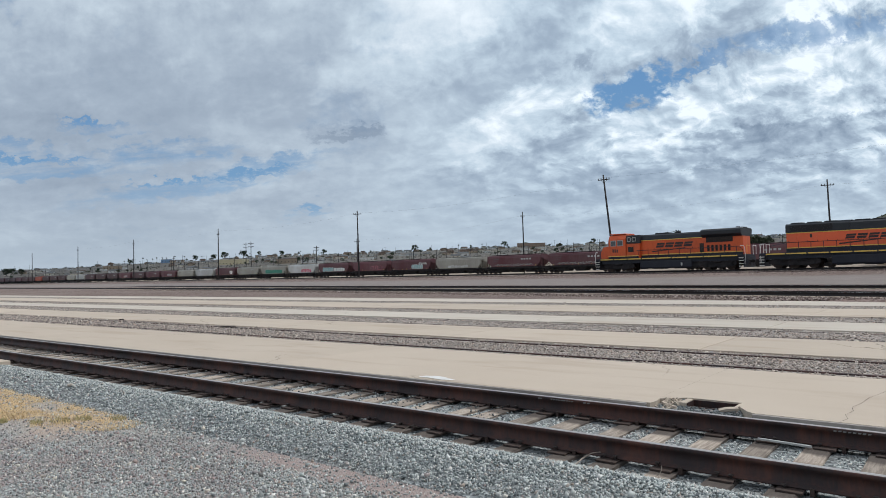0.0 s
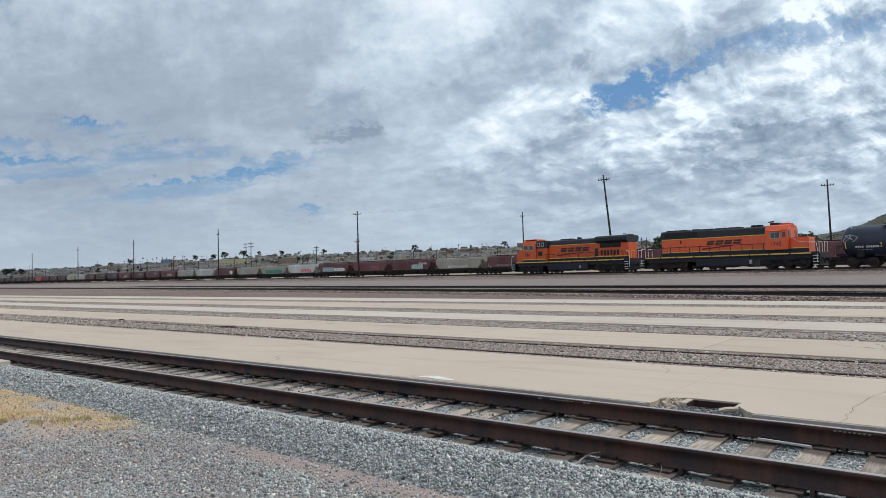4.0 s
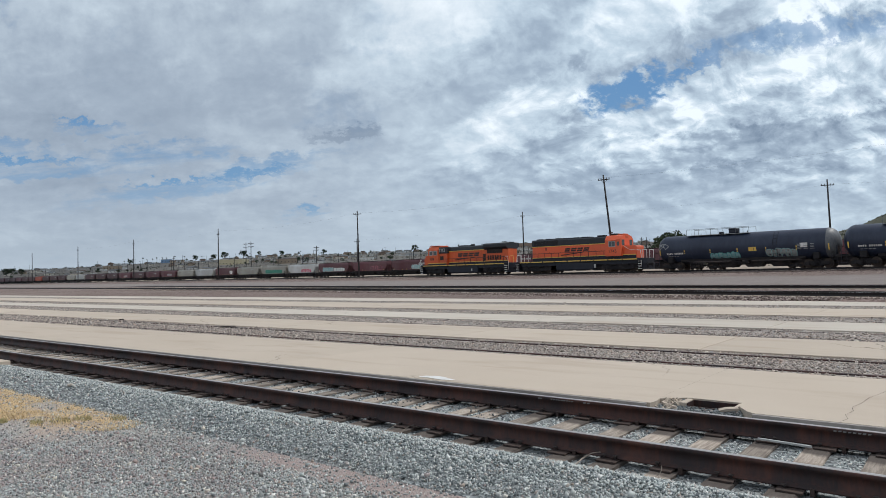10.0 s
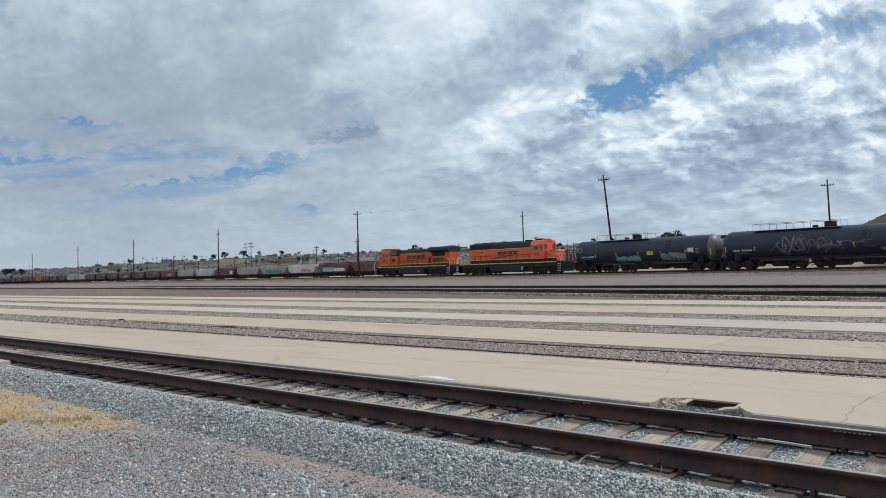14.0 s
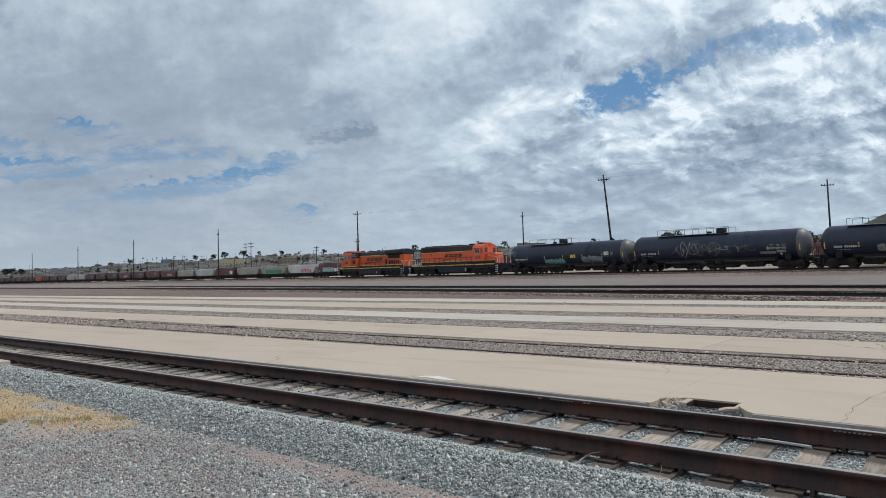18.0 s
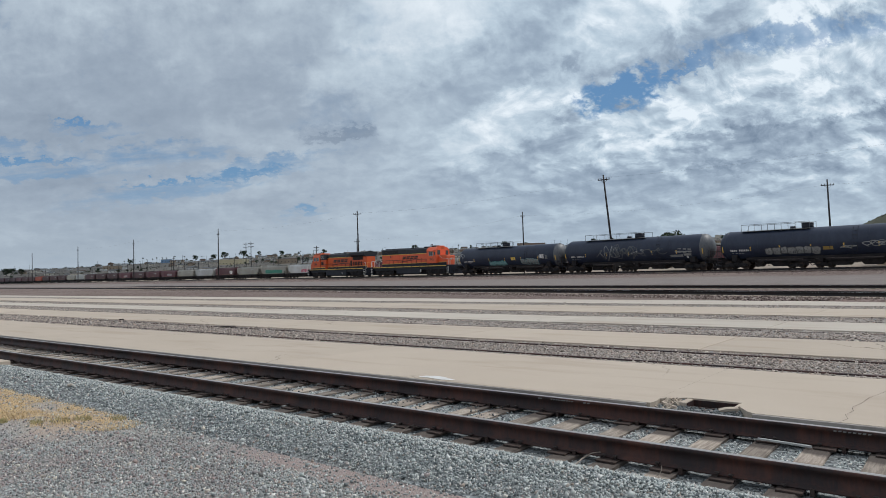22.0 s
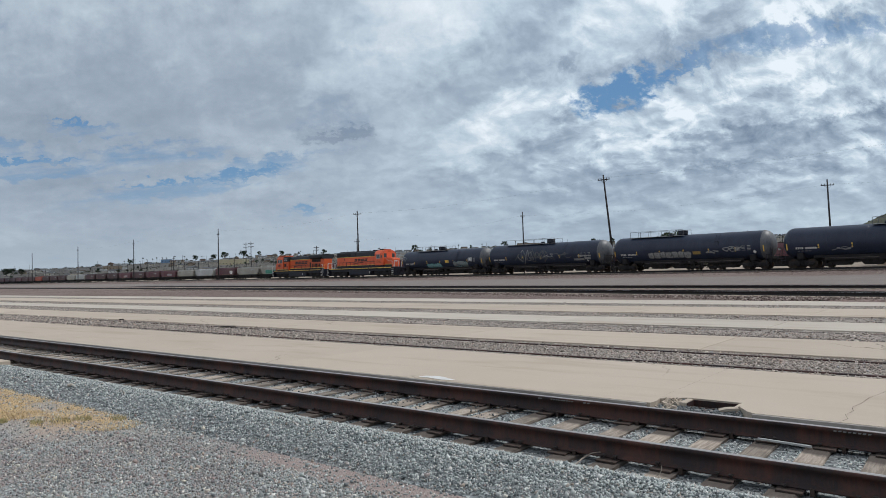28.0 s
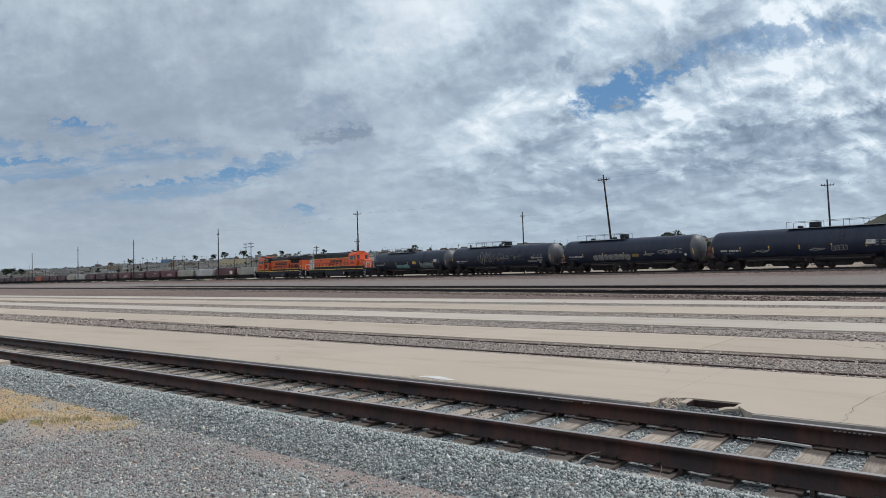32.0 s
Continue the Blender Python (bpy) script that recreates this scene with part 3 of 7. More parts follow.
    light = nd.math('ADD', nd.math('MULTIPLY', nd.math('SUBTRACT', n_big, 0.5), 0.40), mixed)
    light = nd.math('ADD', light, nd.math('MULTIPLY', bright, 0.30))
    light = nd.math('SUBTRACT', light, nd.math('MULTIPLY', shade, 0.085))
    light = nd.math('SUBTRACT', light, nd.math('MULTIPLY', dusk, 0.045))
    light = nd.math('SUBTRACT', light, nd.math('MULTIPLY', belly, 0.17))
    light = nd.math('SUBTRACT', light, nd.math('MULTIPLY', nd.step(u0, 0.0, -0.45), nd.math('MULTIPLY', nd.math('SUBTRACT', 1.0, nd.step(v0, 0.22, 0.40)), 0.17)))
    ramp = nd.add("ShaderNodeValToRGB", {0: nd.math('ADD', nd.math('ADD', light, nd.math('MULTIPLY', nd.step(u0, 0.3, 0.6), 0.05)), 0.515, clamp=True)})
    e = ramp.color_ramp.elements
    e[0].position, e[1].position = 0.0, 1.0
    e[0].color, e[1].color = (0.225, 0.282, 0.362, 1), (0.92, 0.952, 0.968, 1)
    k = e.new(0.34)
    k.color = (0.378, 0.447, 0.527, 1)
    k = e.new(0.62)
    k.color = (0.568, 0.652, 0.718, 1)
    blue = nd.mix(nd.step(v0, 0.05, 0.36), (0.20, 0.355, 0.535), (0.14, 0.275, 0.48))
    gap = nd.math('MULTIPLY', nd.math('MULTIPLY', blue_holes, nd.math('SUBTRACT', 1.0, nd.step(n_fin, 0.50, 0.66))), nd.math('SUBTRACT', 1.0, nd.math('MULTIPLY', nd.step(u0, 0.34, 0.44), 0.45)))
    rows = nd.add("ShaderNodeCombineXYZ", {0: nd.math('MULTIPLY', u0, 4.0), 1: nd.math('ADD', nd.math('MULTIPLY', v0, 26.0), nd.math('MULTIPLY', u0, -2.0)), 2: 0.0}).outputs[0]
    soft = nd.math('ADD', nd.math('MULTIPLY', nd.noise(rows, 1.3, 6.0, 0.6, 0.3).outputs["Fac"], 0.8), nd.math('MULTIPLY', n_fin, 0.2))
    thin = nd.math('MULTIPLY', nd.math('MULTIPLY', wisps, nd.math('SUBTRACT', 1.0, nd.step(soft, 0.40, 0.62))), 0.70)
    veil = nd.math('MULTIPLY', nd.math('SUBTRACT', 1.0, nd.step(nd.math('ADD', n_big, nd.math('MULTIPLY', n_fin, 0.5)), 0.48, 0.66)), nd.math('MULTIPLY', nd.step(u0, 0.2, -0.5), 0.30))
    streak = largest([blob(-0.285, 0.154, 0.085, 0.011, 9, 0.2, 1.1), blob(-0.53, 0.236, 0.06, 0.006, 0), blob(-0.60, 0.186, 0.10, 0.008, -5), blob(-0.41, 0.142, 0.09, 0.007, 3), blob(-0.205, 0.097, 0.035, 0.007, 4)])
    streak = nd.math('MULTIPLY', streak, nd.math('SUBTRACT', 1.0, nd.math('MULTIPLY', nd.step(n_fin, 0.45, 0.68), 0.7)))
    f = nd.math('MAXIMUM', nd.math('MAXIMUM', gap, thin), nd.math('MAXIMUM', veil, streak))
    c = nd.mix(f, ramp.outputs[0], blue)
    tint = nd.mix(side, (1.0, 1.0, 1.0), (0.985, 1.025, 1.05))
    c = nd.vmath('MULTIPLY', c, tint)
    haze = nd.math('MULTIPLY', nd.math('SUBTRACT', 1.0, nd.step(v0, 0.0, 0.16)), nd.math('ADD', 0.34, nd.math('MULTIPLY', nd.step(u0, 0.05, -0.35), 0.28)))
    c = nd.mix(haze, c, (0.49, 0.56, 0.615))
    m.node_tree.links.new(c, em.inputs[0])
    em.inputs[1].default_value = 1.0
    top, far = 345.0, 4850.0
    az = np.radians(np.linspace(66.0, 206.0, 71))
    rr = np.geomspace(560.0, far, 30)
    A, R = np.meshgrid(az, rr)
    Z = top * (1 - (R / far) ** 2) - 25.0 * (R / far) ** 6
    V = np.stack([R * np.cos(A), R * np.sin(A), Z], -1).reshape(-1, 3)
    n = len(az)
    F = [(j * n + i, j * n + i + 1, (j + 1) * n + i + 1, (j + 1) * n + i) for j in range(len(rr) - 1) for i in range(n - 1)]
    ob = new("backdrop", fast_mesh("backdrop", V, F, m, True))
    return tagged(ob, "broken grey and white cloud cover with blue gaps", "sky", kind="structure")


CLOUDS = cloud_sheet()


# ---------------------------------------------------------------- ground
def smooth(v, a, b):
    t = np.clip((v - a) / (b - a), 0, 1)
    return t * t * (3 - 2 * t)


def height(x, y):
    """Lie of the land: flat yard, a low rise to the far tracks, then the town's hillside."""
    x, y = np.asarray(x, float), np.asarray(y, float)
    yy = -x * math.sin(YARD) + y * math.cos(YARD)
    z = -0.14 + 0.305 * smooth(yy, 8.7, 10.2) + 0.055 * smooth(yy, 32, 36) + 0.92 * smooth(y, 48, 71)
    r = np.hypot(x, y)
    az = np.arctan2(y, x)
    r0 = 150.0 / np.maximum(np.sin(az), 0.19)
    up = np.clip(r - r0, 0, None)
    crest = np.interp(np.degrees(az) - 136.0, [-27, -19, -8, 3, 14, 18, 24, 27, 33], [0.047, 0.046, 0.0425, 0.039, 0.0355, 0.032, 0.0275, 0.0225, 0.019]) * 0.90 * (r0 + 1000.0) - 2.0
    hill = crest * np.clip(up / 1000.0, 0, 1) ** 1.35 * (y > 0)
    hill += 104.0 * np.exp(-(((x + 95) / 82.0) ** 2 + ((y - 900) / 150.0) ** 2))
    roll = np.sin(x * 0.011 + 1.0) * np.sin(y * 0.013) + 0.6 * np.sin(x * 0.027 + y * 0.019)
    hill += 1.3 * roll * np.clip(up / 400.0, 0, 1)
    return z + hill


def ground_sheet():
    def line(edge, fine0, fine1):
        a = np.arange(fine0, fine1 + 0.01, 1.5)
        lo = fine0 - np.geomspace(2.0, fine0 + edge, 50)
        hi = fine1 + np.geomspace(2.0, edge - fine1, 50)
        return np.concatenate([lo[::-1], a, hi])

    xs = line(4700.0, -60.0, 12.0)
    ys = line(4700.0, -6.0, 130.0)
    X, Y = np.meshgrid(xs, ys)
    V = np.stack([X, Y, height(X, Y)], -1).reshape(-1, 3)
    n = len(xs)
    j, i = np.meshgrid(np.arange(len(ys) - 1), np.arange(n - 1), indexing="ij")
    j, i = j.ravel(), i.ravel()
    F = np.stack([j * n + i, j * n + i + 1, (j + 1) * n + i + 1, (j + 1) * n + i], -1)
    ob = new("ground", fast_mesh("ground", V, F, GROUND, True))
    tagged(ob, "gravel and dry desert soil rising to a hillside", "ground", kind="structure")


ground_sheet()

RAIL_PROFILE = [(-0.076, 0.0), (0.076, 0.0), (0.076, 0.011), (0.012, 0.032), (0.010, 0.125), (0.037, 0.140), (0.037, 0.166), (0.030, 0.174), (-0.030, 0.174), (-0.037, 0.166), (-0.037, 0.140), (-0.010, 0.125), (-0.012, 0.032), (-0.076, 0.011)]


def swept_rail(pts, z0, offset, head, side=None):
    """A rail along plan points (x, y), its foot at z0, shifted sideways by offset."""
    P = np.array(pts, float)
    d = np.gradient(P, axis=0)
    d /= np.linalg.norm(d, axis=1)[:, None]
    nrm = np.stack([-d[:, 1], d[:, 0]], -1)
    prof = np.array(RAIL_PROFILE)
    k = len(prof)
    V = np.concatenate([np.stack([P[i, 0] + nrm[i, 0] * (offset + prof[:, 0]), P[i, 1] + nrm[i, 1] * (offset + prof[:, 0]), z0 + prof[:, 1]], -1) for i in range(len(P))])
    F = [(i * k + a, i * k + (a + 1) % k, (i + 1) * k + (a + 1) % k, (i + 1) * k + a) for i in range(len(P) - 1) for a in range(k)]
    me = fast_mesh("rail", V, F, side or RAIL_RUST)
    me.materials.append(head)
    idx = np.array([1 if a in (7,) else 0 for _ in range(len(P) - 1) for a in range(k)], dtype=np.int32)
    me.polygons.foreach_set("material_index", idx)
    return me


def bed(name, pts, zfoot, ztop, half_top, half_foot, mat, label):
    P = np.array(pts, float)
    d = np.gradient(P, axis=0)
    d /= np.linalg.norm(d, axis=1)[:, None]
    nrm = np.stack([-d[:, 1], d[:, 0]], -1)
    prof = [(-half_foot, zfoot), (-half_top, ztop), (half_top, ztop), (half_foot, zfoot)]
    V = [(P[i, 0] + nrm[i, 0] * o, P[i, 1] + nrm[i, 1] * o, z) for i in range(len(P)) for o, z in prof]
    F = [(i * 4 + a, i * 4 + a + 1, i * 4 + a + 5, i * 4 + a + 4) for i in range(len(P) - 1) for a in range(3)]
    ob = new(name, fast_mesh(name, V, F, mat))
    return tagged(ob, label, "ballast", kind="structure")


def far_track(name, yfun, x0, x1, zrail, label, head, conc=False, foot=None):
    xs = np.linspace(x0, x1, 80)
    pts = [(x, yfun(x)) for x in xs]
    t = thing(name, label, "railway track", kind="structure")
    z0 = zrail - 0.174
    part("rail", swept_rail(pts, z0, -0.753, head, RAIL_MAIN), None, t)
    part("rail", swept_rail(pts, z0, 0.753, head, RAIL_MAIN), None, t)
    V, F = [], []
    n = int((x1 - max(x0, -150.0)) / 0.6)
    for i in range(n):
        x = x1 - i * 0.6
        y = yfun(x)
        w, l = 0.11, 1.28
        b0 = len(V)
        for zz in (z0 - 0.16, z0 - 0.004):
            V += [(x - w, y - l, zz), (x + w, y - l, zz), (x + w, y + l, zz), (x - w, y + l, zz)]
        F += [(b0 + a, b0 + b, b0 + c, b0 + d) for a, b, c, d in ((4, 5, 6, 7), (0, 1, 5, 4), (1, 2, 6, 5), (2, 3, 7, 6), (3, 0, 4, 7))]
    tm = part("ties", fast_mesh("ties", V, F, CONCRETE if conc else TIE), None, t)
    tm["kind"] = "stuff"
    bed(name + "_ballast", pts, foot if foot is not None else zrail - 0.75, z0 - 0.05, 1.75, 3.1, BALLAST_RED, "reddish brown crushed stone ballast")
    return t


def main_a(x):
    return 33.3 + 7.2 * (1 - math.exp(min(0.0, x + 4) / 50.0)) + max(0.0, x + 4) * -0.05


def main_b(x):
    return 45.3 + 0.045 * ((-x - 45) + math.sqrt((x + 45) ** 2 + 400))


def train_line(x):
    return 74.736 - 0.00399 * (x + 60.0) - 0.0000581 * (x + 60.0) ** 2


HOPPER_Y = 123.0
far_track("main_track_1", main_a, -600.0, 40.0, 0.52, "double-headed steel rails on ties, dark rusty sides", RAIL_SHINE, True, 0.0)
far_track("main_track_2", main_b, -600.0, 40.0, 0.50, "steel rails on pale ties with shiny running tops", RAIL_SHINE, True, 0.0)
far_track("running_track", train_line, -700.0, 40.0, 1.46, "track on a low bank that carries the moving freight train", RAIL_SHINE, False, 0.6)
far_track("storage_track", lambda x: HOPPER_Y, -800.0, 80.0, 1.32, "storage track under the parked hopper cars", RAIL_HEAD, False, 0.7)


# ---------------------------------------------------------------- near track
def near_track():
    t = thing("near_track", "rusty rails spiked to weathered wooden ties in blue-grey ballast", "railway track", kind="structure", at=YARD_POSE)
    xs = list(np.linspace(-150.0, 12.0, 60))
    for y in (5.93, 7.43):
        part("rail", swept_rail([(x, y) for x in xs], 0.018, 0.0, RAIL_HEAD), None, t, "rust-brown rail with a duller worn head")
    rng = random.Random(4)
    shapes = []
    for k in range(5):
        bm = bmesh.new()
        box(bm, -0.112, 0.112, 5.30, 7.62, -0.17, 0.0, 0.012)
        for v in bm.verts:
            v.co += Vector((rng.uniform(-1, 1), rng.uniform(-1, 1) * 2.0, rng.uniform(-0.6, 0.4))) * 0.006
        shapes.append(finish("tie", bm, TIE))
    bm = bmesh.new()
    box(bm, -0.095, 0.095, -0.18, 0.18, -0.002, 0.016, 0.004)
    plate = finish("tie_plate", bm, STEEL_DARK)
    bm = bmesh.new()
    tube(bm, (0, 0, 0.0), (0, 0, 0.045), 0.010, 0.010, 6)
    box(bm, -0.018, 0.018, -0.022, 0.016, 0.040, 0.055, 0.004)
    spike = finish("spike", bm, STEEL_DARK)
    bm = bmesh.new()
    box(bm, -0.016, 0.016, -0.10, 0.10, -0.035, -0.006, 0.004)
    box(bm, -0.016, 0.016, -0.105, -0.085, -0.03, 0.028)
    box(bm, -0.016, 0.016, 0.085, 0.105, -0.03, 0.028)
    anchor = finish("rail_anchor", bm, STEEL_DARK)
    for i in range(-8, 118):
        x = -1.24 - 0.505 * i
        tie = part("tie", shapes[i % 5], None, t, at=pose(x + rng.uniform(-0.02, 0.02), rng.uniform(-0.03, 0.02), rng.uniform(-0.006, 0.0), 0, 0, rng.uniform(-0.6, 0.6)))
        if i < 60:
            for y in (5.93, 7.43):
                part("tie_plate", plate, None, t, at=pose(x, y, 0.0))
                if i < 34:
                    for dx, dy, rz in ((-0.05, -0.092, 0), (0.05, 0.092, 180)) + (((0.06, -0.092, 0),) if i % 2 else ()):
                        part("spike", spike, None, t, at=pose(x + dx, y + dy, rng.uniform(-0.012, 0.004), rng.uniform(-5, 5), 0, rz))
                    if i % 2 == 0:
                        part("rail_anchor", anchor, None, t, at=pose(x + 0.15, y, 0.012))
    # bed of the track, with a shoulder down to the camera's side
    prof = [(4.45, -0.19), (4.97, -0.03), (5.42, 0.006), (5.62, -0.035), (7.64, -0.035)]
    V, F = [], []
    xs = np.linspace(-150.0, 12.0, 40)
    for x in xs:
        V += [(x, y, z) for y, z in prof]
    for i in range(len(xs) - 1):
        F += [(i * 5 + a, (i + 1) * 5 + a, (i + 1) * 5 + a + 1, i * 5 + a + 1) for a in range(4)]
    ob = new("near_ballast", fast_mesh("near_ballast", V, F, BALLAST_BLUE))
    ob.matrix_basis = YARD_POSE
    tagged(ob, "blue-grey crushed stone ballast", "ballast", kind="structure")


near_track()


# ---------------------------------------------------------------- concrete strips
STRIPS = [(7.66, 10.80, 0.200), (13.15, 15.90, 0.200), (18.30, 20.90, 0.200), (23.30, 27.30, 0.195), (29.50, 32.80, 0.190)]


def pavements():
    rng = random.Random(9)
    notch = (-3.06, -2.08)
    for s, (y0, y1, z) in enumerate(STRIPS):
        t = thing("pavement_%d" % (s + 1), "sun-bleached tan concrete strip between gravel beds", "pavement", kind="structure", at=YARD_POSE)
        L = 24.0 if s == 0 else 6.1
        x = 14.0
        while x > -170.0:
            gap = 0.006
            dz = rng.uniform(-0.006, 0.003)
            bm = bmesh.new()
            if s == 0 and x - L < notch[0] and x > notch[1]:
                out = [(x - L + gap, y0), (notch[0] - 0.02, y0), (notch[0], y0 + 0.12), (notch[0] - 0.02, y0 + 0.3), (notch[0] + 0.05, 8.04), (notch[0] + 0.16, 8.10), (notch[0] + 0.22, 8.18), (notch[1] - 0.13, 8.18), (notch[1] - 0.11, 7.98), (notch[1] - 0.04, y0 + 0.20), (notch[1] + 0.04, y0 + 0.07), (notch[1] + 0.13, y0), (x - gap, y0), (x - gap, y1), (x - L + gap, y1)]
                lo = [bm.verts.new((px, py, -0.12)) for px, py in out]
                hi = [bm.verts.new((px, py, z)) for px, py in out]
                for q in range(len(out)):
                    r2 = (q + 1) % len(out)
                    bm.faces.new((lo[q], lo[r2], hi[r2], hi[q]))
                bm.faces.new(hi)
                bm.faces.new(lo[::-1])
            else:
                box(bm, x - L + gap, x - gap, y0, y1, -0.12, z + dz, 0.014)
            part("slab", bm, CONCRETE_PALE if s in (2, 4) else CONCRETE, t)
            x -= L
    t = bpy.data.objects["pavement_1"]
    # upright edge of the strip in a darker, greyer concrete than the slabs
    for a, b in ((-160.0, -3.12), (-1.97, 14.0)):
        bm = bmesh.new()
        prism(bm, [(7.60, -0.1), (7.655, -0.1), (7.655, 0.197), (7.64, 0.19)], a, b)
        part("curb_face", bm, CONCRETE_EDGE, t, "blotchy grey concrete edge, darker than the slab")
    # broken notch at the track edge: rim beams round a drain slot
    t = thing("drain_pit", "broken slab edge with an open rectangular drain slot", "drain", at=YARD_POSE)
    bm = bmesh.new()
    box(bm, -2.83, -2.755, 7.90, 8.178, -0.1, 0.194, 0.012)
    part("rim", bm, CONCRETE, t)
    bm = bmesh.new()
    box(bm, -2.235, -2.195, 7.93, 8.178, -0.1, 0.193, 0.010)
    part("rim", bm, CONCRETE, t)
    bm = bmesh.new()
    box(bm, -2.755, -2.235, 7.90, 7.925, -0.1, 0.156, 0.006)
    part("rim", bm, STEEL_DARK, t, "rusty angle iron lip")
    bm = bmesh.new()
    box(bm, -2.755, -2.235, 7.93, 8.178, -0.12, -0.05)
    part("floor", bm, UNDER, t)
    for x0, x1, y0, y1 in ((-2.755, -2.235, 8.160, 8.1765), (-2.752, -2.745, 7.93, 8.159), (-2.245, -2.238, 7.93, 8.159)):
        bm = bmesh.new()
        box(bm, x0, x1, y0, y1, -0.1, 0.182)
        part("liner", bm, RAIL_RUST, t, "dark rusty iron liner")
    # a flake of slab broken off at the slot's corner
    bm = bmesh.new()
    side_prism(bm, [(-0.10, -0.012), (0.11, -0.012), (0.09, 0.014), (-0.03, 0.020), (-0.11, 0.006)], -0.035, 0.045)
    ob = new("slab_flake", finish("slab_flake", bm, CONCRETE))
    ob.matrix_basis = YARD_POSE @ pose(-2.27, 7.895, 0.166, 4, -6, 24)
    tagged(ob, "pale broken flake of concrete across the drain's corner", "rubble", "rubble in the notch")
    # rubble of broken concrete beside it
    for k in range(64):
        bm = bmesh.new()
        s = rng.uniform(0.010, 0.034)
        box(bm, -s, s, -s * 0.7, s * 0.7, -s * 0.5, s * 0.5, s * 0.25)
        for v in bm.verts:
            v.co += Vector((rng.uniform(-1, 1), rng.uniform(-1, 1), rng.uniform(-1, 1))) * s * 0.25
        ob = new("rubble", finish("rubble", bm, CONCRETE))
        ob.matrix_basis = YARD_POSE @ pose(rng.uniform(-3.07, -2.84), 7.72 + 0.36 * (q := rng.random()), 0.125 + 0.06 * q + s * 0.2, rng.uniform(0, 40), rng.uniform(0, 40), rng.uniform(0, 360))
        tagged(ob, "broken lump of tan concrete", "rubble", "rubble in the notch")
    ob = new("notch_gravel", fast_mesh("notch_gravel", [(-3.06, 7.62, 0.10), (-1.97, 7.62, 0.10), (-2.16, 7.93, 0.135), (-3.06, 7.93, 0.165), (-2.83, 8.17, 0.186), (-3.06, 8.17, 0.19), (-2.83, 7.93, 0.145), (-2.83, 7.62, 0.10)], [(0, 7, 6, 3), (7, 1, 2, 6), (3, 6, 4, 5)], BALLAST_BLUE))
    ob.matrix_basis = YARD_POSE
    tagged(ob, "blue-grey gravel filling the broken slab edge", "gravel", kind="structure")
    # splash of white paint on the slab edge
    bm = bmesh.new()
    for cx, cy, rx, ry in ((-6.45, 7.86, 0.24, 0.10), (-6.25, 7.80, 0.20, 0.07), (-6.62, 7.82, 0.12, 0.06)):
        vs = [bm.verts.new((cx + rx * math.cos(a * 0.3927) * rng.uniform(0.8, 1.1), cy + ry * math.sin(a * 0.3927) * rng.uniform(0.8, 1.1), 0.2055 + 0.0006 * cx % 0.001)) for a in range(16)]
        bm.faces.new(vs)
    ob = new("paint_splash", finish("paint_splash", bm, WHITE))
    ob.matrix_basis = YARD_POSE
    tagged(ob, "splash of white paint on the concrete edge", "paint mark", kind="structure")
    # wandering crack across the near strip
    bm = bmesh.new()
    rc = random.Random(3)
    pts = [(-1.16, 7.68), (-1.12, 7.85), (-1.17, 8.06), (-1.13, 8.3), (-1.17, 8.5), (-1.12, 8.8), (-1.09, 9.2), (-0.99, 9.7), (-0.93, 10.2), (-0.8, 10.78)]
    for (ax, ay), (bx, by) in zip(pts, pts[1:]):
        for q in range(4):
            f0, f1 = q / 4, (q + 1) / 4
            x0, y0, x1, y1 = ax + (bx - ax) * f0, ay + (by - ay) * f0, ax + (bx - ax) * f1, ay + (by - ay) * f1
            w0 = rc.uniform(0.001, 0.0032)
            bm.faces.new([bm.verts.new(v) for v in ((x0 - w0, y0, 0.2045), (x0 + w0, y0, 0.2045), (x1 + w0, y1, 0.2045), (x1 - w0, y1, 0.2045))])
    for q in range(14):
        y0, y1 = 8.22 + 2.55 * q / 14, 8.22 + 2.55 * (q + 1) / 14
        w0 = rc.uniform(0.0005, 0.0013)
        bm.faces.new([bm.verts.new(v) for v in ((-3.10 - w0, y0, 0.2045), (-3.10 + w0, y0, 0.2045), (-3.10 + w0, y1, 0.2045), (-3.10 - w0, y1, 0.2045))])
    ob = new("crack", finish("crack", bm, UNDER))
    ob.matrix_basis = YARD_POSE
    tagged(ob, "dark wandering crack across the concrete strip", "crack", kind="structure")
    # block of concrete at the far end of the shoulder
    bm = bmesh.new()
    box(bm, -18.8, -16.3, 5.34, 5.60, -0.01, 0.10, 0.02)
    ob = new("concrete_block", finish("concrete_block", bm, CONCRETE))
    ob.matrix_basis = YARD_POSE
    tagged(ob, "pale concrete curb block lying in the ballast", "block")
    # litter about the track: sticks, a lath against the rail, scrap on the gravel strip
    for pts, r in (([(-2.91, 5.47, 0.02), (-2.90, 5.60, 0.05), (-2.87, 5.72, 0.075), (-2.83, 5.82, 0.07)], 0.006), ([(-2.18, 5.52, 0.01), (-2.16, 5.56, 0.07), (-2.17, 5.60, 0.10)], 0.004), ([(-5.25, 5.50, 0.02), (-5.16, 5.62, 0.09)], 0.004), ([(-5.05, 5.52, 0.02), (-5.02, 5.66, 0.08), (-4.93, 5.70, 0.06)], 0.004)):
        bm = bmesh.new()
        rod(bm, pts, r, 6)
        ob = new("stick", finish("stick", bm, TIE))
        ob.matrix_basis = YARD_POSE
        tagged(ob, "dry grey stick lying on the ballast", "stick", "litter by the rails")
    bm = bmesh.new()
    box(bm, -0.24, 0.24, -0.014, 0.014, -0.01, 0.01, 0.003)
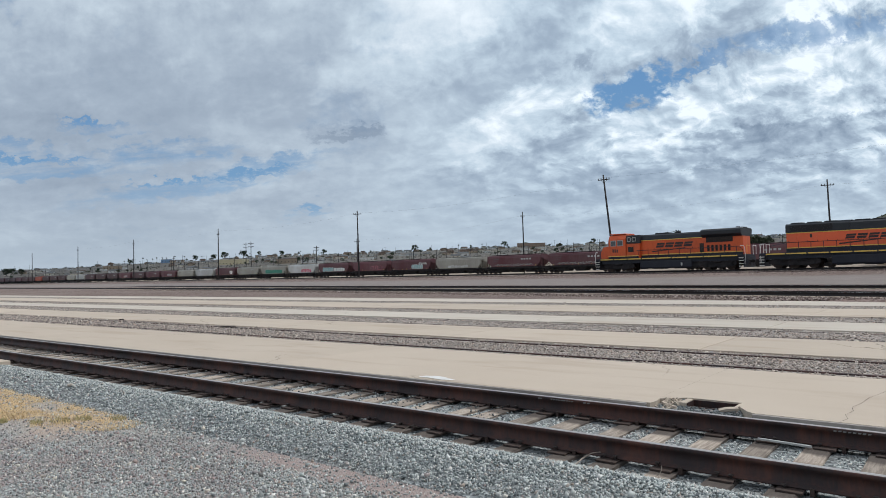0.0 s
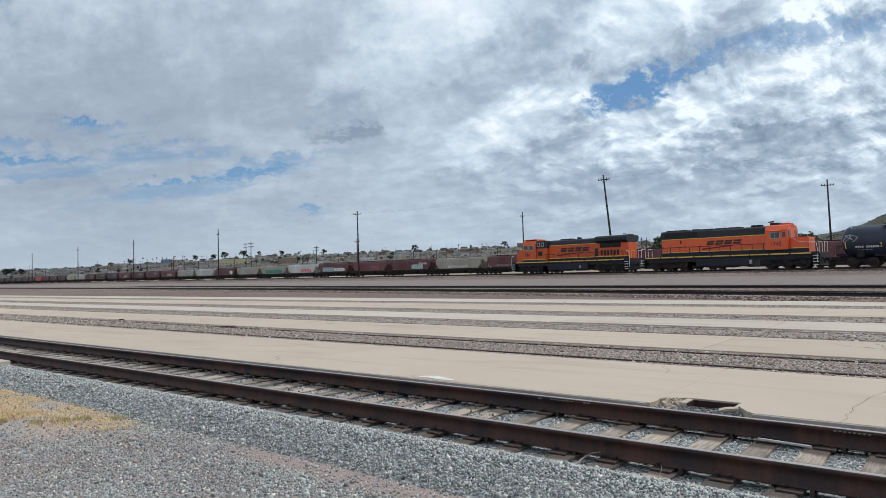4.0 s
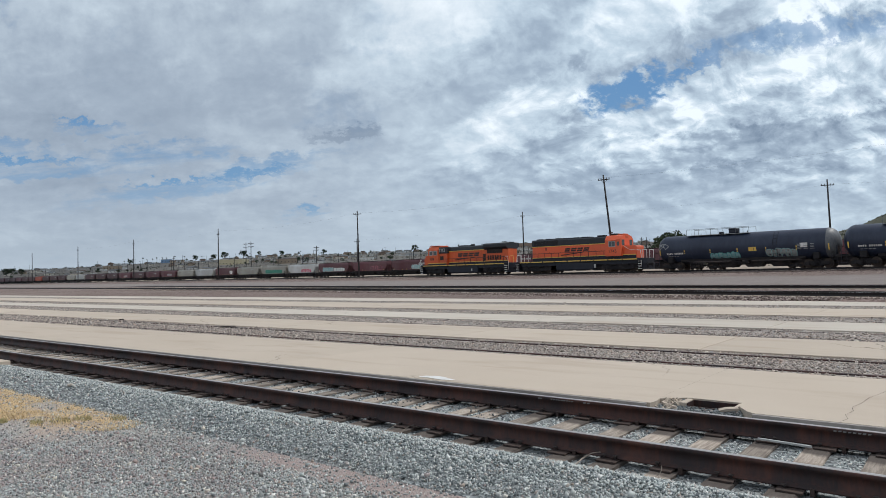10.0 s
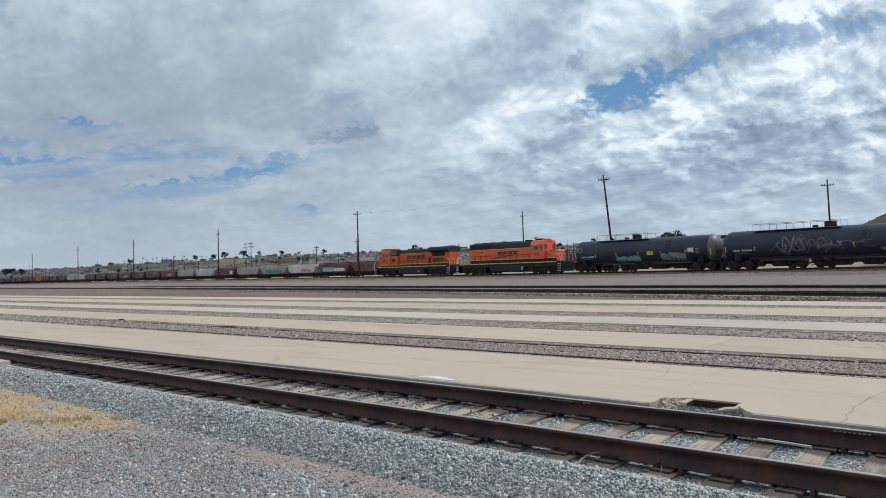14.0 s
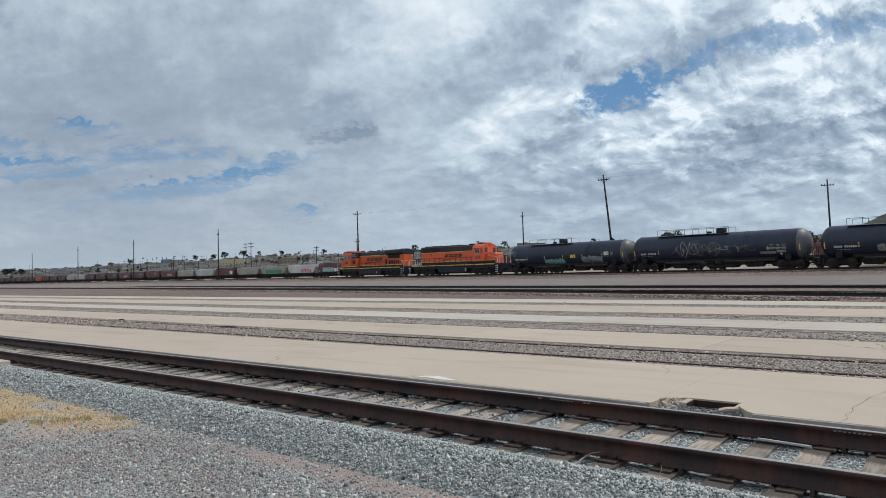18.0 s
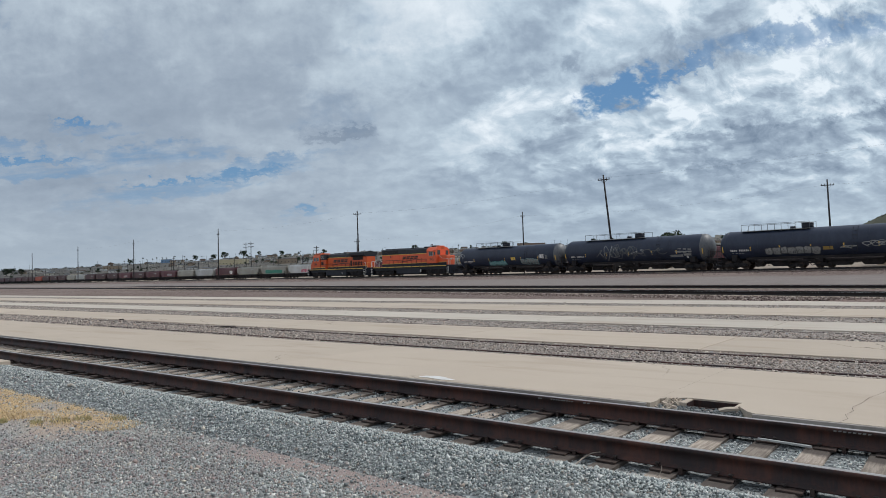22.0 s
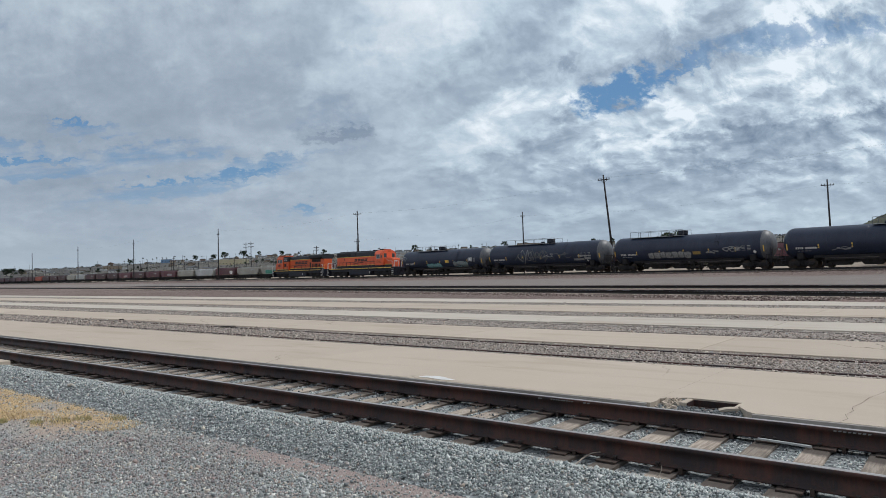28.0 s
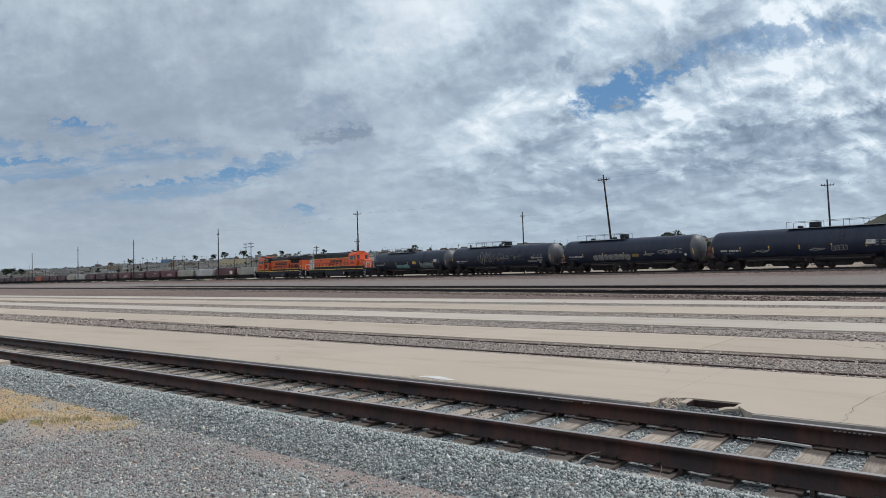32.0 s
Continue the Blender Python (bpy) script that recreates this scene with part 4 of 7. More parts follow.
    ob = new("lath", finish("lath", bm, PALEFRAME))
    ob.matrix_basis = YARD_POSE @ pose(-1.58, 7.24, 0.032, 0, 2, 1)
    tagged(ob, "thin pale lath lying along the rail's foot", "lath", "litter by the rails")
    for x, y, z, w, d, h in ((-18.95, 12.70, 0.20, 0.30, 0.08, 0.03), (-26.6, 13.02, 0.21, 0.09, 0.06, 0.04)):
        bm = bmesh.new()
        side_prism(bm, [(-w, -h), (w, -h), (w * 0.8, h * 0.6), (w * 0.1, h), (-w * 0.9, h * 0.3)], -d, d)
        ob = new("scrap_metal", finish("scrap_metal", bm, STEEL_DARK))
        ob.matrix_basis = YARD_POSE @ pose(x, y, z, 0, 0, 8)
        tagged(ob, "bent piece of dark scrap iron on gravel", "scrap", "litter by the rails")
    # chalked marks on the far rail's head, too small to read
    rail = [c for c in bpy.data.objects["near_track"].children if c.name.startswith("rail") and not c.name.startswith("rail_a")][1]
    for x0, x1, z, n in ((-4.42, -4.34, 0.168, 1), (-4.24, -3.92, 0.170, 9), (-3.80, -3.70, 0.168, 2), (-1.18, -0.86, 0.168, 8)):
        for k in range(n):
            a = x0 + (x1 - x0) * k / n
            bm = bmesh.new()
            bm.faces.new([bm.verts.new(v) for v in ((a, 7.3915, z - 0.008), (a + (x1 - x0) / n * 0.7, 7.3915, z - 0.008 + rng.uniform(0, 0.004)), (a + (x1 - x0) / n * 0.75, 7.3915, z + rng.uniform(0.002, 0.010)), (a + 0.004, 7.3915, z + 0.006))])
            part("chalk_mark", bm, CERAMIC, rail, "faint pale chalk mark")
    # rails sunk in the gravel between the strips
    xs = list(np.linspace(-150.0, 14.0, 50))
    for s, (y, d) in enumerate(((11.97, 0.184), (17.1, 0.168), (22.1, 0.165), (28.4, 0.165))):
        t = thing("sunken_track_%d" % (s + 1), "old rails sunk in gravel between concrete strips", "railway track", kind="structure", at=YARD_POSE)
        for o in (-0.753, 0.753):
            part("rail", swept_rail([(x, y + o) for x in xs], d - 0.17, 0.0, RAIL_RUST), None, t)


pavements()


# ---------------------------------------------------------------- loose stones
def stones(name, xy, z, size, mat, label, seed):
    rng = np.random.default_rng(seed)
    n = len(xy)
    base = np.array([(1, 0, 0), (0, 1, 0), (-1, 0, 0), (0, -1, 0), (0, 0, 1), (0, 0, -1)], float) * 1.25
    j = base[None] + rng.uniform(-0.55, 0.55, (n, 6, 3))
    j *= rng.uniform(0.6, 1.15, (n, 1, 3))
    q = rng.normal(size=(n, 4))
    q /= np.linalg.norm(q, axis=1)[:, None]
    w, x, y, zz = q.T
    R = np.stack([1 - 2 * (y * y + zz * zz), 2 * (x * y - w * zz), 2 * (x * zz + w * y), 2 * (x * y + w * zz), 1 - 2 * (x * x + zz * zz), 2 * (y * zz - w * x), 2 * (x * zz - w * y), 2 * (y * zz + w * x), 1 - 2 * (x * x + y * y)], -1).reshape(n, 3, 3)
    V = np.einsum("nij,nkj->nki", R, j) * size[:, None, None]
    V += np.concatenate([xy, z[:, None]], 1)[:, None, :]
    f = np.array([(0, 1, 4), (1, 2, 4), (2, 3, 4), (3, 0, 4), (1, 0, 5), (2, 1, 5), (3, 2, 5), (0, 3, 5)])
    F = (np.arange(n) * 6)[:, None, None] + f[None]
    ob = new(name, fast_mesh(name, V.reshape(-1, 3), F.reshape(-1, 3), mat))
    ob.matrix_basis = YARD_POSE
    return tagged(ob, label, "gravel", kind="stuff")


def shoulder(y):
    """Height of the near bed across the track."""
    return np.interp(y, [4.60, 4.97, 5.42, 5.62, 7.64], [-0.138, -0.03, 0.006, -0.035, -0.035])


def patch_noise(x, y):
    return np.array([noise.noise(Vector((a * 0.45, b * 0.75, 3.0))) + 0.5 * noise.noise(Vector((a * 1.5, b * 1.9, 7.0))) for a, b in zip(x, y)])


def loose_stones():
    rng = np.random.default_rng(11)
    # foreground fan, thinning with distance
    n = 270000
    d = 4.3 * (22.0 / 4.3) ** rng.random(n)
    az = radians(136.0) + rng.uniform(-0.66, 0.66, n) - YARD
    x, y = d * np.cos(az), d * np.sin(az)
    k = (y > 1.8) & (y < 5.55) & (x < 1.5)
    x, y, d = x[k], y[k], d[k]
    p = patch_noise(x, y)
    edge = 0.10 * patch_noise(x * 1.3, np.zeros(len(x))) + rng.normal(0, 0.035, len(x))
    stripe = (y > 4.26 + edge * 1.6) & (y < 4.68 + edge) & (rng.random(len(x)) < 0.80 * np.clip((x + 8.0) / 2.2, 0, 1))
    left = np.exp(-(((x + 9.3) / 0.9) ** 2 + ((y - 3.4) / 0.42) ** 2)) + np.exp(-(((x + 7.0) / 0.55) ** 2 + ((y - 2.25) / 0.3) ** 2)) + 0.9 * np.exp(-(((x + 14.2) / 1.6) ** 2 + ((y - 4.5) / 0.2) ** 2))
    bare = stripe | (rng.random(len(x)) < 0.72 * left) | ((y < 4.3) & (p + rng.normal(0, 0.12, len(x)) > 0.30) & (rng.random(len(x)) < 0.55))
    grassy = rng.random(len(x)) < 0.90 * np.clip(1.75 - 1.5 * np.hypot((x + 11.6) / 3.2, (y - 4.08) / 0.98) + rng.normal(0, 0.30, len(x)) + 0.5 * patch_noise(x * 2.0, y * 2.0), 0, 1)
    k = ~(bare | grassy)
    x, y, d = x[k], y[k], d[k]
    s = (0.0052 + 0.0088 * rng.random(len(x)) ** 1.7) * np.clip(d / 9.0, 0.92, 1.5) + (rng.random(len(x)) < 0.035) * rng.uniform(0.005, 0.017, len(x))
    s = np.where(y > 4.6, s * 0.98 + 0.0006, s)
    mixed = patch_noise(x * 0.7 + 3.0, y * 0.7) + rng.normal(0, 0.25, len(x)) + (3.7 - y) * 0.30 + 0.35 * np.clip((-6.2 - x) / 1.5, 0, 1) > 0.0
    fresh = y + rng.normal(0, 1, len(x)) * np.where(x < -7.5, 0.5, 0.28) > np.where(x < -8.5, 4.2, 4.5)
    for sel, mat, lab, sd in ((fresh, STONE_TRACK, "fresh blue-grey crushed stone beside the ties", 1), (~fresh & ~mixed, STONE_BLUE, "loose blue-grey crushed stone with some pale pieces", 41), (~fresh & mixed, STONE_YARD, "loose mixed tan, white and grey stones on sandy soil", 42)):
        stones("loose_gravel", np.stack([x, y], 1)[sel], (shoulder(y) + s * rng.uniform(-0.1, 0.85, len(x)))[sel], s[sel], mat, lab, sd)
    # the same stones round the standpoint and behind it
    n = 16000
    q, w = 7.5 * np.sqrt(rng.random(n)), rng.uniform(0, 2 * np.pi, n)
    x, y = q * np.cos(w), q * np.sin(w)
    off = np.abs((w + YARD - radians(136.0) + np.pi) % (2 * np.pi) - np.pi)
    k = (y < 4.9) & ((q < 4.4) | (off > 0.66)) & (np.hypot(x, y) > 0.3)
    x, y = x[k], y[k]
    s = rng.uniform(0.006, 0.016, len(x))
    stones("loose_gravel", np.stack([x, y], 1), shoulder(y) + s * 0.35, s, STONE_YARD, "loose mixed tan, white and grey stones on sandy soil", 43)
    # cribs between the ties
    n = 64000
    x = 1.5 - 24.0 * rng.random(n) ** 1.7
    y = rng.uniform(5.32, 7.63, n)
    ph = np.abs(((x + 1.24) / 0.505 + 0.5) % 1.0 - 0.5) * 0.505
    k = (ph > 0.135) & (np.abs(y - 5.93) > 0.075) & (np.abs(y - 7.43) > 0.075)
    x, y = x[k], y[k]
    s = rng.uniform(0.008, 0.017, len(x))
    zz = np.full(len(x), -0.045) + s * rng.uniform(0, 0.9, len(x))
    oily = (np.minimum(np.abs(y - 5.93), np.abs(y - 7.43)) + rng.normal(0, 0.07, len(x)) < 0.27) | (y < 5.93)
    for sel, mat, lab, sd in ((oily, STONE_OILY, "oil-darkened ballast along the rails", 2), (~oily, STONE_TRACK, "blue-grey ballast filling the spaces between ties", 44)):
        stones("crib_ballast", np.stack([x, y], 1)[sel], zz[sel], s[sel], mat, lab, sd)
    n = 1300
    x = -4.5 - 26.0 * rng.random(n) ** 1.3
    y = rng.uniform(6.2, 7.3, n)
    s = rng.uniform(0.008, 0.014, n)
    stones("strewn_ballast", np.stack([x, y], 1), 0.004 + s * rng.uniform(0, 0.6, n), s, STONE_OILY, "dark ballast strewn over the ties", 45)
    # a scatter on the ties' ends along the front
    n = 24000
    x = 1.0 - 24.0 * rng.random(n) ** 1.6
    y = 5.56 - np.abs(rng.normal(0, 0.20, n))
    s = rng.uniform(0.008, 0.016, n)
    stones("shoulder_ballast", np.stack([x, y], 1), shoulder(y) + 0.012 + s * 0.4, s, STONE_TRACK, "ballast heaped against the tie ends", 3)
    # strip between the first two concrete strips
    n = 44000
    x = 3.0 - 60.0 * rng.random(n) ** 1.8
    y = rng.uniform(10.84, 13.10, n)
    s = rng.uniform(0.010, 0.028, n) * np.clip(1 + (-x - 8) / 40.0, 1, 2)
    k = (np.abs(y - 11.217) > 0.09) & (np.abs(y - 12.723) > 0.09)
    stones("strip_gravel", np.stack([x, y], 1)[k], (0.160 + s * rng.uniform(-0.2, 0.4, n))[k], s[k], STONE_WARM, "grey-brown gravel around sunken rails", 4)
    for q, (a, b, m) in enumerate(((15.95, 18.25, 18000), (20.95, 23.25, 14000), (27.35, 29.45, 9000))):
        x = 4.0 - 75.0 * rng.random(m) ** 1.5
        y = rng.uniform(a, b, m)
        s = rng.uniform(0.014, 0.036, m)
        stones("strip_gravel", np.stack([x, y], 1), 0.155 + s * rng.uniform(-0.2, 0.4, m), s, STONE_WARM, "grey-brown gravel between concrete strips", 5 + q)
    # slope of red ballast in front of the main tracks
    n = 26000
    x = 6.0 - 110.0 * rng.random(n) ** 1.4
    yc = np.array([main_a(v) for v in x])
    o = rng.uniform(-3.4, -1.3, n)
    zz = np.interp(o, [-3.1, -1.75], [0.08, 0.29])
    X, Y = x, yc + o
    yx = X * math.cos(YARD) + Y * math.sin(YARD)
    yyv = -X * math.sin(YARD) + Y * math.cos(YARD)
    k = yyv > 32.85
    s = rng.uniform(0.025, 0.06, n)
    stones("main_ballast", np.stack([yx, yyv], 1)[k], (zz + s * 0.3)[k], s[k], STONE_RED, "reddish crushed stone beside the main tracks", 12)
    # bank below the running track and fringe behind the main tracks
    for q, (a, b, m, mat, lab) in enumerate(((69.0, 73.2, 9000, STONE_BANK, "dark reddish ballast on the running track's bank"), (48.0, 52.0, 9000, STONE_WARM, "coarse gravel fringe behind the main tracks"), (64.0, 69.0, 3000, STONE_RED, "scattered stones on the low bank"))):
        x = 4.0 - 190.0 * rng.random(m) ** 1.2
        y = rng.uniform(a, b, m)
        zz = height(x, y)
        if q == 0:
            zz = np.maximum(zz, np.interp(y - np.array([train_line(v) for v in x]), [-3.1, -1.75], [0.6, 1.236]))
        s = rng.uniform(0.02, 0.05, m)
        stones("bank_gravel", np.stack([x * math.cos(YARD) + y * math.sin(YARD), -x * math.sin(YARD) + y * math.cos(YARD)], 1), zz + s * 0.2, s, mat, lab, 30 + q)
    # notch gravel
    n = 900
    x, y = rng.uniform(-3.03, -2.10, n), rng.uniform(7.62, 7.91, n)
    s = rng.uniform(0.009, 0.019, n)
    stones("notch_stones", np.stack([x, y], 1), np.interp(y, [7.62, 7.92], [0.10, 0.140]) + s * 0.2, s, STONE_OILY, "blue-grey stones in the broken slab edge", 13)


loose_stones()


def picked_stones():
    rng = random.Random(8)
    for x, y, s, mat, lab in ((-12.1, 5.05, 0.075, CONCRETE_PALE, "pale fist-sized stone beside dry grass"), (-14.0, 5.10, 0.04, STEEL_DARK, "small dark lump of slag on ballast"), (-6.12, 3.72, 0.045, CONCRETE_PALE, "cream-coloured stone on mixed gravel"), (-6.4, 3.62, 0.03, CONCRETE_PALE, "cream-coloured stone on mixed gravel"), (-7.6, 4.6, 0.035, CONCRETE_PALE, "pale stone on mixed gravel"), (-5.3, 4.28, 0.025, CONCRETE_PALE, "pale stone on mixed gravel"), (-7.2, 2.75, 0.035, CONCRETE_PALE, "pale stone on mixed gravel"), (-8.6, 3.0, 0.04, CONCRETE_PALE, "pale stone on mixed gravel")):
        bm = bmesh.new()
        bmesh.ops.create_icosphere(bm, subdivisions=1, radius=0.72 * s)
        for v in bm.verts:
            v.co *= rng.uniform(0.70, 1.25)
            v.co.z *= 0.62
        ob = new("stone", finish("stone", bm, mat))
        ob.matrix_basis = YARD_POSE @ pose(x, y, float(shoulder(y)) + 0.45 * s, 0, 0, rng.uniform(0, 360))
        tagged(ob, lab, "stone", "single stones on the gravel")


picked_stones()


def dry_grass():
    rng = np.random.default_rng(5)
    V, F = [], []
    n = 15000
    a = rng.random(n) * 2 * np.pi
    rad = np.sqrt(rng.random(n))
    cx, cy = -12.0 + 3.4 * rad * np.cos(a), 4.05 + 0.86 * rad * np.sin(a) + 0.24 * rad * np.cos(a)
    pn = patch_noise(cx * 2.2, cy * 2.0)
    tuft = patch_noise(cx * 3.0 + 9.0, cy * 3.5) + 0.9 * (3.95 - cy)
    for x, y, q, k, r in zip(cx, cy, pn, tuft, rad):
        if q < rng.normal(-0.22 + 0.40 * r ** 3, 0.18):
            continue
        upright = k > rng.normal(0.25, 0.12)
        for _ in range(4):
            t = rng.random() * 6.283
            h = rng.uniform(0.022, 0.062) if upright else rng.uniform(0.008, 0.030)
            lean = rng.uniform(0.3, 1.3) * h if upright else rng.uniform(1.0, 3.5) * h
            w = rng.uniform(0.002, 0.005)
            x0, y0 = x + rng.normal(0, 0.025), y + rng.normal(0, 0.025)
            b0 = len(V)
            V += [(x0 - w * math.sin(t), y0 + w * math.cos(t), -0.14), (x0 + w * math.sin(t), y0 - w * math.cos(t), -0.14), (x0 + lean * math.cos(t), y0 + lean * math.sin(t), -0.14 + h)]
            F.append((b0, b0 + 1, b0 + 2))
    ob = new("dry_grass", fast_mesh("dry_grass", V, F, STRAW))
    ob.matrix_basis = YARD_POSE
    tagged(ob, "tufts and flattened blades of straw-coloured dry grass", "grass", kind="stuff")


dry_grass()


def weeds():
    rng = random.Random(14)
    for x, y, w in ((-9.72, 4.22, 0.16), (-9.82, 3.98, 0.20), (-9.30, 4.50, 0.14), (-10.0, 3.75, 0.12), (-10.5, 3.50, 0.10)):
        V, F = [], []
        for _ in range(160):
            a, q = rng.uniform(0, 6.283), w * math.sqrt(rng.random())
            x0, y0 = q * math.cos(a), 0.6 * q * math.sin(a)
            t, h = rng.uniform(0, 6.283), rng.uniform(0.03, 0.08)
            k = len(V)
            V += [(x0 - 0.004 * math.sin(t), y0 + 0.004 * math.cos(t), 0), (x0 + 0.004 * math.sin(t), y0 - 0.004 * math.cos(t), 0), (x0 + 0.6 * h * math.cos(t), y0 + 0.6 * h * math.sin(t), h)]
            F.append((k, k + 1, k + 2))
        ob = new("weed", fast_mesh("weed", V, F, WEED))
        ob.matrix_basis = YARD_POSE @ pose(x, y, -0.142)
        tagged(ob, "small olive-green weed tuft at the edge of dry grass", "weed", "weed tufts")


weeds()


# ---------------------------------------------------------------- rolling stock
RAIL_Z = 1.46
WHEELS = []


def wheelset_mesh(r, name="wheelset"):
    bm = bmesh.new()
    tube(bm, (0, -0.95, 0), (0, 0.95, 0), 0.075, 0.075, 10)
    for s in (-1, 1):
        y = 0.753 * s
        tube(bm, (0, y - 0.065, 0), (0, y + 0.065, 0), r, r, 28)
        tube(bm, (0, y - 0.09 * s, 0), (0, y - 0.06 * s, 0), r + 0.027, r + 0.027, 28)
        tube(bm, (0, y + 0.065 * s, 0), (0, y + 0.075 * s, 0), r * 0.86, r * 0.80, 28)
        tube(bm, (0, y + 0.07 * s, 0), (0, y + 0.12 * s, 0), 0.16, 0.13, 12)
        for a in range(3):
            c, sn = math.cos(a * 2.094) * r * 0.5, math.sin(a * 2.094) * r * 0.5
            tube(bm, (c, y + 0.07 * s, sn), (c, y + 0.085 * s, sn), 0.06, 0.05, 8)
    return finish(name, bm, WHEEL)


LOCO_WHEEL = wheelset_mesh(0.508)
CAR_WHEEL = wheelset_mesh(0.457)


def bogie(owner, cx, axles, mesh, r, moving, loco):
    """A truck frame with its wheelsets; moving wheelsets are noted for the motion."""
    bm = bmesh.new()
    a0, a1 = axles[0], axles[-1]
    for s in (-1, 1):
        y = 1.03 * s
        if loco:
            prof = [(a0 - 0.80, 0.52), (a0 - 0.75, 0.90), (a0 + 0.35, 1.08), (a1 - 0.35, 1.08), (a1 + 0.75, 0.90), (a1 + 0.80, 0.52), (a1 + 0.45, 0.42), (a1 - 0.45, 0.30), (a0 + 0.45, 0.30), (a0 - 0.45, 0.42)]
            side_prism(bm, prof, y - 0.09, y + 0.09)
        else:
            prof = [(a0 - 0.28, 0.34), (a0 - 0.30, 0.58), (a0 + 0.35, 0.70), (cx, 0.76), (a1 - 0.35, 0.70), (a1 + 0.30, 0.58), (a1 + 0.28, 0.34), (a1 - 0.28, 0.36), (cx + 0.30, 0.18), (cx - 0.30, 0.18), (a0 + 0.28, 0.36)]
            side_prism(bm, prof, y - 0.07, y + 0.07)
            for k in (-0.16, 0.0, 0.16):
                tube(bm, (cx + k, y - 0.12 * -s, 0.24), (cx + k, y - 0.12 * -s, 0.66), 0.07, 0.07, 8)
        for a in axles:
            box(bm, a - 0.17, a + 0.17, y - 0.12, y + 0.14, r - 0.16, r + 0.16, 0.03)
        if loco:
            for a in axles[:-1]:
                mx = a + (axles[1] - axles[0]) / 2
                box(bm, mx - 0.22, mx + 0.22, y - 0.1, y + 0.16, 0.36, 0.60, 0.03)
                tube(bm, (mx - 0.45, y + 0.16 * s, 0.88), (mx + 0.45, y + 0.16 * s, 0.88), 0.11, 0.11, 10)
            for a in axles:
                tube(bm, (a + 0.3, y + 0.12 * s, 0.5), (a + 0.3, y + 0.12 * s, 0.95), 0.05, 0.05, 6)
    box(bm, cx - 0.35, cx + 0.35, -1.05, 1.05, 0.55, 0.85, 0.03)
    box(bm, cx - 0.5, cx + 0.5, -0.5, 0.5, 0.7, 1.12)
    part("truck", bm, UNDER, owner, "dark oily truck side frame")
    for a in axles:
        w = part("wheelset", mesh, None, owner, at=pose(a, 0, r))
        if moving:
            WHEELS.append((w, a, r))


def coupler(owner, x, s):
    bm = bmesh.new()
    box(bm, min(x, x - 0.9 * s), max(x, x - 0.9 * s), -0.11, 0.11, 0.72, 0.96, 0.02)
    box(bm, x - 0.14, x + 0.16, -0.19, 0.17, 0.70, 0.99, 0.04)
    rod(bm, [(x - 0.5 * s, 0.45, 0.85), (x - 0.1 * s, 0.5, 0.45), (x + 0.1 * s, 0.35, 0.38), (x + 0.25 * s, 0.2, 0.6)], 0.025)
    part("coupler", bm, UNDER, owner)


def strip_on(bm, x0, x1, z0, z1, surf):
    n = max(1, int((z1 - z0) / 0.22))
    for i in range(n):
        a, b = z0 + (z1 - z0) * i / n, z0 + (z1 - z0) * (i + 1) / n
        vs = [bm.verts.new(p) for p in ((x0, surf(a), a), (x1, surf(a), a), (x1, surf(b), b), (x0, surf(b), b))]
        bm.faces.new(vs)


def ribbon(bm, pts, w, surf):
    """A painted line through (x, z) points over a side surface."""
    P = [Vector((x, z)) for x, z in pts]
    rows = []
    for i, p in enumerate(P):
        d = P[min(i + 1, len(P) - 1)] - P[max(i - 1, 0)]
        if d.length < 1e-5:
            continue
        n = Vector((-d.y, d.x)).normalized() * w / 2
        rows.append([bm.verts.new((v.x, surf(v.y), v.y)) for v in (p - n, p + n)])
    for (a0, a1), (b0, b1) in zip(rows, rows[1:]):
        bm.faces.new((a0, b0, b1, a1))


def throwup(owner, x0, x1, z0, z1, surf, fill, line, seed, letters=6):
    """Bubble-letter graffiti: overlapping rounded fills with outlines; no readable words."""
    rng = random.Random(seed)
    w = (x1 - x0) / letters
    for i in range(letters):
        bf, bl = bmesh.new(), bmesh.new()
        cx, cz = x0 + w * (i + 0.5), (z0 + z1) / 2 + rng.uniform(-0.06, 0.06)
        rx, rz = w * rng.uniform(0.52, 0.66), (z1 - z0) / 2 * rng.uniform(0.8, 1.05)
        ring = []
        for k in range(14):
            a = k * 2 * math.pi / 14
            j = rng.uniform(0.84, 1.08)
            ring.append((cx + rx * j * math.copysign(abs(math.cos(a)) ** 0.7, math.cos(a)), cz + rz * j * math.copysign(abs(math.sin(a)) ** 0.7, math.sin(a))))
        off = 0.002 * i
        c = bf.verts.new((cx, surf(cz) - 0.004 - off, cz))
        rv = [bf.verts.new((x, surf(z) - off, z)) for x, z in ring]
        for k in range(14):
            bf.faces.new((c, rv[k], rv[(k + 1) % 14]))
        s2 = lambda z, o=off: surf(z) - 0.005 - o
        ribbon(bl, ring + ring[:1], 0.06, s2)
        bs = bmesh.new()
        ribbon(bs, [(cx - rx * 0.3, cz - rz * 0.3), (cx + rx * rng.uniform(-0.2, 0.2), cz + rz * 0.3), (cx + rx * 0.3, cz - rz * 0.2)], 0.05, s2)
        letter = part("graffiti", bf, fill, owner, "bubble-letter graffiti sprayed on the side")
        part("outline", bl, line, letter)
        part("stroke", bs, line, letter)


